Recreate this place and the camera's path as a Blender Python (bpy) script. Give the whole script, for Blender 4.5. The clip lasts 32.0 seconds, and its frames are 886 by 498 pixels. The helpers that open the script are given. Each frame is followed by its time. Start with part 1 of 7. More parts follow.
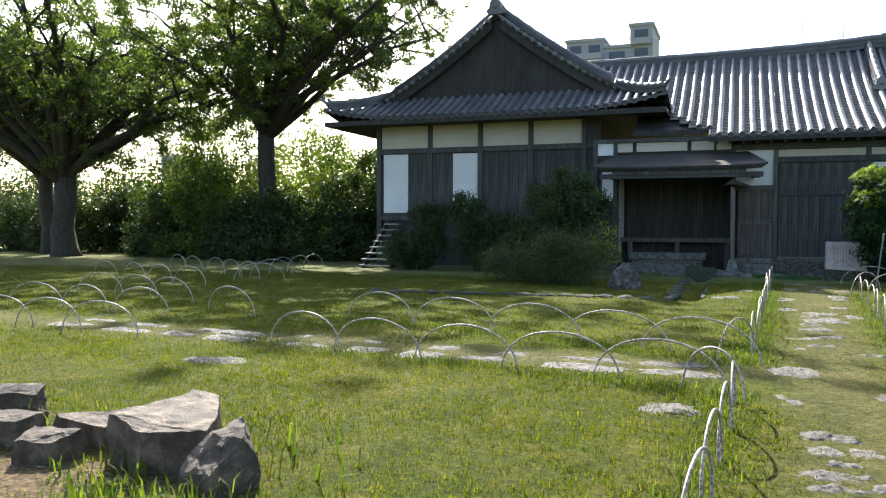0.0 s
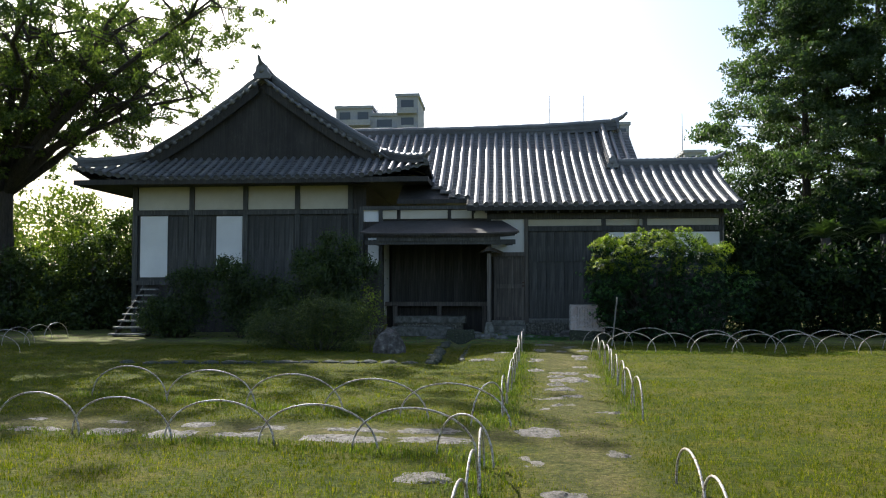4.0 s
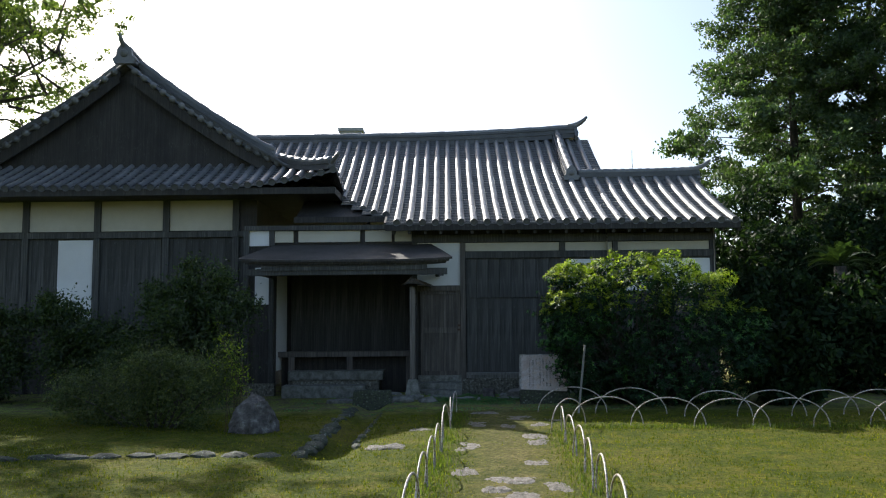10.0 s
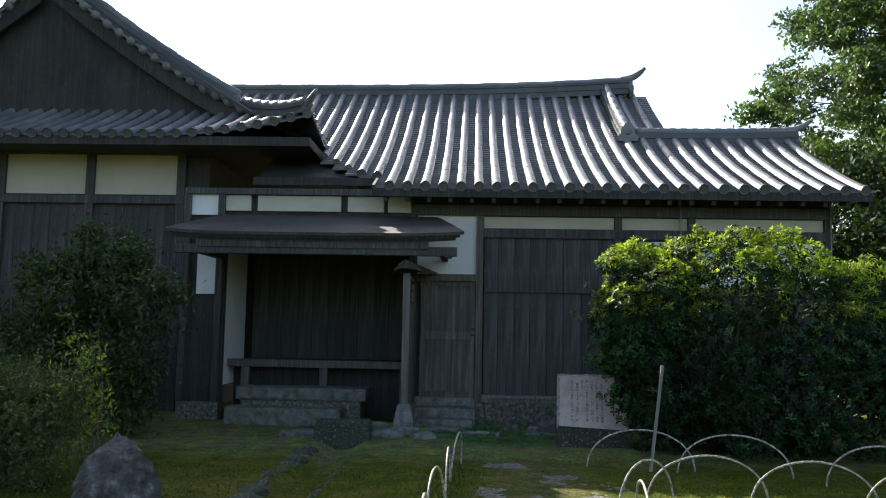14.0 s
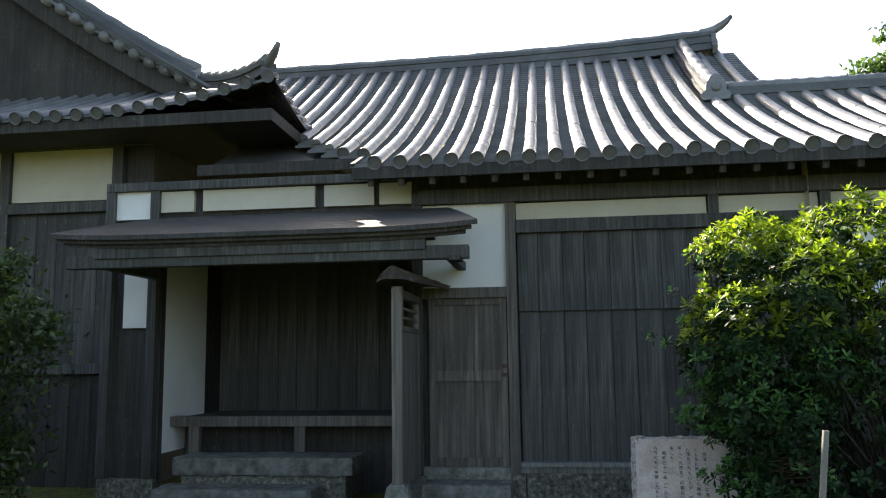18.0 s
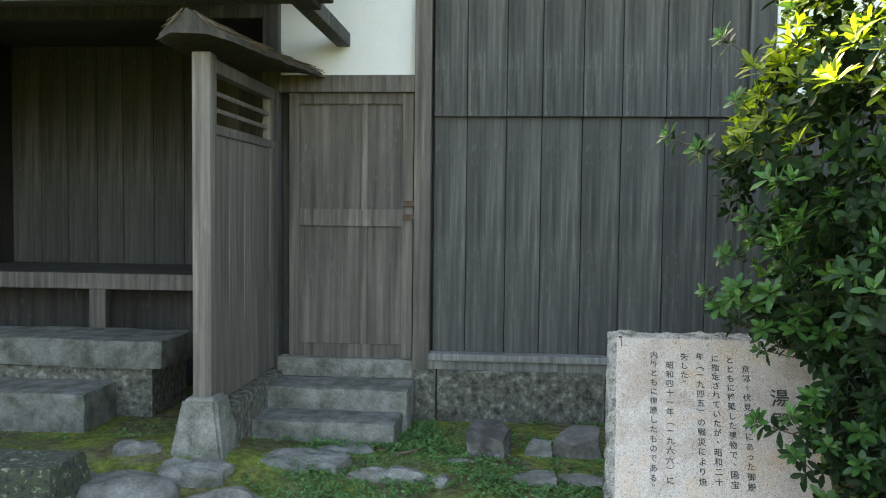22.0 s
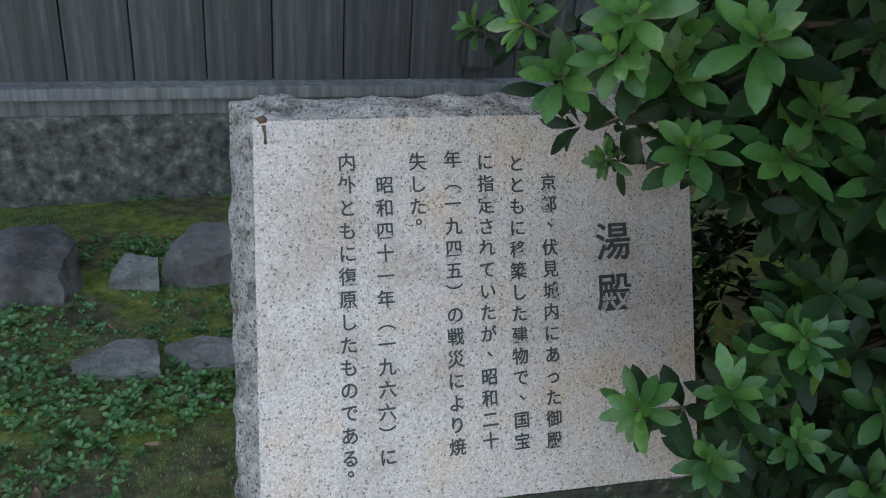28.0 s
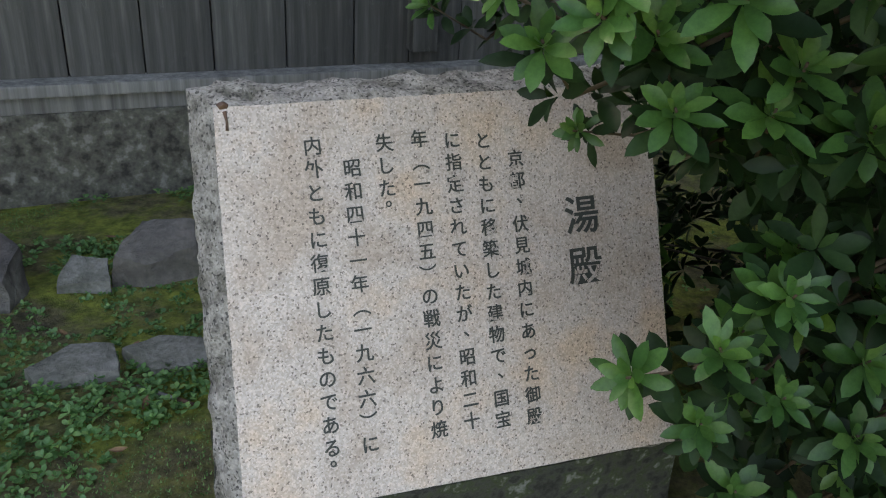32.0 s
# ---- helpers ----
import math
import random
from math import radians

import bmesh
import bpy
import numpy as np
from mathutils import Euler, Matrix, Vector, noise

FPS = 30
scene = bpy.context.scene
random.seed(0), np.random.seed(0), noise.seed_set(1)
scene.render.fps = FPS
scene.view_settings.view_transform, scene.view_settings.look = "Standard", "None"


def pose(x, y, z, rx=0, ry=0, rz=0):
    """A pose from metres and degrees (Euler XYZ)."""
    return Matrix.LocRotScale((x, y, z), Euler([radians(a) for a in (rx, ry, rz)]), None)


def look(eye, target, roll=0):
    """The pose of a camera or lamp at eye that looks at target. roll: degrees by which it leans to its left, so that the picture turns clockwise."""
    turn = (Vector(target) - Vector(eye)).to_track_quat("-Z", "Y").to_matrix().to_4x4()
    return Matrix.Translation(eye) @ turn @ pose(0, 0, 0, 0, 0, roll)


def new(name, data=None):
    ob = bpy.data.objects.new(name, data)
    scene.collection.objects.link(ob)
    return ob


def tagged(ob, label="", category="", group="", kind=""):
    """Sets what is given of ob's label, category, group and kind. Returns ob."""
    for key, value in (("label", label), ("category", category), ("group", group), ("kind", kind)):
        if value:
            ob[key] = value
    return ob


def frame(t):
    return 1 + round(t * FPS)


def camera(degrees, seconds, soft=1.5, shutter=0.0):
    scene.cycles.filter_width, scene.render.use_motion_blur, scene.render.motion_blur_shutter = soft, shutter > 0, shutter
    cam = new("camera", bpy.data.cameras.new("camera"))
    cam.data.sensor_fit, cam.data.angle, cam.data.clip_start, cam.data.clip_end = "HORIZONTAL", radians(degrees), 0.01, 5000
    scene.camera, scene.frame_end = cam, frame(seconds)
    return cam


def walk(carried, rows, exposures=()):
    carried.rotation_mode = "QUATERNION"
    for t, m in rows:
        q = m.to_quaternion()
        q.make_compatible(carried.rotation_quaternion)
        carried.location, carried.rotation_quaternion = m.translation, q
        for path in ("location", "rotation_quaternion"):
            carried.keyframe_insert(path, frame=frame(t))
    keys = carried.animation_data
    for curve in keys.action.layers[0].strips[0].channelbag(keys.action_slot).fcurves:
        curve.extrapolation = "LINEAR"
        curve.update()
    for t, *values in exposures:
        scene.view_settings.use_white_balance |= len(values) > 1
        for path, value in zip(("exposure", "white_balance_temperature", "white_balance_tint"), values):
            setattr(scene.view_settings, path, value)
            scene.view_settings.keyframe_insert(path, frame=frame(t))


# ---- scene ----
cam = camera(57.4, 32.0, 1.1)
METRES, EYE, TILT, LEAN, TURN = 22.1, 1.5, 0.0, 0.0, 20.0
ROWS = [
    (0.0, 0.0, 0.0, 0.0, 0.0, -1.83, -0.03),
    (0.5, 0.0021, -0.0007, 0.0011, -4.25, -0.9, 0.71),
    (1.0, 0.0053, -0.002, 0.0025, -10.66, -0.23, 1.78),
    (1.5, 0.0062, -0.0032, 0.0037, -15.11, 0.27, 2.16),
    (2.0, 0.0066, -0.0041, 0.0046, -18.52, 1.13, 2.29),
    (2.5, 0.0054, -0.0053, 0.0044, -18.95, 1.78, 1.59),
    (3.0, 0.0046, -0.005, 0.0049, -17.92, 1.94, 0.84),
    (3.5, 0.0039, -0.0045, 0.0047, -16.75, 2.32, 0.28),
    (5.5, 0.0197, 0.0307, 0.0023, -15.65, 2.74, 0.04),
    (6.0, 0.0274, 0.0501, 0.0019, -16.48, 2.96, -0.13),
    (6.5, 0.0368, 0.072, 0.0027, -16.39, 3.16, -0.01),
    (7.0, 0.0454, 0.0952, 0.0038, -16.78, 3.54, -0.05),
    (7.5, 0.0581, 0.118, 0.0039, -18.18, 3.93, 0.29),
    (8.0, 0.0688, 0.1418, 0.0038, -18.97, 3.92, 0.29),
    (8.5, 0.0812, 0.1662, 0.0035, -20.04, 4.2, 0.68),
    (9.0, 0.0927, 0.1919, 0.0038, -19.53, 3.98, 0.44),
    (9.5, 0.1036, 0.2151, 0.0057, -20.49, 3.77, 0.38),
    (10.0, 0.1189, 0.2405, 0.0061, -19.62, 5.45, 0.52),
    (10.5, 0.1303, 0.2668, 0.007, -20.46, 5.73, 0.83),
    (11.0, 0.143, 0.2946, 0.0072, -20.0, 5.82, 1.08),
    (11.5, 0.1517, 0.3232, 0.007, -19.97, 5.35, 1.17),
    (12.0, 0.1624, 0.3492, 0.0068, -20.38, 4.55, 0.57),
    (12.5, 0.1721, 0.3773, 0.0071, -19.38, 4.55, -0.52),
    (13.0, 0.1847, 0.405, 0.0069, -19.3, 4.83, -0.79),
    (13.5, 0.1974, 0.4315, 0.0075, -17.8, 5.47, -1.11),
    (14.0, 0.2098, 0.4568, 0.0075, -17.88, 5.57, -1.02),
    (14.5, 0.2224, 0.4835, 0.0089, -16.79, 6.2, -0.5),
    (16.5, 0.269, 0.5669, 0.0109, -14.18, 6.2, -0.51),
    (17.0, 0.2791, 0.5874, 0.0099, -10.91, 6.58, 0.15),
    (17.5, 0.2891, 0.6076, 0.0103, -12.16, 7.16, 0.51),
    (18.0, 0.2976, 0.6284, 0.0116, -12.51, 7.67, 0.76),
    (18.5, 0.303, 0.6491, 0.0115, -14.39, 7.93, 0.93),
    (19.0, 0.3105, 0.6699, 0.0117, -14.61, 8.06, 0.68),
    (19.5, 0.3171, 0.6901, 0.0113, -13.2, 7.99, -0.26),
    (20.0, 0.3248, 0.7094, 0.0111, -14.67, 7.37, -0.44),
    (20.5, 0.3338, 0.7289, 0.0121, -14.87, 6.94, 0.02),
    (21.0, 0.3419, 0.7445, 0.0097, -15.20, 5.03, -0.40),
    (21.5, 0.3523, 0.7626, 0.0071, -15.76, 0.91, -0.79),
    (22.0, 0.3642, 0.7817, 0.0050, -15.15, -2.80, -0.64),
    (22.5, 0.3737, 0.7996, 0.0047, -18.84, -6.00, -0.29),
    (23.0, 0.3854, 0.8160, 0.0043, -19.63, -8.10, 0.16),
    (23.5, 0.3936, 0.8307, 0.0037, -21.57, -9.25, 0.23),
    (24.0, 0.4025, 0.8419, 0.0033, -27.03, -12.16, 0.40),
    (24.5, 0.4112, 0.8482, 0.0029, -26.84, -15.02, 0.20),
    (25.0, 0.4149, 0.8552, 0.0008, -28.34, -21.41, -0.30),
    (25.5, 0.4169, 0.8639, -0.0008, -30.16, -24.56, -1.28),
    (26.0, 0.4173, 0.8676, -0.0005, -32.80, -25.75, -2.75),
    (26.5, 0.4207, 0.8694, -0.0004, -32.62, -24.89, -2.47),
    (28.5, 0.4165, 0.8798, -0.0024, -39.59, -25.77, -4.28),
    (29.0, 0.4163, 0.8803, -0.0028, -41.15, -26.06, -4.19),
    (29.5, 0.4161, 0.8802, -0.0030, -41.66, -26.57, -3.47),
    (30.0, 0.4162, 0.8800, -0.0030, -42.07, -26.74, -2.94),
    (30.5, 0.4165, 0.8801, -0.0031, -42.41, -26.69, -2.44),
    (31.0, 0.4164, 0.8803, -0.0030, -42.59, -26.27, -2.32),
    (31.5, 0.4161, 0.8802, -0.0028, -42.47, -26.04, -2.53),
    (32.0, 0.4161, 0.8801, -0.0030, -42.32, -25.99, -2.94),
]
walk(cam, [(t, pose(0, 0, EYE, TILT, LEAN, TURN) @ pose(METRES * x, METRES * y, METRES * z, 90 + pitch, roll, yaw)) for t, x, y, z, yaw, pitch, roll in ROWS],
     exposures=[(0, 1.65, 6200, 10), (3, 1.15, 6200, 10), (7, 0.9, 6200, 10), (13, 1.3, 6300, 10), (17, 1.8, 6900, 10), (20, 2.55, 7400, 10), (21.5, 3.2, 8000, 10), (23, 3.72, 8400, 10), (25, 3.55, 8600, 15), (26.5, 3.5, 8500, 15), (28.3, 3.15, 7400, 14), (29, 3.15, 7900, 15), (30.2, 3.17, 8500, 17), (32, 3.17, 8600, 17)])

# ---- light ----
SUN_TO = Vector((-0.72, 1.19, 1.0)).normalized()
world = bpy.data.worlds.new("sky")
scene.world = world
world.use_nodes = True
wn = world.node_tree.nodes
wl = world.node_tree.links
sky = wn.new("ShaderNodeTexSky")
sky.sky_type = "NISHITA"
sky.sun_disc = False
sky.sun_elevation = math.asin(SUN_TO.z)
sky.sun_rotation = math.atan2(SUN_TO.x, SUN_TO.y)
sky.air_density, sky.dust_density, sky.ozone_density = 1.0, 2.6, 1.0
wn["Background"].inputs["Strength"].default_value = 0.105
wl.new(sky.outputs[0], wn["Background"].inputs["Color"])
sun = new("sun", bpy.data.lights.new("sun", "SUN"))
sun.data.energy, sun.data.angle, sun.data.color = 4.2, radians(0.55), (1.0, 0.93, 0.82)
sun.matrix_world = look((0, 0, 30), Vector((0, 0, 30)) - SUN_TO)

# ---- materials ----
def material(name, rough=0.8, metal=0.0):
    m = bpy.data.materials.new(name)
    m.use_nodes = True
    b = m.node_tree.nodes["Principled BSDF"]
    b.inputs["Roughness"].default_value, b.inputs["Metallic"].default_value = rough, metal
    return m, m.node_tree.nodes, m.node_tree.links, b


def coords(nodes, links, scale=(1, 1, 1), generated="Object"):
    tc, mp = nodes.new("ShaderNodeTexCoord"), nodes.new("ShaderNodeMapping")
    mp.inputs["Scale"].default_value = scale
    links.new(tc.outputs[generated], mp.inputs["Vector"])
    return mp.outputs[0]


def noise_tex(nodes, links, vec, scale, detail=6, rough=0.6):
    n = nodes.new("ShaderNodeTexNoise")
    n.inputs["Scale"].default_value, n.inputs["Detail"].default_value, n.inputs["Roughness"].default_value = scale, detail, rough
    if vec:
        links.new(vec, n.inputs["Vector"])
    return n.outputs["Fac"]


def ramp(nodes, links, fac, stops):
    r = nodes.new("ShaderNodeValToRGB")
    e = r.color_ramp.elements
    e[0].position, e[0].color = stops[0][0], (*stops[0][1], 1)
    e[1].position, e[1].color = stops[-1][0], (*stops[-1][1], 1)
    for p, c in stops[1:-1]:
        e.new(p).color = (*c, 1)
    links.new(fac, r.inputs["Fac"])
    return r.outputs["Color"]


def mix(nodes, links, kind, fac, a, b):
    n = nodes.new("ShaderNodeMix")
    n.data_type, n.blend_type = "RGBA", kind
    for key, value in ((0, fac), (6, a), (7, b)):
        if isinstance(value, (int, float)):
            n.inputs[key].default_value = value
        elif isinstance(value, tuple):
            n.inputs[key].default_value = (*value, 1)
        else:
            links.new(value, n.inputs[key])
    return n.outputs[2]


def bump(nodes, links, b, height, strength=0.3, distance=0.01):
    n = nodes.new("ShaderNodeBump")
    n.inputs["Strength"].default_value, n.inputs["Distance"].default_value = strength, distance
    links.new(height, n.inputs["Height"])
    links.new(n.outputs[0], b.inputs["Normal"])


def mottled(name, stops, scale=3.0, fine=40.0, rough=0.85, relief=0.3, depth=0.01, stretch=(1, 1, 1), vary=0.0, space="Object", spec=0.5, amp=0.7):
    """A surface with two scales of variation: broad patches and grain."""
    m, n, l, b = material(name, rough)
    v = coords(n, l, stretch, space)
    broad, grain = noise_tex(n, l, v, scale, 5), noise_tex(n, l, v, fine, 8, 0.7)
    c = ramp(n, l, broad, stops)
    c = mix(n, l, "MULTIPLY", amp, c, ramp(n, l, grain, [(0.25, (0.55, 0.55, 0.55)), (0.75, (1.25, 1.25, 1.25))]))
    if vary:
        oi = n.new("ShaderNodeObjectInfo")
        c = mix(n, l, "MULTIPLY", 1.0, c, ramp(n, l, oi.outputs["Random"], [(0, (1 - vary,) * 3), (1, (1 + vary,) * 3)]))
    l.new(c, b.inputs["Base Color"])
    b.inputs["Specular IOR Level"].default_value = spec
    bump(n, l, b, grain, relief, depth)
    return m


def leafy(name, dark, mid, light, rough=0.45, shine=0.5, through_light=0.35):
    """Leaves: colour varies leaf by leaf, light passes through."""
    m, n, l, b = material(name, rough)
    geo = n.new("ShaderNodeNewGeometry")
    c = ramp(n, l, geo.outputs["Random Per Island"], [(0.0, dark), (0.6, mid), (1.0, light)])
    big = ramp(n, l, noise_tex(n, l, coords(n, l), 0.9, 3), [(0.3, (0.7, 0.7, 0.7)), (0.7, (1.2, 1.2, 1.2))])
    c = mix(n, l, "MULTIPLY", 1.0, c, big)
    c = mix(n, l, "MULTIPLY", 0.8, c, ramp(n, l, noise_tex(n, l, coords(n, l), 75, 5, 0.7), [(0.3, (0.62, 0.66, 0.6)), (0.7, (1.3, 1.25, 1.3))]))
    l.new(c, b.inputs["Base Color"])
    b.inputs["Specular IOR Level"].default_value = shine
    tr, mx = n.new("ShaderNodeBsdfTranslucent"), n.new("ShaderNodeMixShader")
    l.new(mix(n, l, "MULTIPLY", 1.0, c, (1.5, 1.6, 0.6)), tr.inputs["Color"])
    mx.inputs[0].default_value = through_light
    l.new(b.outputs[0], mx.inputs[1]), l.new(tr.outputs[0], mx.inputs[2])
    l.new(mx.outputs[0], n["Material Output"].inputs["Surface"])
    return m


def wood(name, stops, rough=0.75, plank=0.25, vary=0.2):
    """Weathered timber with upright grain."""
    m, n, l, b = material(name, rough)
    v = coords(n, l, (14, 14, 0.7))
    grain, fine = noise_tex(n, l, v, 2.0, 8, 0.65), noise_tex(n, l, v, 14.0, 6, 0.7)
    stain = noise_tex(n, l, coords(n, l, (1, 1, 0.45)), 1.3, 5)
    c = ramp(n, l, grain, stops)
    c = mix(n, l, "MULTIPLY", 0.8, c, ramp(n, l, stain, [(0.3, (0.5, 0.5, 0.5)), (0.7, (1.3, 1.3, 1.3))]))
    oi = n.new("ShaderNodeObjectInfo")
    c = mix(n, l, "MULTIPLY", 1.0, c, ramp(n, l, oi.outputs["Random"], [(0, (1 - vary,) * 3), (1, (1 + vary,) * 3)]))
    l.new(c, b.inputs["Base Color"])
    run = noise_tex(n, l, coords(n, l, (7, 7, 0.22)), 2.0, 5, 0.7)
    c = mix(n, l, "MULTIPLY", 0.6, c, ramp(n, l, run, [(0.34, (0.5, 0.5, 0.5)), (0.5, (0.95, 0.95, 0.95)), (0.66, (1.5, 1.48, 1.42))]))
    fleck = noise_tex(n, l, coords(n, l, (16, 16, 4)), 3.0, 8, 0.78)
    patch = noise_tex(n, l, coords(n, l, (1, 1, 1.6)), 2.2, 5)
    f = mix(n, l, "MULTIPLY", 1.0, ramp(n, l, fleck, [(0.54, (0, 0, 0)), (0.68, (0.55, 0.55, 0.55))]), ramp(n, l, patch, [(0.48, (0, 0, 0)), (0.62, (1, 1, 1))]))
    c = mix(n, l, "MIX", f, c, (0.25, 0.26, 0.23))
    l.new(c, b.inputs["Base Color"])
    bump(n, l, b, fine, 0.6, 0.005)
    return m


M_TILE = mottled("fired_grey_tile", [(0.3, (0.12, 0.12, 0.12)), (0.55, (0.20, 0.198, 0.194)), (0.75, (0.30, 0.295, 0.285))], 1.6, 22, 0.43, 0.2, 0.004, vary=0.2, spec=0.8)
# darker tile copy: the shade on backlit faces is put into the colour
M_TILE_SHADED = mottled("shaded_grey_tile", [(0.3, (0.06, 0.062, 0.064)), (0.55, (0.10, 0.10, 0.102)), (0.75, (0.16, 0.16, 0.155))], 2.2, 26, 0.5, 0.3, 0.006, spec=0.6)
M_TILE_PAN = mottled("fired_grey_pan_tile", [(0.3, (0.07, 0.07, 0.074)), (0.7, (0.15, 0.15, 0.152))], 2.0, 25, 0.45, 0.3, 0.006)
M_WOOD = wood("dark_weathered_boards", [(0.25, (0.030, 0.030, 0.027)), (0.55, (0.072, 0.071, 0.064)), (0.8, (0.145, 0.143, 0.13))])
M_WOOD_POST = wood("weathered_timber_post", [(0.25, (0.07, 0.06, 0.05)), (0.6, (0.15, 0.13, 0.11)), (0.85, (0.24, 0.22, 0.19))])
# darkest wood tone, for eaves, soffits, wall cores and roof boards
M_WOOD_DARK = wood("very_dark_timber", [(0.25, (0.02, 0.018, 0.016)), (0.6, (0.045, 0.04, 0.035)), (0.85, (0.09, 0.08, 0.07))])
M_PLASTER = mottled("white_lime_plaster", [(0.3, (0.70, 0.69, 0.65)), (0.7, (0.82, 0.81, 0.78))], 0.8, 30, 0.9, 0.06, 0.002, amp=0.12)
M_PLASTER_BUFF = mottled("aged_buff_plaster", [(0.3, (0.46, 0.42, 0.32)), (0.7, (0.60, 0.56, 0.45))], 0.8, 30, 0.9, 0.06, 0.002, amp=0.15)
M_GRANITE = mottled("rough_grey_granite", [(0.32, (0.085, 0.09, 0.068)), (0.48, (0.165, 0.165, 0.14)), (0.68, (0.27, 0.265, 0.24))], 8, 62, 0.85, 0.9, 0.012, vary=0.15, amp=0.95)
M_FLAG = mottled("worn_pale_flagstone", [(0.34, (0.075, 0.07, 0.045)), (0.47, (0.17, 0.15, 0.12)), (0.70, (0.29, 0.265, 0.23))], 14, 55, 0.7, 1.0, 0.035, vary=0.15, space="Object")
M_ROCK = mottled("dark_garden_rock", [(0.3, (0.09, 0.085, 0.075)), (0.55, (0.18, 0.165, 0.145)), (0.75, (0.30, 0.26, 0.22))], 3.5, 28, 0.8, 0.8, 0.03)
M_BARK = mottled("rough_brown_bark", [(0.3, (0.035, 0.03, 0.024)), (0.7, (0.10, 0.085, 0.07))], 3, 20, 0.9, 0.8, 0.03, (6, 6, 1))
M_RUBBLE = mottled("bare_trodden_earth", [(0.3, (0.10, 0.08, 0.06)), (0.7, (0.20, 0.165, 0.125))], 3, 50, 0.95, 0.6, 0.02)
M_CONCRETE = mottled("far_grey_concrete", [(0.3, (0.30, 0.31, 0.33)), (0.7, (0.38, 0.39, 0.41))], 0.2, 3, 0.8, 0.1, 0.01)
M_DARKGLASS, _n, _l, _b = material("dark_window_glass", 0.15)
_b.inputs["Base Color"].default_value = (0.05, 0.06, 0.07, 1)
M_LEAF_CAMPHOR = leafy("camphor_leaves", (0.05, 0.08, 0.025), (0.09, 0.13, 0.04), (0.16, 0.20, 0.065), 0.4, 0.5, 0.6)
# lit copy of the bush leaves: sunshine is put into the base colour
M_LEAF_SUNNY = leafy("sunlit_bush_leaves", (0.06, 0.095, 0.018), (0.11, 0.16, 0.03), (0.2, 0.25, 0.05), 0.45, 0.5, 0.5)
# new growth, its colour brightened and yellowed to hold the sunlit look
M_LEAF_TIP = leafy("sunlit_new_azalea_tips", (0.10, 0.16, 0.02), (0.18, 0.25, 0.028), (0.30, 0.37, 0.05), 0.38, 0.5, 0.6)
M_DEAD_LEAF = mottled("dry_brown_leaf", [(0.3, (0.12, 0.06, 0.03)), (0.7, (0.26, 0.15, 0.07))], 8, 90, 0.7, 0.4, 0.002, vary=0.3)
M_TWIG = mottled("thin_brown_twig", [(0.3, (0.06, 0.04, 0.025)), (0.7, (0.14, 0.10, 0.06))], 20, 90, 0.8, 0.4, 0.002)
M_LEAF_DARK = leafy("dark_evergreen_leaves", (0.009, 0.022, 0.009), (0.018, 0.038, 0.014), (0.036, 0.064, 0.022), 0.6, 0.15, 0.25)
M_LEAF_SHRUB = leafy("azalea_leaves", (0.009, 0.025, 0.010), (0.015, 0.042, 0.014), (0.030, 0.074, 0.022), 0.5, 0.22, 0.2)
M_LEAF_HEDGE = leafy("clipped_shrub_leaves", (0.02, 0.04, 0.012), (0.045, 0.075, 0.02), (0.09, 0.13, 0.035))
M_GRASS = leafy("lawn_grass", (0.05, 0.075, 0.004), (0.105, 0.13, 0.008), (0.21, 0.19, 0.03), 0.8, 0.05, 0.5)
M_GRASS_FRESH = leafy("fresh_grass", (0.05, 0.085, 0.01), (0.092, 0.135, 0.016), (0.18, 0.21, 0.04), 0.6, 0.2, 0.45)
# lighter leaf colour that stands in for sun on the clipped shrub
M_LEAF_CLIPPED = leafy("sunlit_shrub_leaves", (0.04, 0.064, 0.02), (0.075, 0.105, 0.034), (0.16, 0.19, 0.065), 0.45, 0.5, 0.4)
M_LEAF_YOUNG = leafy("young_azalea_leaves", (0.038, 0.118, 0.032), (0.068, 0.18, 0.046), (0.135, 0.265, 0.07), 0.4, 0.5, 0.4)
M_LEAF_EVERGREEN = leafy("evergreen_leaves", (0.036, 0.068, 0.03), (0.065, 0.115, 0.048), (0.11, 0.17, 0.07), 0.45, 0.5, 0.4)
M_LEAF_SAGO = leafy("sago_fronds", (0.03, 0.06, 0.02), (0.05, 0.09, 0.03), (0.1, 0.15, 0.05), 0.3, 0.6, 0.2)
M_LEAF_WEED = leafy("weed_leaves", (0.06, 0.155, 0.055), (0.11, 0.25, 0.085), (0.19, 0.34, 0.12), 0.5, 0.4, 0.3)

# whitewashed, rust-flecked pipe
M_PIPE, _n, _l, _b = material("white_painted_pipe", 0.5)
_c = ramp(_n, _l, noise_tex(_n, _l, coords(_n, _l), 35, 8, 0.75), [(0.40, (0.14, 0.075, 0.045)), (0.50, (0.36, 0.31, 0.26)), (0.60, (0.60, 0.58, 0.53))])
_l.new(_c, _b.inputs["Base Color"])

# lawn, trodden ways and the mossy bed before the house
M_GROUND, _n, _l, _b = material("lawn_ground", 0.95)
_b.inputs["Specular IOR Level"].default_value = 0.12
_v = coords(_n, _l)
_big, _mid, _fine = noise_tex(_n, _l, _v, 0.35, 4), noise_tex(_n, _l, _v, 2.2, 6, 0.65), noise_tex(_n, _l, _v, 70, 10, 0.85)


def calc(op, a, b=0.0, clamp=False):
    n = _n.new("ShaderNodeMath")
    n.operation, n.use_clamp = op, clamp
    for key, value in ((0, a), (1, b)):
        if isinstance(value, (int, float)):
            n.inputs[key].default_value = value
        else:
            _l.new(value, n.inputs[key])
    return n.outputs[0]


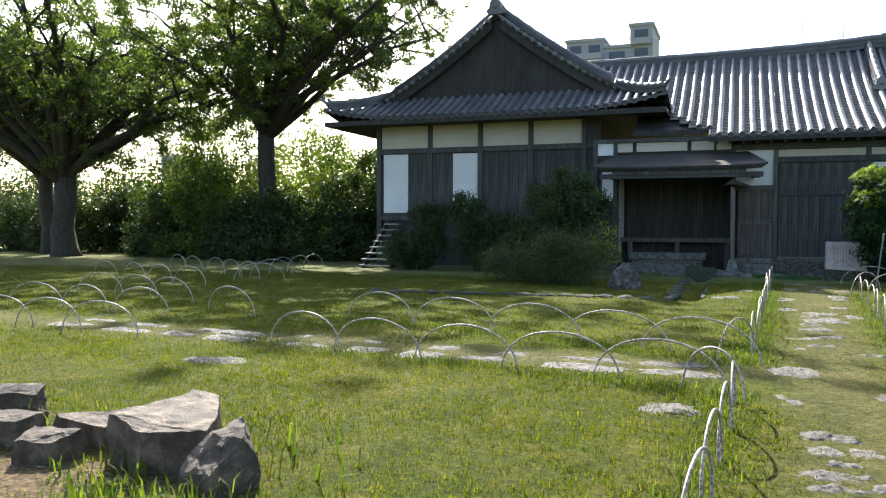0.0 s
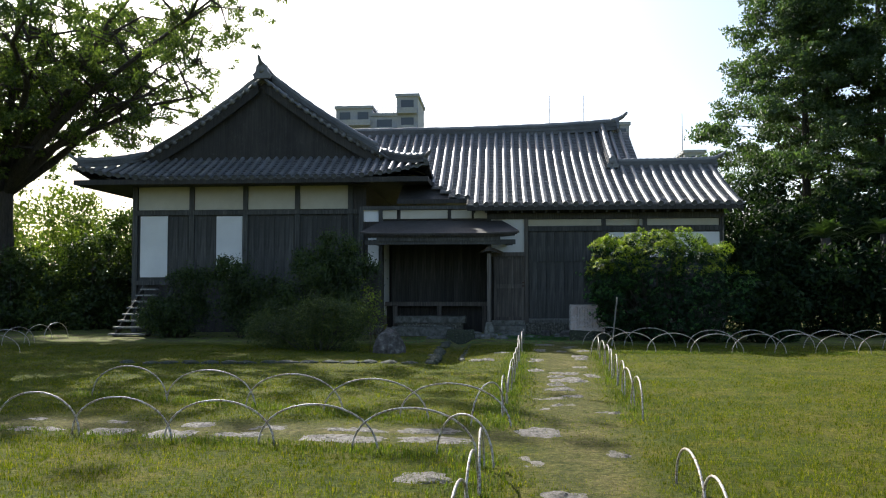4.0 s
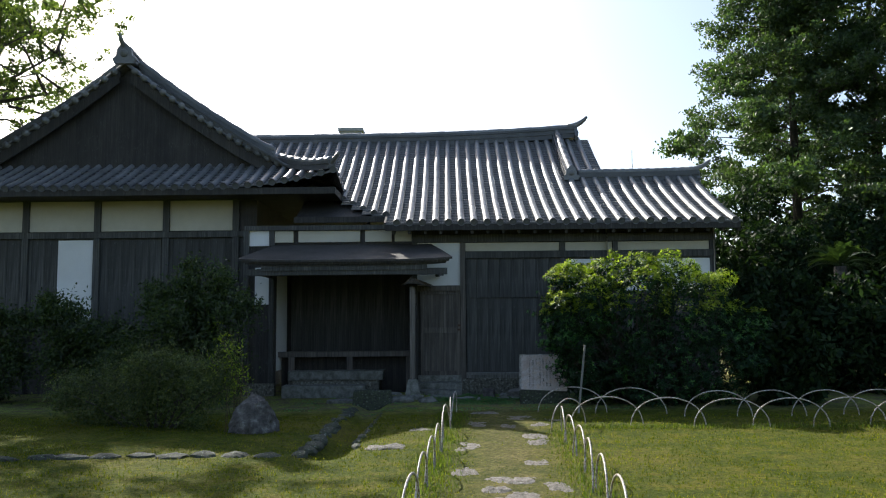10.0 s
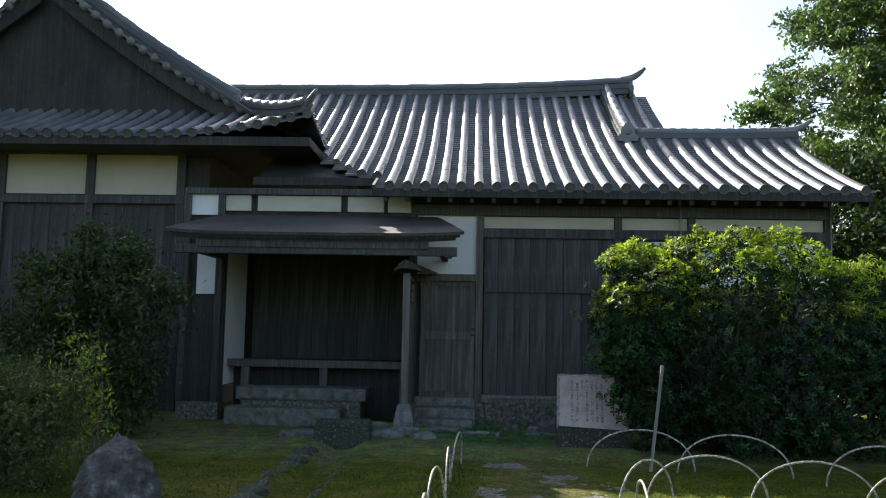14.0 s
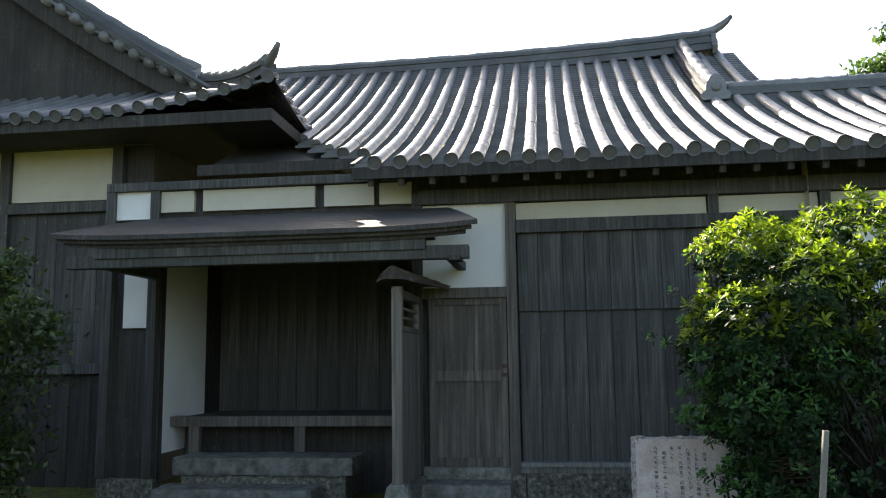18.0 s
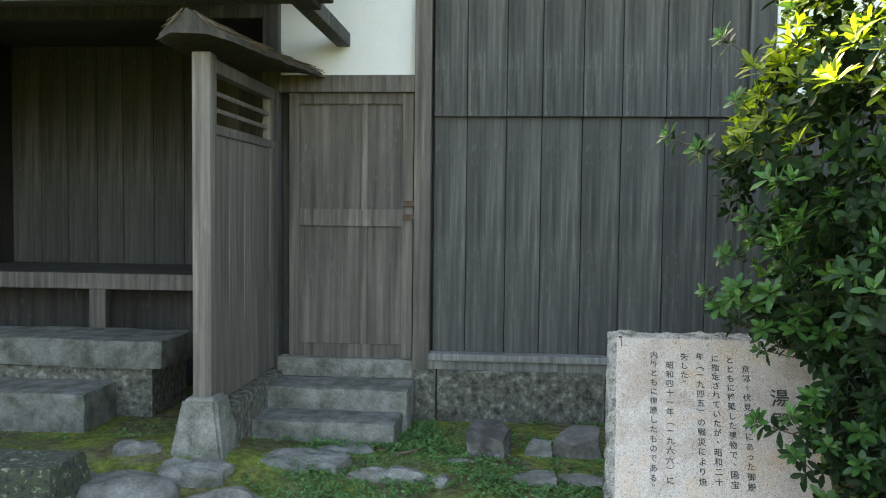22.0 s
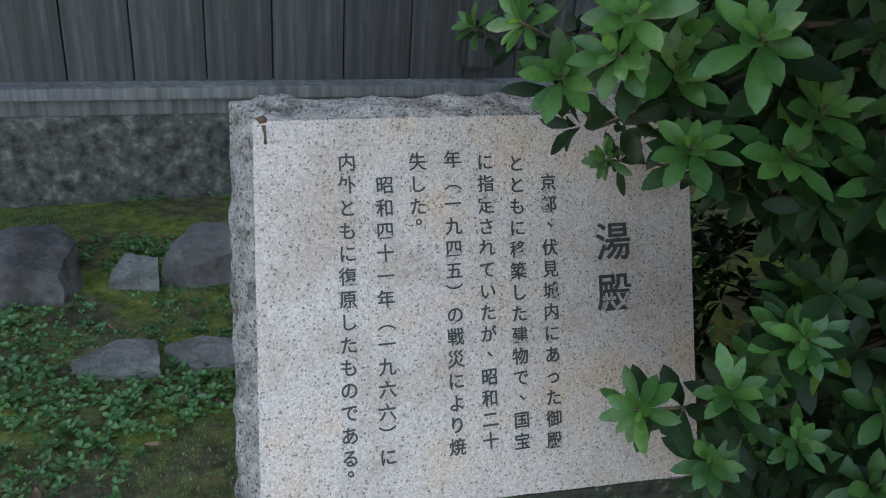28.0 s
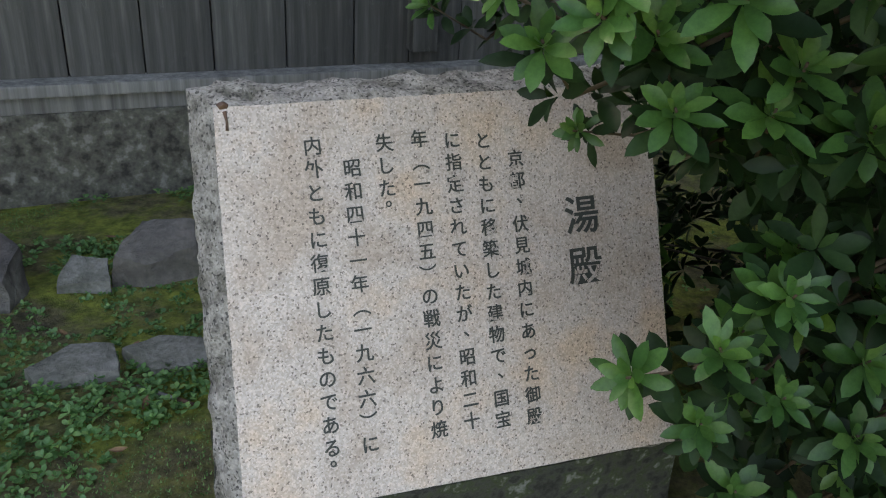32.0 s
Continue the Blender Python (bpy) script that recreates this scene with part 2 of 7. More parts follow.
_xyz = _n.new("ShaderNodeSeparateXYZ")
_l.new(_v, _xyz.inputs[0])
_x, _y = _xyz.outputs[0], _xyz.outputs[1]
_jit = calc("MULTIPLY", calc("SUBTRACT", _mid, 0.5), 1.6)
_lane = calc("ABSOLUTE", calc("SUBTRACT", _x, calc("ADD", calc("MULTIPLY", _y, 0.055), 0.5)))
_lane = calc("SUBTRACT", 1.25, calc("ADD", calc("MULTIPLY", _lane, 1.5), _jit), True)
_cross = calc("ABSOLUTE", calc("SUBTRACT", calc("ADD", _y, calc("MULTIPLY", _x, 0.075)), 8.65))
_cross = calc("SUBTRACT", 1.3, calc("ADD", calc("MULTIPLY", _cross, 1.7), _jit), True)
_cross = calc("MULTIPLY", _cross, calc("LESS_THAN", _x, 0.7))
_spot = calc("SQRT", calc("ADD", calc("POWER", calc("ADD", _x, 3.7), 2.0), calc("POWER", calc("SUBTRACT", _y, 3.5), 2.0)))
_spot = calc("SUBTRACT", 1.6, calc("ADD", calc("MULTIPLY", _spot, 1.2), _jit), True)
_bare = calc("MAXIMUM", calc("MAXIMUM", _lane, _cross), _spot)
_bed = calc("ADD", calc("MULTIPLY", calc("SUBTRACT", _y, 20.9), 0.9), _jit, True)
_c = ramp(_n, _l, _mid, [(0.30, (0.04, 0.062, 0.004)), (0.50, (0.075, 0.095, 0.006)), (0.68, (0.135, 0.125, 0.016))])
_c = mix(_n, _l, "MIX", ramp(_n, _l, _big, [(0.50, (0, 0, 0)), (0.72, (0.7, 0.7, 0.7))]), _c, (0.155, 0.135, 0.025))
_earth = ramp(_n, _l, _mid, [(0.35, (0.09, 0.09, 0.03)), (0.52, (0.15, 0.13, 0.06)), (0.68, (0.24, 0.19, 0.12))])
_c = mix(_n, _l, "MIX", calc("MULTIPLY", _bare, 0.5), _c, _earth)
_moss = ramp(_n, _l, noise_tex(_n, _l, _v, 3.5, 6, 0.65), [(0.32, (0.12, 0.10, 0.07)), (0.44, (0.18, 0.165, 0.085)), (0.56, (0.20, 0.235, 0.055)), (0.72, (0.29, 0.34, 0.07))])
_straw = ramp(_n, _l, noise_tex(_n, _l, _v, 24, 8, 0.75), [(0.35, (0.10, 0.065, 0.04)), (0.52, (0.22, 0.15, 0.095)), (0.68, (0.40, 0.31, 0.21))])
_c = mix(_n, _l, "MIX", calc("MULTIPLY", _spot, 0.85), _c, _straw)
_c = mix(_n, _l, "MIX", _bed, _c, _moss)
_tuft = noise_tex(_n, _l, _v, 17, 7, 0.7)
_dry = ramp(_n, _l, noise_tex(_n, _l, _v, 29, 6, 0.75), [(0.56, (0, 0, 0)), (0.66, (0.6, 0.6, 0.6))])
_c = mix(_n, _l, "MIX", _dry, _c, (0.21, 0.155, 0.055))
_c = mix(_n, _l, "MULTIPLY", 0.9, _c, ramp(_n, _l, _tuft, [(0.36, (0.45, 0.5, 0.45)), (0.5, (0.95, 0.95, 0.95)), (0.64, (1.5, 1.45, 1.3))]))
_c = mix(_n, _l, "MULTIPLY", 0.8, _c, ramp(_n, _l, _fine, [(0.3, (0.45, 0.45, 0.45)), (0.7, (1.35, 1.35, 1.35))]))
_l.new(_c, _b.inputs["Base Color"])
bump(_n, _l, _b, _fine, 0.8, 0.03)

M_FOOTING = mottled("mossy_footing_stone", [(0.35, (0.055, 0.05, 0.042)), (0.45, (0.12, 0.115, 0.092)), (0.56, (0.165, 0.16, 0.125)), (0.66, (0.30, 0.29, 0.255))], 21.0, 55, 0.9, 1.0, 0.02, vary=0.1, amp=0.9)
M_IRON = mottled("rusted_iron", [(0.3, (0.05, 0.03, 0.02)), (0.7, (0.14, 0.075, 0.045))], 20, 90, 0.7, 0.4, 0.002)
M_INK, _n, _l, _b = material("black_filled_lettering", 0.7)
_b.inputs["Base Color"].default_value = (0.035, 0.04, 0.035, 1)

# polished pale granite with dark and rosy crystals
M_SIGN, _n, _l, _b = material("speckled_pale_granite", 0.5)
_v = coords(_n, _l)
_c = ramp(_n, _l, noise_tex(_n, _l, _v, 5, 5), [(0.35, (0.39, 0.315, 0.26)), (0.50, (0.47, 0.415, 0.375)), (0.66, (0.49, 0.375, 0.285))])
_s = _n.new("ShaderNodeTexVoronoi")
_s.inputs["Scale"].default_value = 290
_l.new(_v, _s.inputs["Vector"])
_c = mix(_n, _l, "MULTIPLY", 1.0, _c, ramp(_n, _l, _s.outputs["Color"], [(0.13, (0.36, 0.34, 0.33)), (0.20, (0.76, 0.74, 0.71)), (0.6, (1.0, 0.99, 0.98)), (0.85, (1.22, 1.19, 1.17))]))
_l.new(_c, _b.inputs["Base Color"])
# the same granite, split and weathered
M_SIGN_ROUGH, _n, _l, _b = material("split_pale_granite", 0.85)
_v = coords(_n, _l)
_c = ramp(_n, _l, noise_tex(_n, _l, _v, 24, 7, 0.7), [(0.36, (0.13, 0.125, 0.105)), (0.48, (0.33, 0.31, 0.28)), (0.6, (0.46, 0.435, 0.40)), (0.7, (0.56, 0.53, 0.49))])
_s = _n.new("ShaderNodeTexVoronoi")
_s.inputs["Scale"].default_value = 230
_l.new(_v, _s.inputs["Vector"])
_c = mix(_n, _l, "MULTIPLY", 1.0, _c, ramp(_n, _l, _s.outputs["Color"], [(0.16, (0.25, 0.25, 0.25)), (0.28, (0.8, 0.8, 0.78)), (0.8, (1.2, 1.2, 1.18))]))
_l.new(_c, _b.inputs["Base Color"])
bump(_n, _l, _b, noise_tex(_n, _l, _v, 130, 8, 0.75), 0.9, 0.012)
M_MOSSY = mottled("mossy_dark_stone", [(0.36, (0.020, 0.022, 0.016)), (0.47, (0.055, 0.058, 0.045)), (0.57, (0.040, 0.058, 0.018)), (0.68, (0.22, 0.23, 0.21))], 30, 90, 0.9, 0.8, 0.012)
M_ROCK_PALE = mottled("lichened_grey_stone", [(0.34, (0.045, 0.042, 0.037)), (0.48, (0.09, 0.08, 0.072)), (0.60, (0.15, 0.14, 0.125)), (0.72, (0.31, 0.30, 0.27))], 8, 35, 0.85, 0.8, 0.02)
M_ROCK_BROWN = mottled("brown_rock", [(0.3, (0.05, 0.039, 0.027)), (0.5, (0.125, 0.093, 0.062)), (0.68, (0.29, 0.215, 0.145))], 7, 45, 0.75, 1.0, 0.03)
M_SILL = wood("grey_weathered_sill", [(0.25, (0.13, 0.125, 0.11)), (0.6, (0.22, 0.215, 0.2)), (0.85, (0.32, 0.31, 0.29))])
M_WOOD_PALE = wood("bare_grey_wood", [(0.25, (0.17, 0.16, 0.145)), (0.6, (0.26, 0.25, 0.225)), (0.85, (0.34, 0.33, 0.3))])
M_CARPAINT, _n, _l, _b = material("white_car_paint", 0.3)
_b.inputs["Base Color"].default_value = (0.7, 0.7, 0.7, 1)
M_RUBBER, _n, _l, _b = material("black_rubber", 0.8)
_b.inputs["Base Color"].default_value = (0.03, 0.03, 0.03, 1)

# ---- building tools ----
def mesh_ob(name, verts, faces, mat, parent=None, smooth=False):
    me = bpy.data.meshes.new(name)
    me.from_pydata([tuple(v) for v in verts], [], [tuple(f) for f in faces])
    me.materials.append(mat)
    if smooth:
        me.polygons.foreach_set("use_smooth", [True] * len(me.polygons))
    me.update()
    ob = new(name, me)
    ob.parent = parent
    return ob


def part(name, bm, mat, parent=None, label=""):
    """Links a bmesh as one mesh object under a thing or a part."""
    me = bpy.data.meshes.new(name)
    bmesh.ops.recalc_face_normals(bm, faces=bm.faces)
    bm.to_mesh(me)
    bm.free()
    me.materials.append(mat)
    ob = new(name, me)
    ob.parent = parent
    return tagged(ob, label)


def empty(name, x, y, z, rz=0.0):
    ob = new(name)
    ob.matrix_world = pose(x, y, z, 0, 0, rz)
    bpy.context.view_layer.update()
    return ob


def box(bm, x0, x1, y0, y1, z0, z1, bevel=0.0, m=None):
    r = bmesh.ops.create_cube(bm, size=1)
    vs = r["verts"]
    bmesh.ops.scale(bm, vec=(x1 - x0, y1 - y0, z1 - z0), verts=vs)
    bmesh.ops.translate(bm, vec=((x0 + x1) / 2, (y0 + y1) / 2, (z0 + z1) / 2), verts=vs)
    if bevel:
        es = list({e for v in vs for e in v.link_edges})
        vs = list({v for f in bmesh.ops.bevel(bm, geom=es, offset=bevel, segments=2, affect="EDGES", profile=0.7)["faces"] for v in f.verts} | {v for v in vs if v.is_valid})
    if m is not None:
        bmesh.ops.transform(bm, matrix=m, verts=vs)
    return vs


def slab(name, x0, x1, y0, y1, z0, z1, mat, parent=None, bevel=0.006, label=""):
    """A squared member with softened arrises, its origin at its own middle."""
    bm = bmesh.new()
    cx, cy, cz = (x0 + x1) / 2, (y0 + y1) / 2, (z0 + z1) / 2
    box(bm, x0 - cx, x1 - cx, y0 - cy, y1 - cy, z0 - cz, z1 - cz, bevel)
    ob = part(name, bm, mat, parent, label)
    at = Vector((cx, cy, cz))
    ob.location = at - parent.matrix_world.translation if parent else at
    return ob


def rough_slab(name, x0, x1, y0, y1, z0, z1, mat, parent, label=""):
    """A hewn stone block: rounded, uneven edges and faces."""
    bm = bmesh.new()
    cx, cy, cz = (x0 + x1) / 2, (y0 + y1) / 2, (z0 + z1) / 2
    box(bm, x0 - cx, x1 - cx, y0 - cy, y1 - cy, z0 - cz, z1 - cz, 0.035)
    bmesh.ops.subdivide_edges(bm, edges=[e for e in bm.edges if e.calc_length() > 0.12], cuts=7, use_grid_fill=True)
    bmesh.ops.triangulate(bm, faces=[f for f in bm.faces if len(f.verts) > 4])
    wobble(bm, 0.014, 4.0, cx)
    wobble(bm, 0.007, 15.0, cy)
    ob = part(name, bm, mat, parent, label)
    ob.location = Vector((cx, cy, cz)) - parent.matrix_world.translation
    return ob


def tube_data(points, radii, sides=8, closed_ends=True):
    """Rings round a line of points."""
    pts = [Vector(p) for p in points]
    verts, faces = [], []
    up = Vector((0.13, 0.21, 0.97))
    for i, p in enumerate(pts):
        d = (pts[min(i + 1, len(pts) - 1)] - pts[max(i - 1, 0)]).normalized()
        a = d.cross(up)
        a = a.normalized() if a.length > 1e-3 else d.orthogonal().normalized()
        b = d.cross(a)
        r = radii[i] if hasattr(radii, "__len__") else radii
        for k in range(sides):
            t = 2 * math.pi * k / sides
            verts.append(p + (a * math.cos(t) + b * math.sin(t)) * r)
    for i in range(len(pts) - 1):
        for k in range(sides):
            j = (k + 1) % sides
            faces.append((i * sides + k, i * sides + j, (i + 1) * sides + j, (i + 1) * sides + k))
    if closed_ends:
        faces.append(tuple(range(sides))[::-1])
        faces.append(tuple((len(pts) - 1) * sides + k for k in range(sides)))
    return verts, faces


def tubes(name, runs, mat, parent=None, sides=8, smooth=True):
    V, F = [], []
    for points, radii in runs:
        v, f = tube_data(points, radii, sides)
        o = len(V)
        V += v
        F += [tuple(i + o for i in q) for q in f]
    return mesh_ob(name, V, F, mat, parent, smooth)


def big_mesh(name, co, faces_per, count, mat, parent=None, smooth=False):
    """One mesh out of count equal pieces: co is (count, n, 3), faces_per lists the faces of one piece."""
    co = np.asarray(co, dtype=np.float32)
    n = co.shape[1]
    loops = np.concatenate([np.concatenate([np.asarray(f) for f in faces_per]) + i * n for i in range(1)])
    per = len(loops)
    all_loops = (loops[None, :] + (np.arange(count) * n)[:, None]).ravel().astype(np.int32)
    sizes = np.array([len(f) for f in faces_per], dtype=np.int32)
    totals = np.tile(sizes, count)
    starts = np.concatenate([[0], np.cumsum(totals)[:-1]]).astype(np.int32)
    me = bpy.data.meshes.new(name)
    me.vertices.add(count * n)
    me.vertices.foreach_set("co", co.reshape(-1))
    me.loops.add(per * count)
    me.loops.foreach_set("vertex_index", all_loops)
    me.polygons.add(len(totals))
    me.polygons.foreach_set("loop_start", starts)
    me.polygons.foreach_set("loop_total", totals)
    if smooth:
        me.polygons.foreach_set("use_smooth", np.ones(len(totals), dtype=bool))
    me.materials.append(mat)
    me.update(calc_edges=True)
    me.validate()
    ob = new(name, me)
    ob.parent = parent
    return ob


def rand_frames(rng, n, droop=0.0, up=0.3):
    """Random directions d and side vectors s for leaves."""
    d = rng.normal(size=(n, 3))
    d[:, 2] += up - droop
    d /= np.linalg.norm(d, axis=1)[:, None]
    s = np.cross(d, rng.normal(size=(n, 3)))
    s /= np.linalg.norm(s, axis=1)[:, None] + 1e-6
    return d, s


def leaves_at(name, rng, centres, length, width, mat, parent=None, up=0.3, keep=None):
    """Kite leaves with a fold, one at each centre."""
    n = len(centres)
    d, s = rand_frames(rng, n, up=up)
    nrm = np.cross(d, s)
    L = (length * rng.uniform(0.7, 1.3, n))[:, None]
    W = (width * rng.uniform(0.7, 1.3, n))[:, None]
    c = np.asarray(centres)
    co = np.stack([c - d * L * 0.5, c + s * W * 0.5 + nrm * W * 0.15, c + d * L * 0.5, c - s * W * 0.5 + nrm * W * 0.15], axis=1)
    return big_mesh(name, co, [(0, 1, 2), (0, 2, 3)], n, mat, parent)


def clump_points(rng, blobs, n, flat=0.62):
    """Points in the outer shells of many clumps, given as (centre, radius)."""
    c = np.array([b[0] for b in blobs], dtype=float)
    r = np.array([b[1] for b in blobs], dtype=float)
    pick = rng.choice(len(blobs), n, p=r ** 2 / (r ** 2).sum())
    d = rng.normal(size=(n, 3))
    d /= np.linalg.norm(d, axis=1)[:, None]
    k = rng.uniform(0.2, 1.0, n) ** 0.5 * (1 + 0.28 * rng.normal(size=n))
    d[:, 2] *= flat
    return c[pick] + d * (r[pick] * k)[:, None]


def wobble(bm, amount, scale, seed=0.0):
    for v in bm.verts:
        v.co += noise.noise_vector(v.co * scale + Vector((seed, seed * 1.7, -seed))) * amount


def boulder(name, x, y, z, sx, sy, sz, mat, seed, parent=None, rz=0.0, cut=0.75, sub=3, rough=0.28, flat=None):
    """A rock: a sphere cut by planes and roughened."""
    rng = random.Random(seed)
    bm = bmesh.new()
    bmesh.ops.create_icosphere(bm, subdivisions=sub, radius=1)
    planes = []
    for _ in range(9):
        n = Vector((rng.uniform(-1, 1), rng.uniform(-1, 1), rng.uniform(-0.6, 1))).normalized()
        planes.append((n, rng.uniform(cut, cut + 0.22)))
    if flat:
        planes.append((Vector((rng.uniform(-.08, .08), rng.uniform(-.08, .08), 1)).normalized(), flat))
    for v in bm.verts:
        for n, d in planes:
            k = v.co.dot(n) - d
            if k > 0:
                v.co -= n * k
        v.co += noise.noise_vector(v.co * 1.9 + Vector((seed, 0, seed))) * rough * 0.35 + noise.noise_vector(v.co * 6 + Vector((0, seed, 0))) * rough * 0.12
    bmesh.ops.scale(bm, vec=(sx, sy, sz), verts=bm.verts)
    bmesh.ops.rotate(bm, cent=(0, 0, 0), matrix=Matrix.Rotation(radians(rz), 3, "Z"), verts=bm.verts)
    ob = part(name, bm, mat, parent)
    ob.location = (x, y, z)
    return ob

# ---- tiled roofs ----
ROW, COURSE, TUBE = 0.29, 0.33, 0.078
ARC = [math.pi * k / 6 for k in range(7)]
TILE_FACES = [(k, k + 1, k + 8, k + 7) for k in range(6)] + [tuple(range(20, 13, -1))]


def tile_local(length=COURSE, r=TUBE, taper=0.985):
    lo = [(math.cos(a) * r, -0.02, math.sin(a) * r) for a in ARC]
    hi = [(math.cos(a) * r * taper, length, math.sin(a) * r * taper) for a in ARC]
    return np.array(lo + hi + lo)


def tile_frame(p, q, side):
    """A tile lies from p up to q: columns side, along, normal."""
    along = (q - p).normalized()
    nrm = side.cross(along).normalized()
    side = along.cross(nrm)
    return Matrix((side, along, nrm)).transposed().to_4x4(), (q - p).length


TILE_MESH = bpy.data.meshes.new("cover_tile")
TILE_MESH.from_pydata([tuple(v) for v in tile_local()], [], TILE_FACES)
TILE_MESH.materials.append(M_TILE)
TILE_MESH.polygons.foreach_set("use_smooth", [k < 6 for k in range(7)])
# tile at the eave; its round stamped end is coloured dark, as in shade
_bm = bmesh.new()
_bm.from_mesh(TILE_MESH)
_r = bmesh.ops.create_cone(_bm, segments=16, radius1=TUBE * 1.08, radius2=TUBE * 1.08, depth=0.05, cap_ends=True, matrix=Matrix.Translation((0, -0.02, 0.01)) @ Matrix.Rotation(radians(90), 4, "X"))
_f = [f for f in _bm.faces if f.normal.y < -0.9 and len(f.verts) == 16]
_i = bmesh.ops.inset_region(_bm, faces=_f, thickness=0.016, depth=-0.012)
EAVE_TILE_MESH = bpy.data.meshes.new("eave_tile")
_bm.to_mesh(EAVE_TILE_MESH)
_bm.free()
EAVE_TILE_MESH.materials.append(M_TILE)
EAVE_TILE_MESH.materials.append(M_TILE_SHADED)
for f in EAVE_TILE_MESH.polygons:
    if f.index >= len(TILE_FACES):
        f.material_index = 1


def lay_rows(roof, rows, pick=lambda row, k: False, jitter=0.003):
    """Rows of cover tiles. rows: lists of points up the slope with the way across. Picked tiles are parts, the rest one mesh."""
    rng = random.Random(5)
    rest = []
    for i, (pts, side) in enumerate(rows):
        for k in range(len(pts) - 1):
            m, ln = tile_frame(pts[k], pts[k + 1], side)
            if ln < 0.05:
                continue
            at = pts[k] + Vector((rng.uniform(-jitter, jitter), 0, rng.uniform(-jitter, jitter)))
            m = Matrix.Translation(at) @ m @ Matrix.Rotation(rng.uniform(-0.012, 0.012), 4, "Z") @ Matrix.Diagonal((1, ln / COURSE, 1, 1))
            if pick(i, k):
                ob = new("eave_tile" if k == 0 else "cover_tile", EAVE_TILE_MESH if k == 0 else TILE_MESH)
                ob.parent = roof
                ob.matrix_local = m
            else:
                rest.append(m)
    if rest:
        base = np.c_[tile_local(), np.ones(21)]
        co = np.stack([(base @ np.array(m).T)[:, :3] for m in rest])
        ob = big_mesh("cover_tiles", co, TILE_FACES, len(rest), M_TILE, roof, True)
        tagged(ob, "rows of round grey cover tiles", kind="stuff")


def lay_pans(roof, strips, lip=0.03):
    """Stepped courses of pan tiles. strips: pairs of lines (left, right), each a list of points up the slope."""
    V, F = [], []
    for left, right in strips:
        for k in range(len(left) - 1):
            o = len(V)
            up = Vector((0, 0, lip))
            V += [left[k] + up, right[k] + up, right[k + 1], left[k + 1], left[k] - up * 0.3, right[k] - up * 0.3]
            F += [(o, o + 1, o + 2, o + 3), (o + 4, o + 5, o + 1, o)]
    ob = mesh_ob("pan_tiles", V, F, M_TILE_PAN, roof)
    return tagged(ob, "stepped courses of dark pan tiles", kind="stuff")


def ridge_stack(roof, pts, width, layers, lip=0.03, cap=0.085, height=0.07):
    """A ridge: flat tiles in layers, a round tile line on top. pts: the ridge's foot line."""
    side = (pts[-1] - pts[0]).cross(Vector((0, 0, 1))).normalized()
    for k in range(layers):
        V, F = [], []
        w = width * (1 - 0.05 * k) / 2 + (lip if k % 2 == 0 else 0)
        for p in pts:
            b = p + Vector((0, 0, k * height))
            V += [b - side * w, b + side * w, b + side * w + Vector((0, 0, height * 0.95)), b - side * w + Vector((0, 0, height * 0.95))]
        n = len(pts)
        for i in range(n - 1):
            for a, c in ((0, 1), (1, 2), (2, 3), (3, 0)):
                F.append((i * 4 + a, i * 4 + c, i * 4 + 4 + c, i * 4 + 4 + a))
        F += [(3, 2, 1, 0), tuple(4 * (n - 1) + q for q in range(4))]
        # ridge layers are painted darker, standing in for their shaded side
        mesh_ob("ridge_layer", V, F, M_TILE_SHADED, roof)
    top = [p + Vector((0, 0, layers * height + cap * 0.3)) for p in pts]
    fine = []
    for i in range(len(top) - 1):
        for t in (0.0, 0.45, 0.5, 0.95):
            fine.append((top[i].lerp(top[i + 1], t), cap * (1.06 if t < 0.46 else 0.96)))
    fine.append((top[-1], cap))
    return tubes("ridge_cap", [([f[0] for f in fine], [f[1] for f in fine])], M_TILE, roof, 10)


def ogre_tile(roof, p, forward, size=0.35):
    """The end ornament of a ridge: a shield with two scrolls and a rising knob."""
    bm = bmesh.new()
    s = size
    outline = [(-0.5, 0), (-0.62, 0.25), (-0.42, 0.42), (-0.38, 0.75), (-0.2, 1.0), (0, 1.12), (0.2, 1.0), (0.38, 0.75), (0.42, 0.42), (0.62, 0.25), (0.5, 0)]
    vs = [bm.verts.new((x * s, 0, z * s)) for x, z in outline]
    f = bm.faces.new(vs)
    ext = bmesh.ops.extrude_face_region(bm, geom=[f])
    bmesh.ops.translate(bm, vec=(0, 0.09, 0), verts=[v for v in ext["geom"] if isinstance(v, bmesh.types.BMVert)])
    bmesh.ops.create_uvsphere(bm, u_segments=10, v_segments=6, radius=s * 0.22, matrix=Matrix.Translation((0, -0.01, s * 0.55)) @ Matrix.Diagonal((1, 0.5, 1, 1)))
    ob = part("ogre_tile", bm, M_TILE, roof)
    f2 = Vector((forward[0], forward[1], 0)).normalized()
    ob.matrix_local = Matrix.Translation(p) @ Matrix(((-f2.y, -f2.x, 0), (f2.x, -f2.y, 0), (0, 0, 1))).to_4x4()
    return ob


def horn(roof, p, way, length=0.55, rise=0.35, r=0.085):
    """The upturned tip of a ridge."""
    w = Vector((way[0], way[1], 0)).normalized()
    pts = [p + w * (length * t) + Vector((0, 0, rise * t ** 2.2)) for t in (0, 0.25, 0.5, 0.7, 0.85, 1.0)]
    return tubes("upturned_tip", [(pts, [r, r, r * 0.95, r * 0.85, r * 0.7, r * 0.45])], M_TILE, roof, 10)


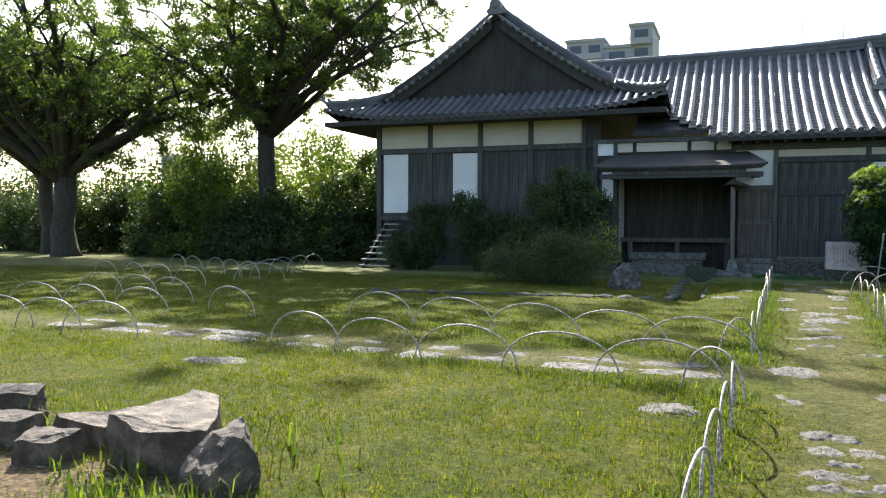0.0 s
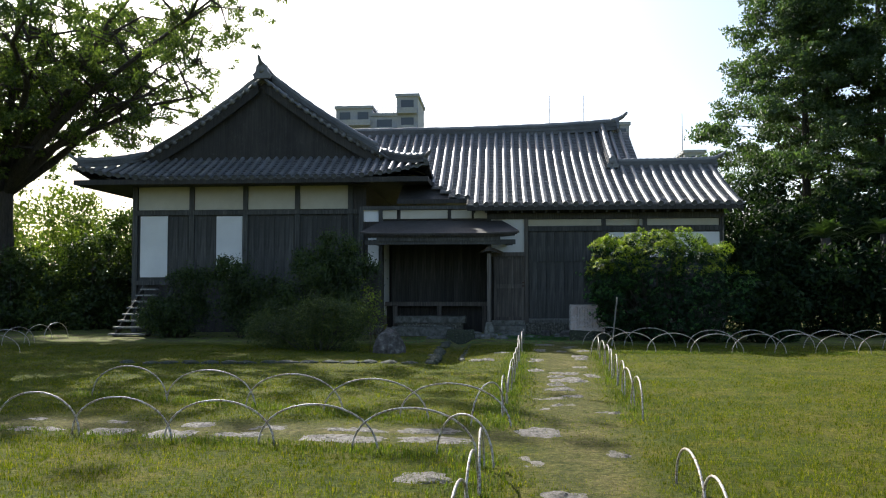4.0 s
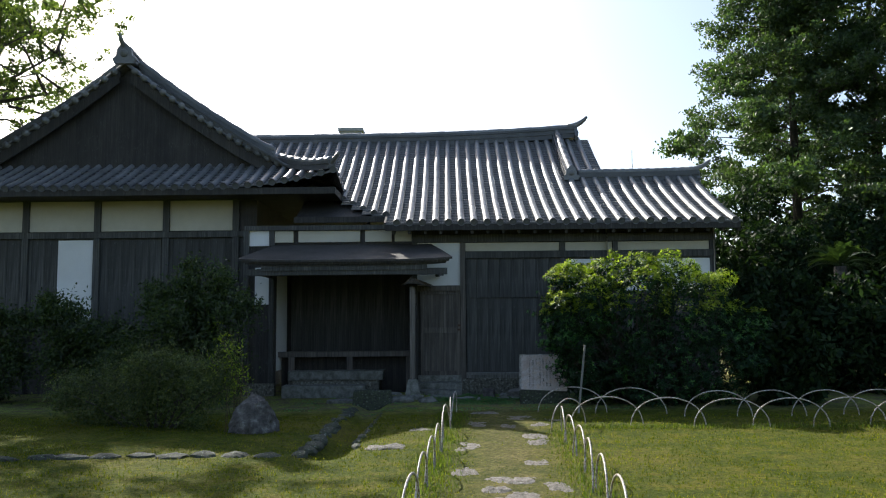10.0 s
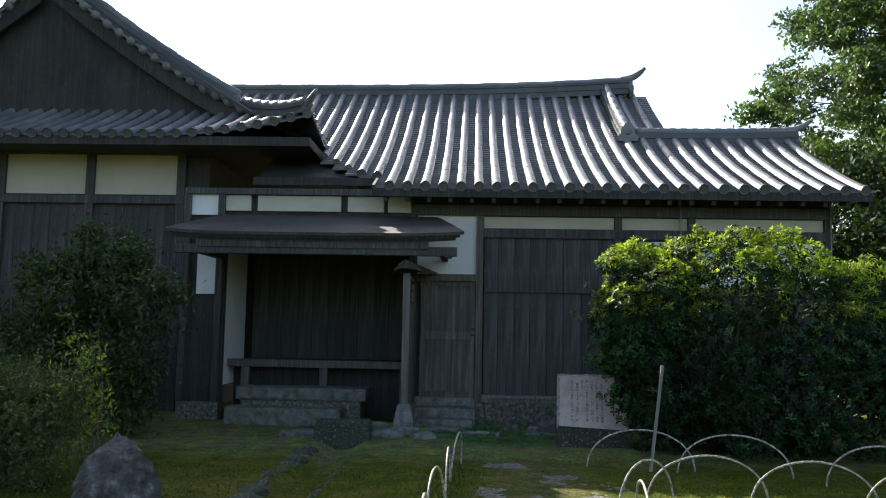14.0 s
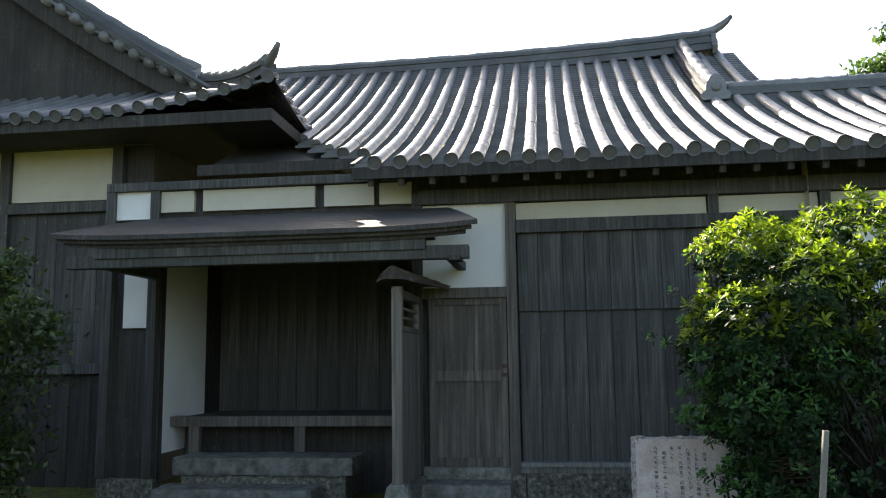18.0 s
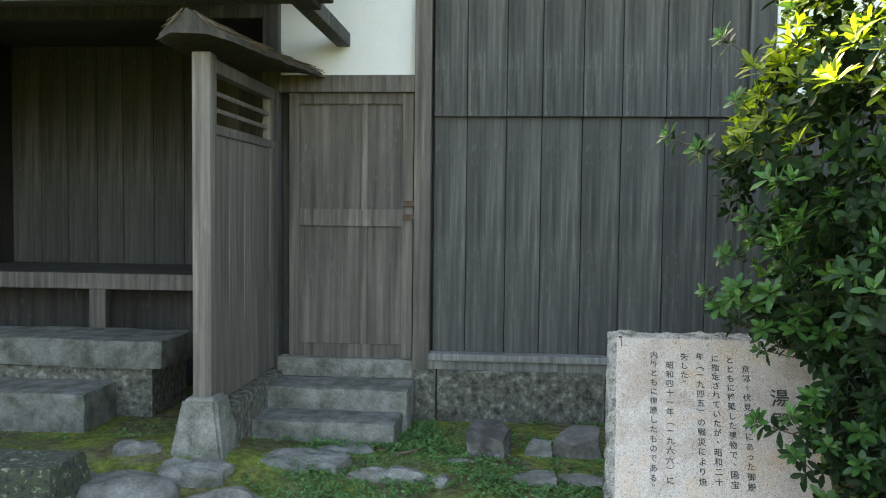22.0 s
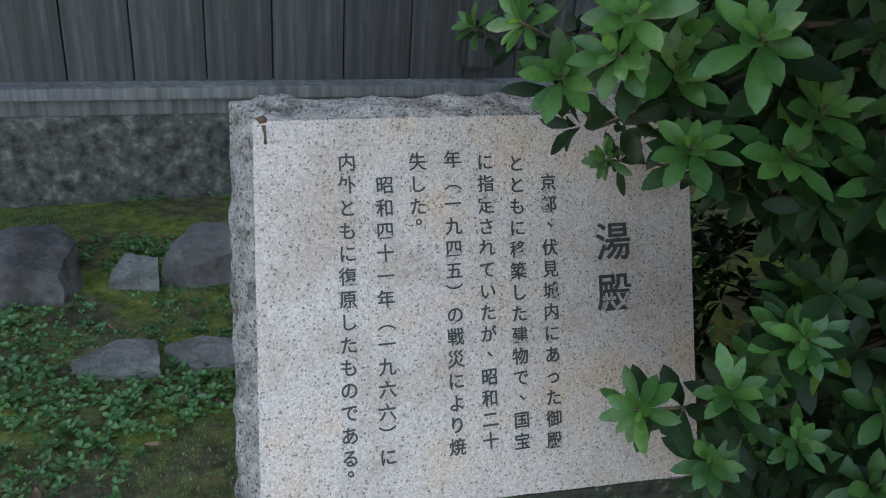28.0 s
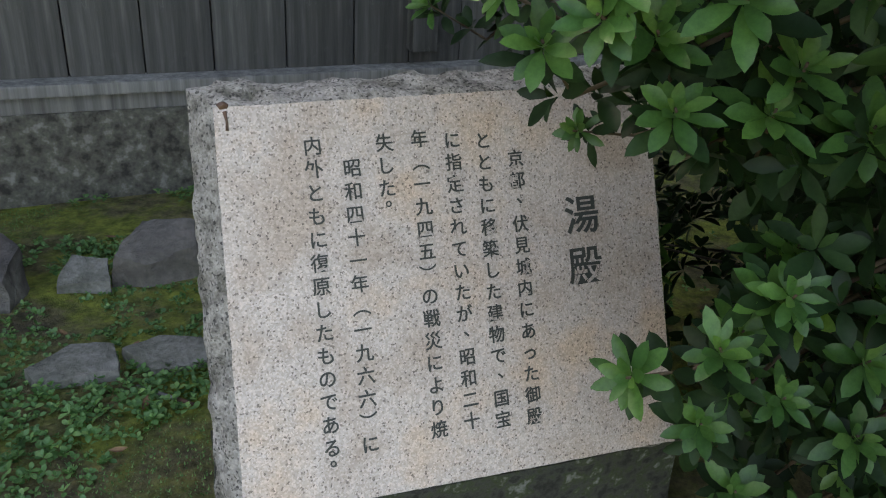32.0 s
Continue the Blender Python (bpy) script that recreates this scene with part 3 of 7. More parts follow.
# ---- main hall: plan ----
WALL_Y, EAVE_Y, EAVE_Z = 24.9, 24.28, 3.97
HALL_X0, HALL_X1 = -4.15, 6.95
ROOF_X0, ROOF_X1, STEP_X = -3.0, 7.35, 4.75
RIDGE_Y, LOW_RIDGE_Y = 30.2, 27.6


def hall_z(y):
    d = y - EAVE_Y
    return EAVE_Z + 0.40 * d + 0.0262 * d * d


hall = tagged(empty("bath_hall", 1.4, 24.9, 0), "single-storey timber bath hall with a grey tiled roof", "house")
O_HALL = hall.matrix_world.translation


def rel(p, o=None):
    return Vector(p) - (O_HALL if o is None else o)


hall_roof = new("roof")
hall_roof.parent = hall
tagged(hall_roof, "grey tiled gable roof with a stepped right end")


def slope_line(x, y0, y1, step):
    """Points up the hall's front slope at x."""
    pts, y = [], y0
    while y < y1 - 0.02:
        pts.append(rel((x, y, hall_z(y))))
        g = 0.40 + 0.0524 * (y - EAVE_Y)
        y += step / math.sqrt(1 + g * g)
    pts.append(rel((x, y1, hall_z(y1))))
    return pts


HIGH_Y = 27.0
rows, strips, xs = [], [], []
EAVE_END, BACK_EAVE_Y = -0.68, 24.98


def foot_y(x):
    """The eaves stand back beside the wing, and run under its roof further on."""
    return EAVE_Y if x > EAVE_END else min(HIGH_Y, BACK_EAVE_Y + 1.3 * max(0.0, -1.0 - x))


# the rows spread a little towards the open end
x = -0.512 - 25 * 0.296
while x < ROOF_X1 - 0.05:
    top = RIDGE_Y if x < STEP_X else LOW_RIDGE_Y
    rows.append(([p + Vector((0, 0, 0.03)) for p in slope_line(x, foot_y(x), top, COURSE)], Vector((1, 0, 0))))
    xs.append(x)
    x += 0.296 if x < 2.1 else 0.305 if x < 3.9 else 0.324
HALL_ROWS = rows
for a in range(len(xs) - 1):
    top = RIDGE_Y if xs[a] < STEP_X else LOW_RIDGE_Y
    low = foot_y(xs[a + 1])
    strips.append((slope_line(xs[a], low, top, 0.14), slope_line(xs[a + 1], low, top, 0.14)))
strips.append((slope_line(xs[-1], EAVE_Y, LOW_RIDGE_Y, 0.2), slope_line(ROOF_X1 + 0.05, EAVE_Y, LOW_RIDGE_Y, 0.2)))
lay_pans(hall_roof, strips)

# back slopes, gable ends and boarding below
V, F = [], []
for (xa, xb, ry) in ((ROOF_X0 - 4.8, STEP_X, RIDGE_Y), (STEP_X, ROOF_X1, LOW_RIDGE_Y)):
    o = len(V)
    zt = hall_z(ry)
    for q in (xa, xb):
        V += [rel((q, ry, zt)), rel((q, ry + (ry - EAVE_Y) * 0.9, EAVE_Z))]
    F.append((o, o + 2, o + 3, o + 1))
mesh_ob("back_slope", V, F, M_TILE_PAN, hall_roof)
bm = bmesh.new()
for (xa, xb, ya, ry) in ((ROOF_X0, EAVE_END - 0.1, BACK_EAVE_Y, RIDGE_Y), (EAVE_END - 0.1, STEP_X, EAVE_Y, RIDGE_Y), (STEP_X, ROOF_X1, EAVE_Y, LOW_RIDGE_Y)):
    ys = [ya + (ry - ya) * t / 8 for t in range(9)]
    for a in range(8):
        q = [(xa, ys[a]), (xb, ys[a]), (xb, ys[a + 1]), (xa, ys[a + 1])]
        bm.faces.new([bm.verts.new(rel((u, w, hall_z(w) - 0.10))) for u, w in q])
part("sheathing", bm, M_WOOD_DARK, hall_roof)
for gx, ry in ((STEP_X - 0.35, RIDGE_Y), (ROOF_X1 - 0.45, LOW_RIDGE_Y)):
    ys = [EAVE_Y + 0.5 + (ry - EAVE_Y - 0.5) * t / 8 for t in range(9)]
    V = [rel((gx, y, hall_z(y) - 0.12)) for y in ys] + [rel((gx, ry + (ry - EAVE_Y) * 0.85, EAVE_Z)), rel((gx, ry + (ry - EAVE_Y) * 0.85, 0)), rel((gx, EAVE_Y + 0.62, 0))]
    mesh_ob("end_wall", V, [tuple(range(len(V)))], M_PLASTER_BUFF, hall)

# eaves board and rafters
slab("eaves_board", EAVE_END - 0.1, ROOF_X1, EAVE_Y + 0.0, EAVE_Y + 0.04, EAVE_Z - 0.15, EAVE_Z - 0.01, M_WOOD_DARK, hall, 0.004)
slab("eaves_board", ROOF_X0, EAVE_END - 0.1, BACK_EAVE_Y, BACK_EAVE_Y + 0.04, hall_z(BACK_EAVE_Y) - 0.15, hall_z(BACK_EAVE_Y) - 0.01, M_WOOD_DARK, hall, 0.004)
bm = bmesh.new()
box(bm, -0.025, 0.025, 0, 0.82, -0.13, 0.04, 0.006)
ob = part("barge_board", bm, M_WOOD_DARK, hall)
ob.matrix_local = Matrix.Translation(rel((EAVE_END - 0.1, EAVE_Y, EAVE_Z))) @ Matrix.Rotation(math.atan(0.41), 4, "X")
x = EAVE_END + 0.1
while x < ROOF_X1:
    bm = bmesh.new()
    box(bm, -0.035, 0.035, 0, 1.2, -0.09, 0)
    ob = part("rafter", bm, M_WOOD_DARK, hall)
    ob.matrix_local = Matrix.Translation(rel((x, EAVE_Y + 0.05, EAVE_Z - 0.14))) @ Matrix.Rotation(math.atan(0.40), 4, "X")
    x += 0.36

# ridges
def sag(x0, x1, y, z, lift0, lift1, n=14):
    out = []
    for k in range(n + 1):
        t = k / n
        out.append(rel((x0 + (x1 - x0) * t, y, z + lift0 * (1 - t) ** 3 + lift1 * t ** 4)))
    return out


main_ridge = sag(ROOF_X0 - 4.8, STEP_X - 0.15, RIDGE_Y, hall_z(RIDGE_Y) - 0.20, 0.0, 0.24)
ridge_stack(hall_roof, main_ridge, 0.36, 5)
horn(hall_roof, main_ridge[-1] + Vector((-0.25, 0, 0.38)), (1, 0), 0.6, 0.3)
ogre_tile(hall_roof, main_ridge[-1] + Vector((0.02, 0, -0.1)), (1, 0), 0.5)
low_ridge = sag(STEP_X - 0.55, ROOF_X1 + 0.1, LOW_RIDGE_Y, hall_z(LOW_RIDGE_Y) - 0.13, 0.0, 0.05)
ridge_stack(hall_roof, low_ridge, 0.3, 4)
horn(hall_roof, low_ridge[-1] + Vector((-0.25, 0, 0.30)), (1, 0), 0.6, 0.25, 0.07)
ogre_tile(hall_roof, low_ridge[-1] + Vector((0.02, 0, -0.05)), (1, 0), 0.34)
desc = [p + Vector((0, 0, 0.06)) for p in slope_line(STEP_X - 0.75, LOW_RIDGE_Y - 0.2, RIDGE_Y - 0.1, 0.45)]
ridge_stack(hall_roof, desc, 0.24, 3)
ogre_tile(hall_roof, desc[0] + Vector((0, -0.05, -0.02)), (0, -1), 0.36)

# ---- main hall: walls ----
PORCH_X0, PORCH_X1 = -3.42, -0.12
BACK_Y = 26.9
for a, b, y0, y1, z0, z1 in ((HALL_X0, PORCH_X0, WALL_Y + 0.08, WALL_Y + 0.2, 0.3, 4.05), (PORCH_X1, HALL_X1, WALL_Y + 0.10, WALL_Y + 0.22, 0.3, 4.05),
                             (PORCH_X0, PORCH_X1, WALL_Y + 0.08, WALL_Y + 0.2, 3.12, 4.05), (PORCH_X0 - 0.1, PORCH_X1 + 0.1, BACK_Y, BACK_Y + 0.1, 0.2, 3.4),
                             (PORCH_X1, PORCH_X1 + 0.1, WALL_Y + 0.2, BACK_Y, 0.2, 3.4), (HALL_X0, HALL_X0 + 0.1, WALL_Y + 0.2, 26.1, 0.3, 4.05)):
    slab("wall_core", a, b, y0, y1, z0, z1, M_WOOD_DARK, hall, 0)
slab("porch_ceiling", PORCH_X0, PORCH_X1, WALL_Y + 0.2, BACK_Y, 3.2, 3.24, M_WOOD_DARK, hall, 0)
slab("side_wall", PORCH_X0 - 0.1, PORCH_X0, WALL_Y + 0.2, 26.35, 0.62, 3.2, M_PLASTER, hall, 0.003, "white plastered porch side wall")
slab("side_wall", PORCH_X0 - 0.1, PORCH_X0, 26.35, BACK_Y, 0.62, 3.2, M_WOOD_DARK, hall, 0.003)

# boards of the front, two tiers
bx = 1.08
rng = random.Random(31)
while bx < HALL_X1 - 0.12:
    w = rng.uniform(0.24, 0.31)
    e = min(bx + w, HALL_X1 - 0.08)
    slab("board", bx + 0.003, e - 0.003, WALL_Y + 0.05 + rng.uniform(0, 0.006), WALL_Y + 0.10, 0.555, 2.29, M_WOOD, hall, 0.004)
    slab("board", bx + 0.003, e - 0.003, WALL_Y + 0.015 + rng.uniform(0, 0.006), WALL_Y + 0.10, 2.29, 3.22, M_WOOD, hall, 0.004)
    bx = e
bx = PORCH_X0
while bx < PORCH_X1 - 0.05:
    e = min(bx + rng.uniform(0.26, 0.33), PORCH_X1)
    slab("board", bx + 0.003, e - 0.003, BACK_Y - 0.04 - rng.uniform(0, 0.006), BACK_Y, 0.95, 3.2, M_WOOD, hall, 0.004)
    bx = e

# frame of the front
for px, z0, z1 in ((1.0, 0.3, 3.7), (3.36, 0.62, 3.7), (4.6, 0.62, 3.7), (6.88, 0.3, 3.9), (-0.13, 0.3, 3.75), (-3.5, 0.35, 3.95), (-4.1, 0.35, 4.0)):
    slab("post", px - 0.06, px + 0.06, WALL_Y - 0.035, WALL_Y + 0.09, z0, z1, M_WOOD_POST if px == 1.0 else M_WOOD, hall, 0.01)
slab("beam", 1.06, HALL_X1, WALL_Y - 0.05, WALL_Y + 0.05, 3.22, 3.38, M_WOOD, hall, 0.01)
slab("beam", PORCH_X1, HALL_X1, WALL_Y - 0.06, WALL_Y + 0.08, 3.60, 3.78, M_WOOD, hall, 0.01)
slab("beam", HALL_X0, PORCH_X1 - 0.06, WALL_Y - 0.05, WALL_Y + 0.07, 3.92, 4.03, M_WOOD, hall, 0.01)
slab("beam", PORCH_X0 - 0.02, PORCH_X1 - 0.07, WALL_Y - 0.04, WALL_Y + 0.07, 3.0, 3.2, M_WOOD, hall, 0.01)
for a, b in ((1.07, 3.29), (3.43, 4.53), (4.67, 6.81)):
    slab("plaster_panel", a, b, WALL_Y + 0.02, WALL_Y + 0.1, 3.39, 3.59, M_PLASTER_BUFF, hall, 0.003, "buff plaster strip under the eaves")
for a, b in ((3.49, 4.52), (4.68, 6.81)):
    slab("plaster_panel", a, b, WALL_Y - 0.006, WALL_Y + 0.012, 2.42, 3.18, M_PLASTER, hall, 0.003, "white plaster window panel")
slab("plaster_panel", -0.07, 0.94, WALL_Y + 0.03, WALL_Y + 0.1, 2.585, 3.6, M_PLASTER, hall, 0.003, "white plaster panel above the door")
slab("plaster_panel", -3.9, -3.47, WALL_Y + 0.02, WALL_Y + 0.09, 2.18, 3.05, M_PLASTER, hall, 0.003, "white plaster window panel")
slab("plaster_panel", -4.04, -3.56, WALL_Y + 0.02, WALL_Y + 0.09, 3.56, 3.93, M_PLASTER, hall, 0.003)
for a, b in ((-3.44, -3.0), (-2.88, -1.42), (-1.30, -0.67), (-0.6, -0.2)):
    slab("plaster_panel", a, b, WALL_Y + 0.02, WALL_Y + 0.09, 3.64, 3.91, M_PLASTER_BUFF, hall, 0.003)

# sill and stone footing
slab("sill", 1.06, HALL_X1, WALL_Y - 0.06, WALL_Y + 0.09, 0.505, 0.555, M_SILL, hall, 0.008, "pale weathered sill board")
slab("sill", 0.94, HALL_X1, WALL_Y - 0.03, WALL_Y + 0.09, 0.435, 0.505, M_SILL, hall, 0.006)
for a, b in ((0.95, 1.12), (1.12, 2.35), (2.35, 3.7), (3.7, 5.1), (5.1, 6.95)):
    slab("footing_stone", a + 0.004, b - 0.004, WALL_Y - 0.045, WALL_Y + 0.2, -0.05, 0.435, M_FOOTING, hall, 0.015)
slab("footing_stone", HALL_X0, PORCH_X0, WALL_Y - 0.02, WALL_Y + 0.2, -0.05, 0.34, M_FOOTING, hall, 0.015)

# door
door = slab("door", 0.0, 0.93, WALL_Y + 0.035, WALL_Y + 0.07, 0.5, 2.46, M_WOOD_POST, hall, 0.004, "closed weathered plank door with a middle rail")
for a, b, z0, z1 in ((0.0, 0.075, 0.5, 2.46), (0.85, 0.93, 0.5, 2.46), (0.075, 0.85, 0.5, 0.6), (0.075, 0.85, 2.38, 2.46), (0.075, 0.85, 1.48, 1.605), (0.545, 0.59, 0.6, 1.48), (0.545, 0.59, 1.605, 2.38)):
    ob = slab("rail", a, b, WALL_Y + 0.012, WALL_Y + 0.036, z0, z1, M_WOOD_POST, None, 0.004)
    ob.parent, ob.location = door, ob.location - Vector((0.465, WALL_Y + 0.0525, 1.48))
for z in (1.56, 1.66):
    ob = slab("latch", 0.86, 0.985, WALL_Y - 0.012, WALL_Y + 0.012, z - 0.03, z + 0.012, M_IRON, None, 0.004, "rusted iron latch")
    ob.parent, ob.location = door, ob.location - Vector((0.465, WALL_Y + 0.0525, 1.48))
slab("lintel", -0.07, 0.94, WALL_Y - 0.03, WALL_Y + 0.09, 2.46, 2.585, M_WOOD_POST, hall, 0.008)
slab("threshold", -0.07, 0.94, WALL_Y - 0.05, WALL_Y + 0.09, 0.36, 0.5, M_GRANITE, hall, 0.012)

# porch: post on a tapered stone, side boards, raised floor
PX, PY = -0.13, 23.58
bm = bmesh.new()
r = bmesh.ops.create_cone(bm, segments=4, radius1=0.255, radius2=0.14, depth=0.46, cap_ends=True, matrix=Matrix.Rotation(radians(45), 4, "Z"))
bmesh.ops.bevel(bm, geom=bm.edges[:], offset=0.02, segments=2, affect="EDGES")
bmesh.ops.subdivide_edges(bm, edges=bm.edges[:], cuts=2, use_grid_fill=True)
wobble(bm, 0.012, 7.0)
ob = part("post_stone", bm, M_GRANITE, hall, "tapered granite post base")
ob.location = rel((PX, PY, 0.27))
slab("post", PX - 0.056, PX + 0.056, PY - 0.056, PY + 0.056, 0.48, 2.5, M_WOOD_POST, hall, 0.018, "chamfered weathered post of the porch screen")
slab("porch_beam", -3.75, 0.64, 23.4, 23.54, 2.76, 2.90, M_WOOD, hall, 0.015)
slab("beam_end", 0.44, 0.56, 23.34, 23.58, 2.735, 2.79, M_WOOD_DARK, hall, 0.01)
slab("tie_beam", -3.52, -3.4, 23.54, WALL_Y, 2.78, 2.92, M_WOOD, hall, 0.012)
slab("tie_beam", 0.36, 0.46, 23.54, WALL_Y, 2.79, 2.89, M_WOOD, hall, 0.012)
slab("screen_rail", PX - 0.035, PX + 0.035, PY + 0.056, WALL_Y, 2.40, 2.48, M_WOOD_POST, hall, 0.008)
slab("screen_rail", PX - 0.035, PX + 0.035, PY + 0.056, WALL_Y, 2.04, 2.10, M_WOOD_POST, hall, 0.008)
for z in (2.19, 2.29):
    slab("screen_bar", PX - 0.012, PX + 0.012, PY + 0.056, WALL_Y, z - 0.014, z + 0.014, M_WOOD_POST, hall, 0.004)
slab("screen_stile", PX - 0.03, PX + 0.03, WALL_Y - 0.12, WALL_Y - 0.035, 0.42, 2.40, M_WOOD_POST, hall, 0.008)
yy = PY + 0.06
while yy < WALL_Y - 0.16:
    e = min(yy + 0.29, WALL_Y - 0.12)
    slab("side_board", PX - 0.02, PX + 0.02, yy + 0.003, e - 0.003, 0.42, 2.04, M_WOOD_POST, hall, 0.004)
    yy = e
# small brushwood coping on the screen
V, F = [], []
COPE_N = 15
for i in range(COPE_N + 1):
    t = i / COPE_N
    y, w = 23.33 + 1.54 * t, 0.20 + 0.17 * t
    for q, up in ((-1.0, 0.0), (-0.94, 0.035), (-0.5, 0.10), (0.0, 0.17), (0.5, 0.10), (0.94, 0.035), (1.0, 0.0), (0.5, 0.04), (-0.5, 0.04)):
        j = noise.noise_vector(Vector((q * 4, t * 11, up * 9))) * 0.014
        V.append(rel((PX + q * w * (1.12 if q > 0 else 0.85), y, 2.52 + up + 0.04 * t)) + j)
for i in range(COPE_N):
    for k in range(9):
        j = (k + 1) % 9
        F.append((i * 9 + k, i * 9 + j, (i + 1) * 9 + j, (i + 1) * 9 + k))
F += [tuple(range(9))[::-1], tuple(COPE_N * 9 + k for k in range(9))]
coping = tagged(mesh_ob("screen_coping", V, F, M_BARK, hall), "small dark brushwood coping along the porch screen")
rng = random.Random(61)
straws = []
for k in range(420):
    t, sg = rng.random(), rng.choice((-1, 1))
    y, w = 23.31 + 1.56 * t, (0.20 + 0.17 * t) * (1.12 if sg > 0 else 0.85)
    f0 = rng.uniform(0.1, 0.6)
    f1 = f0 + rng.uniform(0.3, 0.55)
    a0 = Vector((PX + sg * w * f0, y, 2.535 + 0.17 * (1 - f0) + 0.04 * t))
    a1 = Vector((PX + sg * w * f1, y + rng.uniform(-0.05, 0.05), 2.535 + 0.17 * (1 - min(1.0, f1)) + 0.04 * t + rng.uniform(-0.01, 0.03)))
    straws.append(([rel(a0), rel(a1)], [0.006, 0.003]))
straw = tubes("brushwood", straws, M_TWIG, hall, 4)
tagged(straw, "rough twigs of the coping", kind="stuff")
rng = random.Random(31)
slab("side_footing", PX - 0.09, PX + 0.1, PY + 0.2, WALL_Y, -0.02, 0.4, M_FOOTING, hall, 0.02)
slab("floor_edge", PORCH_X0, PORCH_X1, 25.3, 25.42, 0.93, 1.06, M_WOOD_POST, hall, 0.01)
slab("porch_floor", PORCH_X0, PORCH_X1, 25.42, BACK_Y, 0.97, 1.03, M_WOOD, hall, 0.004)
for px in (-3.1, -1.71, -0.3):
    slab("floor_post", px - 0.07, px + 0.07, 25.31, 25.42, 0.1, 0.93, M_WOOD_POST, hall, 0.01)
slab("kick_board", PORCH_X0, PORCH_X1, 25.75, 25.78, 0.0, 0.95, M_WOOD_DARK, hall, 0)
rough_slab("step_stone", -3.05, -0.85, 24.62, 25.22, 0.42, 0.63, M_GRANITE, hall, "rounded granite step block")
slab("step_stone", -2.95, -0.95, 24.66, 25.3, -0.03, 0.42, M_FOOTING, hall, 0.02)
rough_slab("step_stone", -3.1, -1.22, 24.2, 24.72, 0.0, 0.33, M_GRANITE, hall, "rounded granite step block")
rough_slab("door_step", -0.06, 0.96, 24.48, 24.87, 0.0, 0.36, M_GRANITE, hall)
rough_slab("door_step", -0.05, 0.92, 24.14, 24.5, 0.0, 0.21, M_GRANITE, hall)

# porch roof: layered boards with a bowed slope
def porch_z(y):
    t = (WALL_Y + 0.05 - y) / 1.65
    return 3.58 - 0.45 * t - 0.03 * t * t


for k, (dx, dz, th) in enumerate(((0.0, 0.0, 0.05), (-0.05, -0.055, 0.05), (-0.10, -0.11, 0.05))):
    V, F = [], []
    ys = [WALL_Y + 0.02 - (1.67 + dx) * t / 8 for t in range(9)]
    for y in ys:
        for j in range(13):
            u = j / 6 - 1
            g = (WALL_Y + 0.02 - y) / 1.67
            x, up = -1.6 + 0.04 * g + (1.86 + 0.45 * g + dx) * u, 0.045 * g * abs(u) ** 5
            V += [rel((x, y, porch_z(y) + dz + up)), rel((x, y, porch_z(y) + dz + up - th))]
    n = len(ys)
    for i in range(n - 1):
        for j in range(12):
            a, b = 26 * i + 2 * j, 26 * (i + 1) + 2 * j
            F += [(a, a + 2, b + 2, b), (a + 1, b + 1, b + 3, a + 3)]
        a, b = 26 * i, 26 * (i + 1)
        F += [(a, b, b + 1, a + 1), (a + 24, a + 25, b + 25, b + 24)]
    for j in range(12):
        a, b = 2 * j, 26 * (n - 1) + 2 * j
        F += [(a, a + 1, a + 3, a + 2), (b, b + 2, b + 3, b + 1)]
    tagged(mesh_ob("porch_roof", V, F, M_WOOD_DARK, hall), "dark layered board porch roof")
for y in (23.42, 24.1, 24.72):
    slab("purlin", -3.4, 0.2, y - 0.05, y + 0.05, porch_z(y) - 0.28, porch_z(y) - 0.16, M_WOOD, hall, 0.01)

# ---- gabled wing ----
WX, WHALF, WING_Y, WEAVE_Y, WEAVE_Z, GABLE_Y = -7.75, 5.75, 26.0, 25.0, 4.98, 26.45
wing = tagged(empty("gabled_wing", WX, WING_Y, 0), "dark timber house wing with a hip-and-gable tiled roof", "house")
O_WING = wing.matrix_world.translation
wing_roof = new("roof")
wing_roof.parent = wing
tagged(wing_roof, "hip-and-gable roof of grey round tiles")


def wing_z(e, corner=0.0):
    return WEAVE_Z + 0.42 * e + 0.034 * e * e + corner


def lift(a, b):
    """Rise of the eaves towards a corner: a is the way to the corner along the eaves, b the height up the slope."""
    return 0.40 * max(0.0, 1 - a / 3.2) ** 2.2 * max(0.0, 1 - b / 2.4)


def wing_point(x, y, front):
    ex, ey = WHALF - abs(x - WX), y - WEAVE_Y
    e = ey if front else ex
    return Vector((x, y, wing_z(e, lift(ex if front else ey, e)))) - O_WING


rows, strips = [], []
FRONT_TOP = GABLE_Y + 0.5
n = int(2 * WHALF / ROW)
lines = []
for i in range(n + 1):
    x = WX - WHALF + 0.08 + i * (2 * WHALF - 0.16) / n
    ex = WHALF - abs(x - WX)
    top = min(FRONT_TOP, WEAVE_Y + ex)
    steps = max(1, int((top - WEAVE_Y) / 0.29))
    pts = [wing_point(x, WEAVE_Y + (top - WEAVE_Y) * k / steps, True) for k in range(steps + 1)]
    rows.append(([p + Vector((0, 0, 0.03)) for p in pts], Vector((1, 0, 0))))
    fine = 9
    lines.append([wing_point(x, WEAVE_Y + (top - WEAVE_Y) * k / fine, True) for k in range(fine + 1)])
for a in range(n):
    strips.append((lines[a], lines[a + 1]))
lay_pans(wing_roof, strips)
lay_rows(wing_roof, rows, lambda i, k: k == 0)
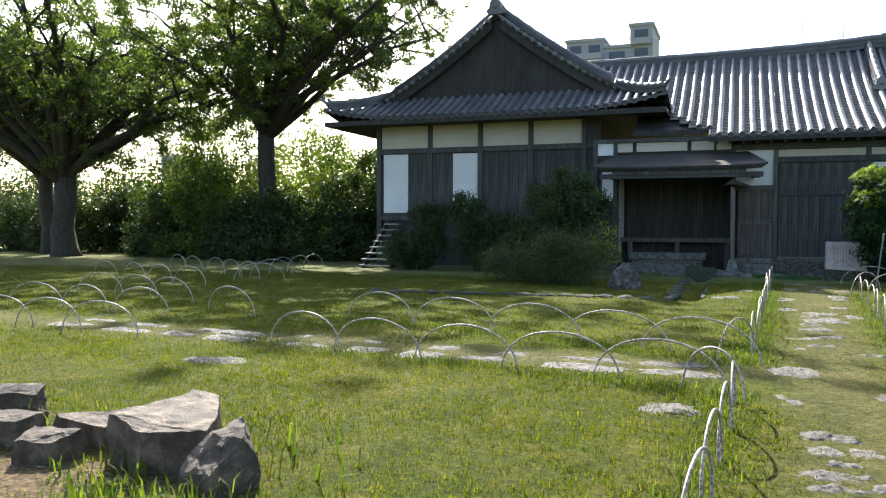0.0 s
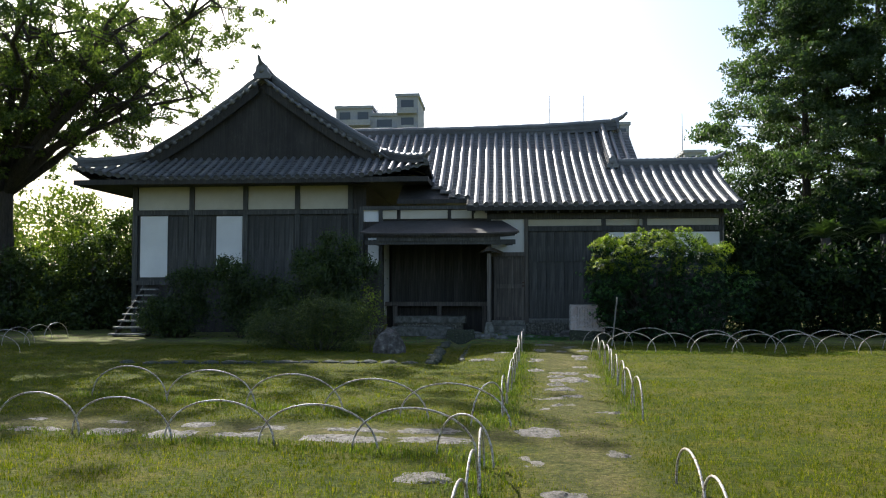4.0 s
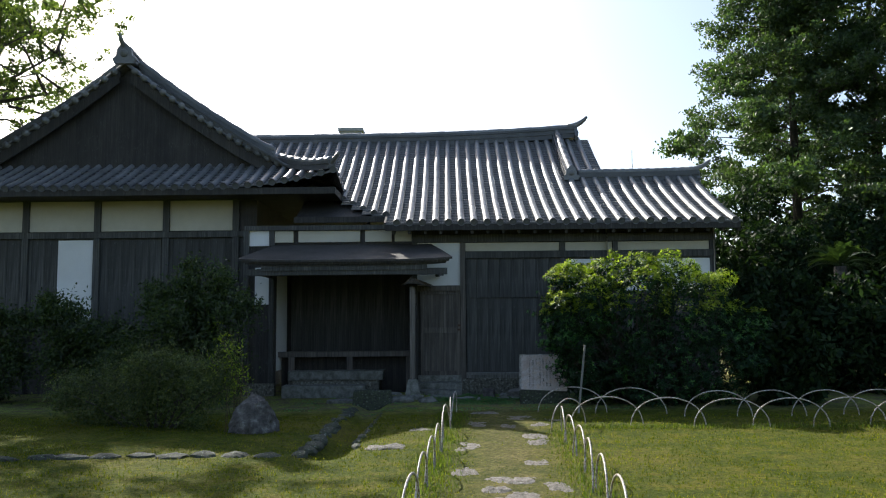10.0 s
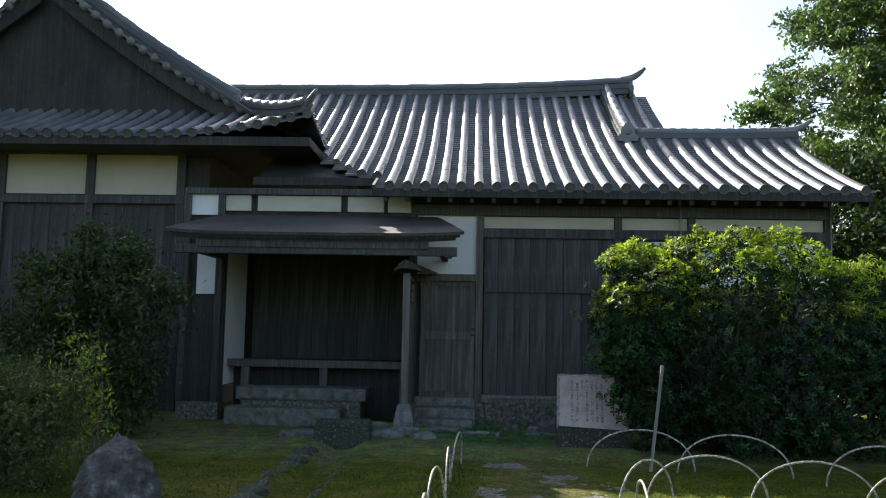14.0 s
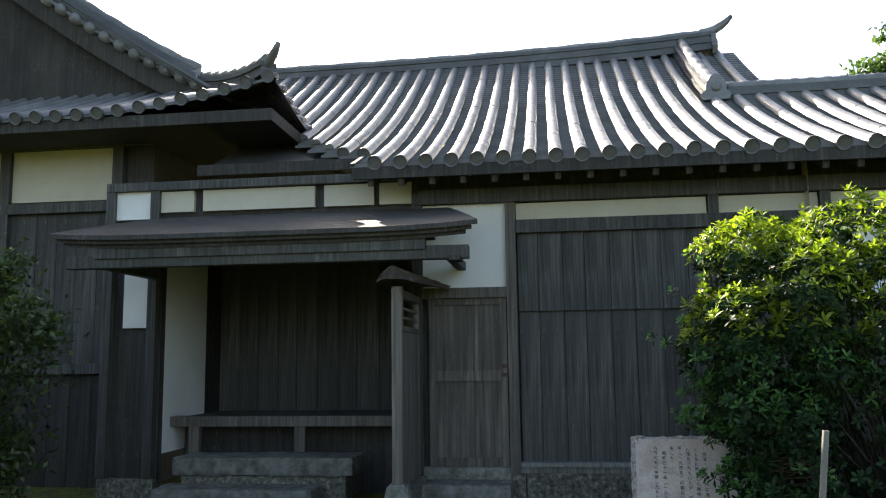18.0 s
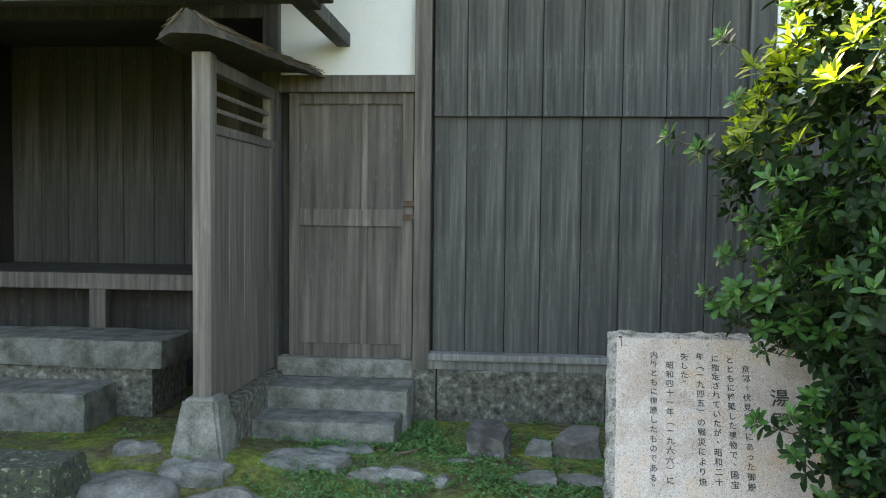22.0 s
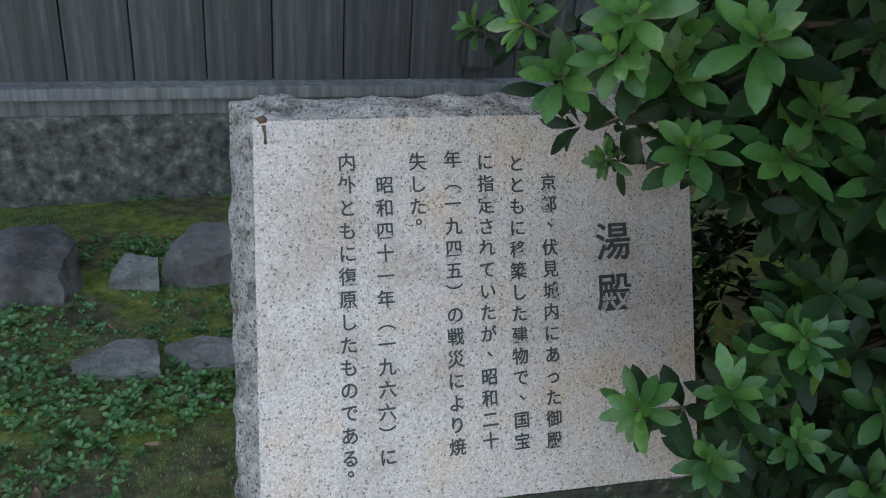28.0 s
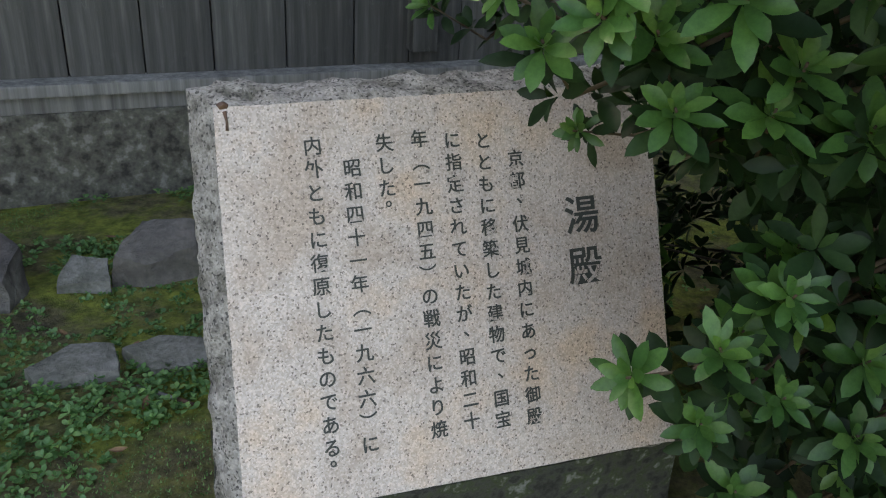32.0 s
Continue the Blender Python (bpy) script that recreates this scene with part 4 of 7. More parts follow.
# side slopes
WBACK = 38.0
for sgn in (1, -1):
    rows, strips, lines = [], [], []
    m = int((WBACK - WEAVE_Y) / ROW)
    for i in range(m + 1):
        y = WEAVE_Y + 0.08 + i * ROW
        ey = y - WEAVE_Y
        far = WHALF if y > GABLE_Y else ey
        steps = max(1, int(far / 0.3))
        pts = [wing_point(WX + sgn * (WHALF - far * k / steps), y, False) for k in range(steps + 1)]
        rows.append(([p + Vector((0, 0, 0.03)) for p in pts], Vector((0, sgn, 0))))
        lines.append([wing_point(WX + sgn * (WHALF - far * k / 14), y, False) for k in range(15)])
    for a in range(m):
        q = (lines[a], lines[a + 1]) if sgn > 0 else (lines[a + 1], lines[a])
        strips.append(q)
    lay_pans(wing_roof, strips)
    lay_rows(wing_roof, rows)
    # descending ridge beside the gable and the hip ridge
    d = [wing_point(WX + sgn * t, GABLE_Y + 0.45, False) + Vector((0, 0, 0.08)) for t in np.linspace(WHALF - 1.9, 0.25, 9)]
    ridge_stack(wing_roof, d, 0.22, 4)
    ogre_tile(wing_roof, d[0] + Vector((sgn * 0.02, 0, 0)), (sgn, 0), 0.3)
    h = [wing_point(WX + sgn * (WHALF - e), WEAVE_Y + e, True) + Vector((0, 0, 0.05)) for e in np.linspace(0.12, 1.7, 8)]
    ridge_stack(wing_roof, h, 0.2, 3)
    horn(wing_roof, h[0] + Vector((sgn * -0.15, 0.15, 0.16)), (sgn, -1), 0.5, 0.22, 0.07)
    # verge tiles along the gable
    v = []
    for t in np.linspace(0.15, WHALF - 1.6, 17):
        p = wing_point(WX + sgn * t, GABLE_Y, False)
        v.append(p)
    for k in range(len(v) - 1):
        mid = v[k].lerp(v[k + 1], 0.5)
        tubes("verge_tile", [([mid + Vector((0, -0.05, 0.04)), mid + Vector((0, 0.4, 0.04))], 0.085)], M_TILE, wing_roof, 8)
    # barge board
    V, F = [], []
    for k, p in enumerate(v):
        V += [p + Vector((0, 0.06, -0.02)), p + Vector((0, 0.06, -0.34)), p + Vector((0, 0.12, -0.34)), p + Vector((0, 0.12, -0.02))]
        if k:
            o = 4 * (k - 1)
            F += [(o + a, o + b, o + 4 + b, o + 4 + a) for a, b in ((0, 1), (1, 2), (2, 3), (3, 0))]
    mesh_ob("barge_board", V, F, M_WOOD_DARK, wing_roof)
r = [Vector((WX, y, wing_z(WHALF) - 0.05 + 0.16 * max(0, 1 - (y - GABLE_Y) / 2.5) ** 2)) - O_WING for y in np.linspace(GABLE_Y - 0.05, WBACK, 14)]
ridge_stack(wing_roof, r, 0.36, 5)
ogre_tile(wing_roof, r[0] + Vector((0, -0.02, -0.1)), (0, -1), 0.5)
horn(wing_roof, r[0] + Vector((0, 0.1, 0.36)), (-0.2, -1), 0.3, 0.28, 0.07)
# gable field
gv = [Vector((WX + t, GABLE_Y + 0.3, wing_z(WHALF - abs(t)) - 0.05)) - O_WING for t in np.linspace(-4.2, 4.2, 29)]
gv += [Vector((WX + 4.2, GABLE_Y + 0.3, 5.2)) - O_WING, Vector((WX - 4.2, GABLE_Y + 0.3, 5.2)) - O_WING]
mesh_ob("gable_field", gv, [tuple(range(len(gv)))], M_WOOD_DARK, wing)
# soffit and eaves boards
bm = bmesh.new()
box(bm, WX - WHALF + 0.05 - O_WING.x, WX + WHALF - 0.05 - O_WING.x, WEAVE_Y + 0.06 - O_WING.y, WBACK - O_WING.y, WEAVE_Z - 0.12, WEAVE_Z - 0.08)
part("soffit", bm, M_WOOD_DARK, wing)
slab("eaves_board", WX - WHALF + 0.03, WX + WHALF - 0.03, WEAVE_Y + 0.02, WEAVE_Y + 0.06, WEAVE_Z - 0.16, WEAVE_Z - 0.0, M_WOOD_DARK, wing, 0.004)
slab("eaves_board", WX + WHALF - 0.07, WX + WHALF - 0.03, WEAVE_Y + 0.06, WBACK, WEAVE_Z - 0.16, WEAVE_Z - 0.0, M_WOOD_DARK, wing, 0.004)
slab("eaves_board", WX - WHALF + 0.03, WX - WHALF + 0.07, WEAVE_Y + 0.06, WBACK, WEAVE_Z - 0.16, WEAVE_Z - 0.0, M_WOOD_DARK, wing, 0.004)
# walls
W0, W1 = -11.85, -4.15
slab("wall_core", W0, W1, WING_Y + 0.08, WING_Y + 0.2, -0.05, 4.9, M_WOOD_DARK, wing, 0)
slab("wall_core", W0, W0 + 0.12, WING_Y + 0.2, WBACK, -0.05, 4.9, M_WOOD_DARK, wing, 0)
slab("wall_core", W1 - 0.12, W1, WING_Y + 0.2, WBACK, -0.05, 4.9, M_WOOD_DARK, wing, 0)
for a, b in ((-11.75, -10.0), (-9.86, -8.2), (-8.05, -6.46), (-6.34, -4.72)):
    slab("plaster_panel", a, b, WING_Y + 0.03, WING_Y + 0.08, 4.08, 4.86, M_PLASTER_BUFF, wing, 0.003)
slab("paper_window", -11.68, -10.76, WING_Y + 0.02, WING_Y + 0.07, 1.86, 3.88, M_PLASTER, wing, 0.004, "white plastered window panel")
slab("paper_window", -9.11, -8.24, WING_Y + 0.02, WING_Y + 0.07, 1.86, 3.86, M_PLASTER, wing, 0.004, "white plastered window panel")
for px in (-11.85, -9.93, -8.13, -6.40, -4.65):
    slab("post", px - 0.08, px + 0.08, WING_Y - 0.04, WING_Y + 0.08, -0.05, 4.9, M_WOOD, wing, 0.008)
slab("beam", W0, W1, WING_Y - 0.05, WING_Y + 0.06, 3.9, 4.05, M_WOOD, wing, 0.008)
slab("beam", W0, W1, WING_Y - 0.05, WING_Y + 0.06, 4.84, 4.96, M_WOOD, wing, 0.008)
bx = W0 + 0.1
rng = random.Random(9)
while bx < W1 - 0.1:
    e = min(bx + rng.uniform(0.28, 0.36), W1 - 0.08)
    slab("board", bx + 0.003, e - 0.003, WING_Y + 0.045 + rng.uniform(0, 0.006), WING_Y + 0.08, 1.75, 3.9, M_WOOD, wing, 0.004)
    slab("board", bx + 0.003, e - 0.003, WING_Y + 0.05 + rng.uniform(0, 0.006), WING_Y + 0.08, -0.05, 1.6, M_WOOD_DARK, wing, 0.004)
    bx = e
slab("beam", W0, W1, WING_Y - 0.06, WING_Y + 0.06, 1.6, 1.75, M_WOOD, wing, 0.008)
# steps up to the corner of the wing
stairs = tagged(empty("garden_stairs", -10.95, 24.4, 0), "open wooden stairs at the corner of the wing", "stairs")
for k in range(8):
    z = 0.16 + 0.19 * k
    slab("tread", -11.5 + 0.02 * k, -10.35 - 0.07 * k, 23.5 + 0.26 * k, 23.8 + 0.26 * k, z - 0.05, z, M_WOOD_PALE, stairs, 0.008)
for x in (-11.45, -10.45):
    bm = bmesh.new()
    vs = [bm.verts.new(Vector(q) - Vector((-10.95, 24.4, 0))) for q in ((x, 23.55, -0.05), (x, 23.8, -0.05), (x, 25.75, 1.35), (x, 25.75, 1.6))]
    f = bm.faces.new(vs)
    g = bmesh.ops.extrude_face_region(bm, geom=[f])
    bmesh.ops.translate(bm, vec=(0.05, 0, 0), verts=[v for v in g["geom"] if isinstance(v, bmesh.types.BMVert)])
    part("stringer", bm, M_WOOD, stairs)

# ---- ground ----
def ground_z(x, y):
    mound = 0.16 * math.exp(-((x + 0.35) / 0.8) ** 2 - ((y - 23.6) / 0.45) ** 2) if 22 < y < 25 else 0.0
    gutter = 0.13 * math.exp(-((x + 0.93) / 0.24) ** 4) if 16.2 < y < 22.9 else 0.0
    return 0.06 * math.tanh((y - 19) / 3) * 0.5 + 0.03 + mound - gutter


V, F = [], []
gx = [-400, -120, -60, -35, -20] + [k * 0.5 for k in range(-28, -5)] + [k * 0.2 for k in range(-12, 23)] + [k * 0.5 for k in range(9, 29)] + [20, 35, 60, 120, 400]
gy = [-300, -60, -20, -8] + [k * 0.5 for k in range(-6, 43)] + [21.4 + k * 0.2 for k in range(19)] + [k * 0.5 for k in range(51, 66)] + [40, 55, 90, 200, 600]
for yy in gy:
    for xx in gx:
        V.append((xx, yy, ground_z(xx, yy) + (0.02 * noise.noise(Vector((xx * 0.7, yy * 0.7, 0))) if abs(xx) < 15 and -4 < yy < 34 else 0)))
W = len(gx)
for j in range(len(gy) - 1):
    for i in range(W - 1):
        F.append((j * W + i, j * W + i + 1, (j + 1) * W + i + 1, (j + 1) * W + i))
tagged(mesh_ob("ground", V, F, M_GROUND, smooth=True), "mown grass lawn with dry and bare spots", "ground", kind="structure")

# ---- plants ----
def limb_tree(name, x, y, h, trunk_r, crown, leaf_n, leaf_size, mat, seed, label, lean=(0, 0), clear=0.3, limbs=7, clump=1.0, bark=M_BARK, shape="round", flat=0.62, side=(0, 0), gap=0.0, taper=0.45):
    """A tree: tapered trunk, forking limbs, and a crown of leaves in clumps at the ends of the limbs."""
    rng = random.Random(seed)
    nrng = np.random.default_rng(seed)
    tree = tagged(empty(name, x, y, 0), label, "tree")
    base = Vector((0, 0, -0.1))
    fork = Vector((lean[0] * h * clear, lean[1] * h * clear, h * clear))
    trunk = [base + (fork - base) * t + Vector((rng.uniform(-1, 1), rng.uniform(-1, 1), 0)) * trunk_r * 0.3 * (0 < t < 1) for t in (0, 0.12, 0.35, 0.65, 1.0)]
    tubes("trunk", [(trunk, [trunk_r * 1.5, trunk_r * 1.1, trunk_r, trunk_r * 0.95, trunk_r * 0.9])], bark, tree, 12)
    branches, blobs = [], []
    for k in range(limbs):
        a = 2 * math.pi * (k + rng.uniform(-0.3, 0.3)) / limbs
        if shape == "round":
            reach = crown * rng.uniform(0.35, 1.0)
            rise = (h - fork.z) * rng.uniform(0.35, 0.95) * (1.2 - 0.75 * reach / crown)
            root = fork + Vector((0, 0, -rng.uniform(0, 0.18) * fork.z))
        else:
            t = (k + 0.5) / limbs
            root = Vector((lean[0] * h * t, lean[1] * h * t, h * (clear + (1 - clear) * t * 0.92)))
            a = k * 2.4
            reach = crown * (1 - t) ** taper * rng.uniform(0.75, 1.0) + 0.3
            rise = reach * rng.uniform(0.0, 0.35)
        push = 2.0 * rise / h if shape == "round" else 1.0
        tip = root + Vector((math.cos(a) * reach + side[0] * push, math.sin(a) * reach + side[1] * push, rise))
        mid = root.lerp(tip, 0.45) + Vector((rng.uniform(-0.1, 0.1), rng.uniform(-0.1, 0.1), rng.uniform(0.02, 0.14))) * reach
        q1 = root.lerp(mid, 0.5) + Vector((rng.uniform(-0.05, 0.05), rng.uniform(-0.05, 0.05), rng.uniform(0, 0.05))) * reach
        q2 = mid.lerp(tip, 0.5) + Vector((rng.uniform(-0.06, 0.06), rng.uniform(-0.06, 0.06), rng.uniform(-0.02, 0.06))) * reach
        r0 = trunk_r * (0.5 if shape == "round" else 0.16)
        tubes("limb", [([root, q1, mid, q2, tip], [r0, r0 * 0.8, r0 * 0.55, r0 * 0.35, r0 * 0.15])], bark, tree, 8)
        for j in range(11 if shape == "round" else 6):
            t = rng.uniform(0.3, 1.0)
            q = (root.lerp(mid, t * 2) if t < 0.5 else mid.lerp(tip, t * 2 - 1))
            out = q + Vector((rng.uniform(-1, 1), rng.uniform(-1, 1), rng.uniform(-0.3, 0.8))) * crown * (0.34 if shape == "round" else 0.12)
            branches.append(([q, q.lerp(out, 0.5) + Vector((0, 0, 0.05 * crown)), out], [r0 * 0.3, r0 * 0.18, r0 * 0.06]))
            if rng.random() > gap:
                blobs.append((out, clump * rng.uniform(0.4, 1.0)))
            for _ in range(7 if shape == "round" else 3):
                o2 = out + Vector((rng.uniform(-1, 1), rng.uniform(-1, 1), rng.uniform(-0.5, 0.7))) * clump * (2.9 if shape == "round" else 0.9)
                branches.append(([out, out.lerp(o2, 0.5) + Vector((0, 0, 0.1)), o2], [r0 * 0.07, r0 * 0.05, r0 * 0.02]))
                blobs.append((o2, clump * rng.uniform(0.25, 0.7)))
        blobs.append((tip, clump * rng.uniform(0.5, 1.0)))
    if shape != "round":
        tubes("leader", [([fork, Vector((lean[0] * h, lean[1] * h, h))], [trunk_r * 0.85, trunk_r * 0.1])], bark, tree, 8)
        blobs.append((Vector((lean[0] * h, lean[1] * h, h - 0.4)), clump * 0.7))
    tagged(tubes("fine_branching", branches, bark, tree, 5), kind="stuff")
    leaves_at("crown", nrng, clump_points(nrng, blobs, leaf_n, flat), leaf_size, leaf_size * 0.5, mat, tree)
    return tree


def bush(name, blobs, leaf_n, leaf_size, mat, seed, label, wide=0.45, sprouts=0):
    nrng = np.random.default_rng(seed)
    c = sum((Vector(b[0]) for b in blobs), Vector()) / len(blobs)
    thing = tagged(empty(name, c.x, c.y, 0), label, "shrub")
    loc = []
    rng = random.Random(seed)
    for b in blobs:
        p = Vector(b[0]) - Vector((c.x, c.y, 0))
        loc.append((p, b[1] * 0.8))
        for _ in range(9):
            d = Vector((rng.gauss(0, 1), rng.gauss(0, 1), rng.gauss(0, 0.9))).normalized()
            loc.append((p + d * b[1] * rng.uniform(0.5, 0.85), b[1] * rng.uniform(0.2, 0.42)))
    stems = []
    for p, r in loc[:: 3]:
        b = Vector((p.x * 0.25, p.y * 0.25, -0.03))
        stems.append(([b, b.lerp(p, 0.5) + Vector((0, 0, 0.1)), p], [0.022, 0.014, 0.005]))
    tagged(tubes("stem_growth", stems, M_BARK, thing, 5), kind="stuff")
    pts = clump_points(nrng, loc, leaf_n, 0.9)
    if sprouts:
        for _ in range(sprouts):
            p, r = loc[rng.randrange(len(loc))]
            s = p + Vector((rng.uniform(-r, r), rng.uniform(-r, r), r * 0.6))
            e = s + Vector((rng.uniform(-0.12, 0.12), rng.uniform(-0.12, 0.12), rng.uniform(0.15, 0.4)))
            t = nrng.uniform(0, 1, 26)[:, None]
            pts = np.concatenate([pts, np.array(s)[None] * (1 - t) + np.array(e)[None] * t + nrng.normal(size=(26, 3)) * 0.02])
    pts = pts[pts[:, 2] > 0.03]
    leaves_at("foliage", nrng, pts, leaf_size, leaf_size * wide, mat, thing)
    return thing


def rosettes(name, rng, centres, axes, mat, parent, length=0.058, width=0.021, count=9, curl=0.25, plain=False):
    """Whorls of pointed, folded leaves round shoot tips."""
    C, A = np.repeat(centres, count, 0), np.repeat(axes, count, 0)
    n = len(C)
    A /= np.linalg.norm(A, axis=1)[:, None]
    ref = np.where(np.abs(A[:, 2:3]) > 0.9, np.array([[1.0, 0, 0]]), np.array([[0, 0, 1.0]]))
    U = np.cross(A, ref)
    U /= np.linalg.norm(U, axis=1)[:, None]
    W = np.cross(A, U)
    k = np.tile(np.arange(count), len(centres))
    az = k * 2.399 + rng.uniform(0, 0.5, n) + np.repeat(rng.uniform(0, 6.28, len(centres)), count)
    rise = np.clip(1.15 - k * (1.25 / count) + rng.normal(0, 0.12, n), -0.35, 1.35)
    out = U * np.cos(az)[:, None] + W * np.sin(az)[:, None]
    D = out * np.cos(rise)[:, None] + A * np.sin(rise)[:, None]
    S = np.cross(D, A)
    S /= np.linalg.norm(S, axis=1)[:, None] + 1e-6
    N = np.cross(S, D)
    L = (length * (0.55 + 0.55 * np.minimum(1, k / (count * 0.45))) * rng.uniform(0.8, 1.2, n))[:, None]
    B = (width * (0.6 + 0.45 * np.minimum(1, k / (count * 0.45))) * rng.uniform(0.85, 1.2, n))[:, None]
    P = C - A * (0.012 * k / count)[:, None]
    cu = curl * rng.uniform(0.3, 1.4, n)[:, None]

    def at(t, s, lift):
        return P + D * L * t + S * B * s + N * (B * lift - cu * L * t * t * 0.5)
    if plain:
        co = np.stack([at(0.03, 0, 0), at(0.6, 0, 0), at(1.0, 0, 0), at(0.4, 0.4, 0.12), at(0.76, 0.42, 0.14), at(0.4, -0.4, 0.12), at(0.76, -0.42, 0.14)], axis=1)
        return big_mesh(name, co, [(0, 1, 4, 3), (0, 5, 6, 1), (1, 2, 4), (1, 6, 2)], n, mat, parent)
    co = np.stack([at(0.03, 0, 0), at(0.36, 0, 0), at(0.66, 0, 0), at(0.88, 0, 0), at(1.0, 0, 0), at(0.33, 0.34, 0.12), at(0.64, 0.5, 0.16), at(0.87, 0.3, 0.08), at(0.33, -0.34, 0.12), at(0.64, -0.5, 0.16), at(0.87, -0.3, 0.08)], axis=1)
    faces = [(0, 1, 5), (0, 8, 1), (1, 2, 6, 5), (1, 8, 9, 2), (2, 3, 7, 6), (2, 9, 10, 3), (3, 4, 7), (3, 10, 4)]
    return big_mesh(name, co, faces, n, mat, parent)


# trees behind the lawn
limb_tree("camphor_tree", -17.8, 28.4, 16.3, 0.36, 7.6, 105000, 0.13, M_LEAF_CAMPHOR, 11, "large spreading camphor tree with thin sunlit leaves", (-0.01, -0.02), 0.36, 15, 0.5, gap=0.2, side=(5.6, -1.8), flat=0.7)
limb_tree("camphor_tree", -27.5, 27.5, 17.0, 0.5, 9.5, 80000, 0.145, M_LEAF_CAMPHOR, 12, "old camphor tree with a thick dark trunk and low limbs", (0.01, 0), 0.22, 15, 0.6, gap=0.2, side=(2.0, -2.5), flat=0.7)
limb_tree("camphor_tree", -30.5, 29.5, 15.0, 0.34, 8.0, 50000, 0.14, M_LEAF_CAMPHOR, 19, "camphor tree close beside an older one", (-0.03, 0), 0.25, 10, 0.8, gap=0.2, flat=0.7)
limb_tree("evergreen_tree", 12.2, 32.4, 17.5, 0.2, 5.6, 140000, 0.14, M_LEAF_EVERGREEN, 13, "tall layered evergreen tree with a slender trunk", (0, 0), 0.2, 64, 0.62, shape="cone", flat=0.5, taper=1.1)
limb_tree("evergreen_tree", 15.8, 34.0, 19.0, 0.24, 4.4, 60000, 0.2, M_LEAF_EVERGREEN, 15, "tall dark evergreen behind another", (0, 0), 0.12, 38, 0.8, shape="cone", flat=0.45)
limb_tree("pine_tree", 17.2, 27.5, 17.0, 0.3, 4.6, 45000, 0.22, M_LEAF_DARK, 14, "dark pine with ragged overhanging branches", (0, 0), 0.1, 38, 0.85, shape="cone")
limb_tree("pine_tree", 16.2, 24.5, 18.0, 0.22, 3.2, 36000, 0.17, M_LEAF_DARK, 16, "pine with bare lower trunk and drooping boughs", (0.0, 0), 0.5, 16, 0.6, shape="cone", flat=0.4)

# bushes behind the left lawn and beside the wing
# five bushes take the leaf colour with sunlight painted in
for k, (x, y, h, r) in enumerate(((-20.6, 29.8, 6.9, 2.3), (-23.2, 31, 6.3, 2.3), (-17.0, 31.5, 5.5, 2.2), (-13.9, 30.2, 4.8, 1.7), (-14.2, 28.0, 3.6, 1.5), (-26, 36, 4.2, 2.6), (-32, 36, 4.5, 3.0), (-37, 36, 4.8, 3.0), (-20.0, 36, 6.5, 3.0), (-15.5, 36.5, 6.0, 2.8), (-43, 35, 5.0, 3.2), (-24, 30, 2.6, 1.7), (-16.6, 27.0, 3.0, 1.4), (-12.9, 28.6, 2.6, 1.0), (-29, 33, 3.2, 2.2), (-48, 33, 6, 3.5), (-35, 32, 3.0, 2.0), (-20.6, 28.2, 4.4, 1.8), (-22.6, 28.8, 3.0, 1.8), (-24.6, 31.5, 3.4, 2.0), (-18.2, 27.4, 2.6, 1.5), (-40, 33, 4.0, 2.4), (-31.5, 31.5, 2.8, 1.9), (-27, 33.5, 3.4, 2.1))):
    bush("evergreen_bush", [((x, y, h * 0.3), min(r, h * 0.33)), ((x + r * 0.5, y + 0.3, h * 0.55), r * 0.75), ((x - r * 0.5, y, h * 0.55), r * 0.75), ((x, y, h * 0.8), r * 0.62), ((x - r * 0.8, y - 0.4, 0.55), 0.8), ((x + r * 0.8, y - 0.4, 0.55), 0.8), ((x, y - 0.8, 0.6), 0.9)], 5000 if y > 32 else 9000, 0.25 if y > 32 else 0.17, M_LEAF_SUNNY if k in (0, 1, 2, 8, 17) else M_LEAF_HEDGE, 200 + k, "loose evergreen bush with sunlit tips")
# bushes before the wing
bush("camellia_bush", [((-4.4, 22.6, 1.0), 1.0), ((-4.9, 22.5, 1.9), 0.95), ((-3.9, 22.5, 1.9), 0.85), ((-4.4, 22.6, 2.6), 0.7), ((-5.7, 22.6, 1.0), 0.9)], 24000, 0.085, M_LEAF_HEDGE, 231, "tall glossy camellia bush against the house")
bush("camellia_bush", [((-7.4, 23.2, 0.9), 0.9), ((-7.6, 23.2, 1.8), 0.8), ((-6.6, 23.2, 1.2), 0.9)], 14000, 0.085, M_LEAF_HEDGE, 232, "dark rounded bush before the wing wall")
bush("camellia_bush", [((-9.1, 23.4, 0.8), 0.9), ((-8.9, 23.4, 1.6), 0.75), ((-9.9, 23.2, 0.7), 0.7)], 12000, 0.085, M_LEAF_HEDGE, 233, "dark rounded bush before the wing wall")
bush("clipped_shrub", [((-3.7, 19.2, 0.55), 0.75), ((-4.6, 19.5, 0.6), 0.85), ((-5.5, 19.7, 0.5), 0.75), ((-3.15, 19.0, 0.7), 0.55), ((-4.1, 19.3, 0.85), 0.6)], 30000, 0.05, M_LEAF_CLIPPED, 22, "low clipped evergreen shrub with upright sprouts", sprouts=60)
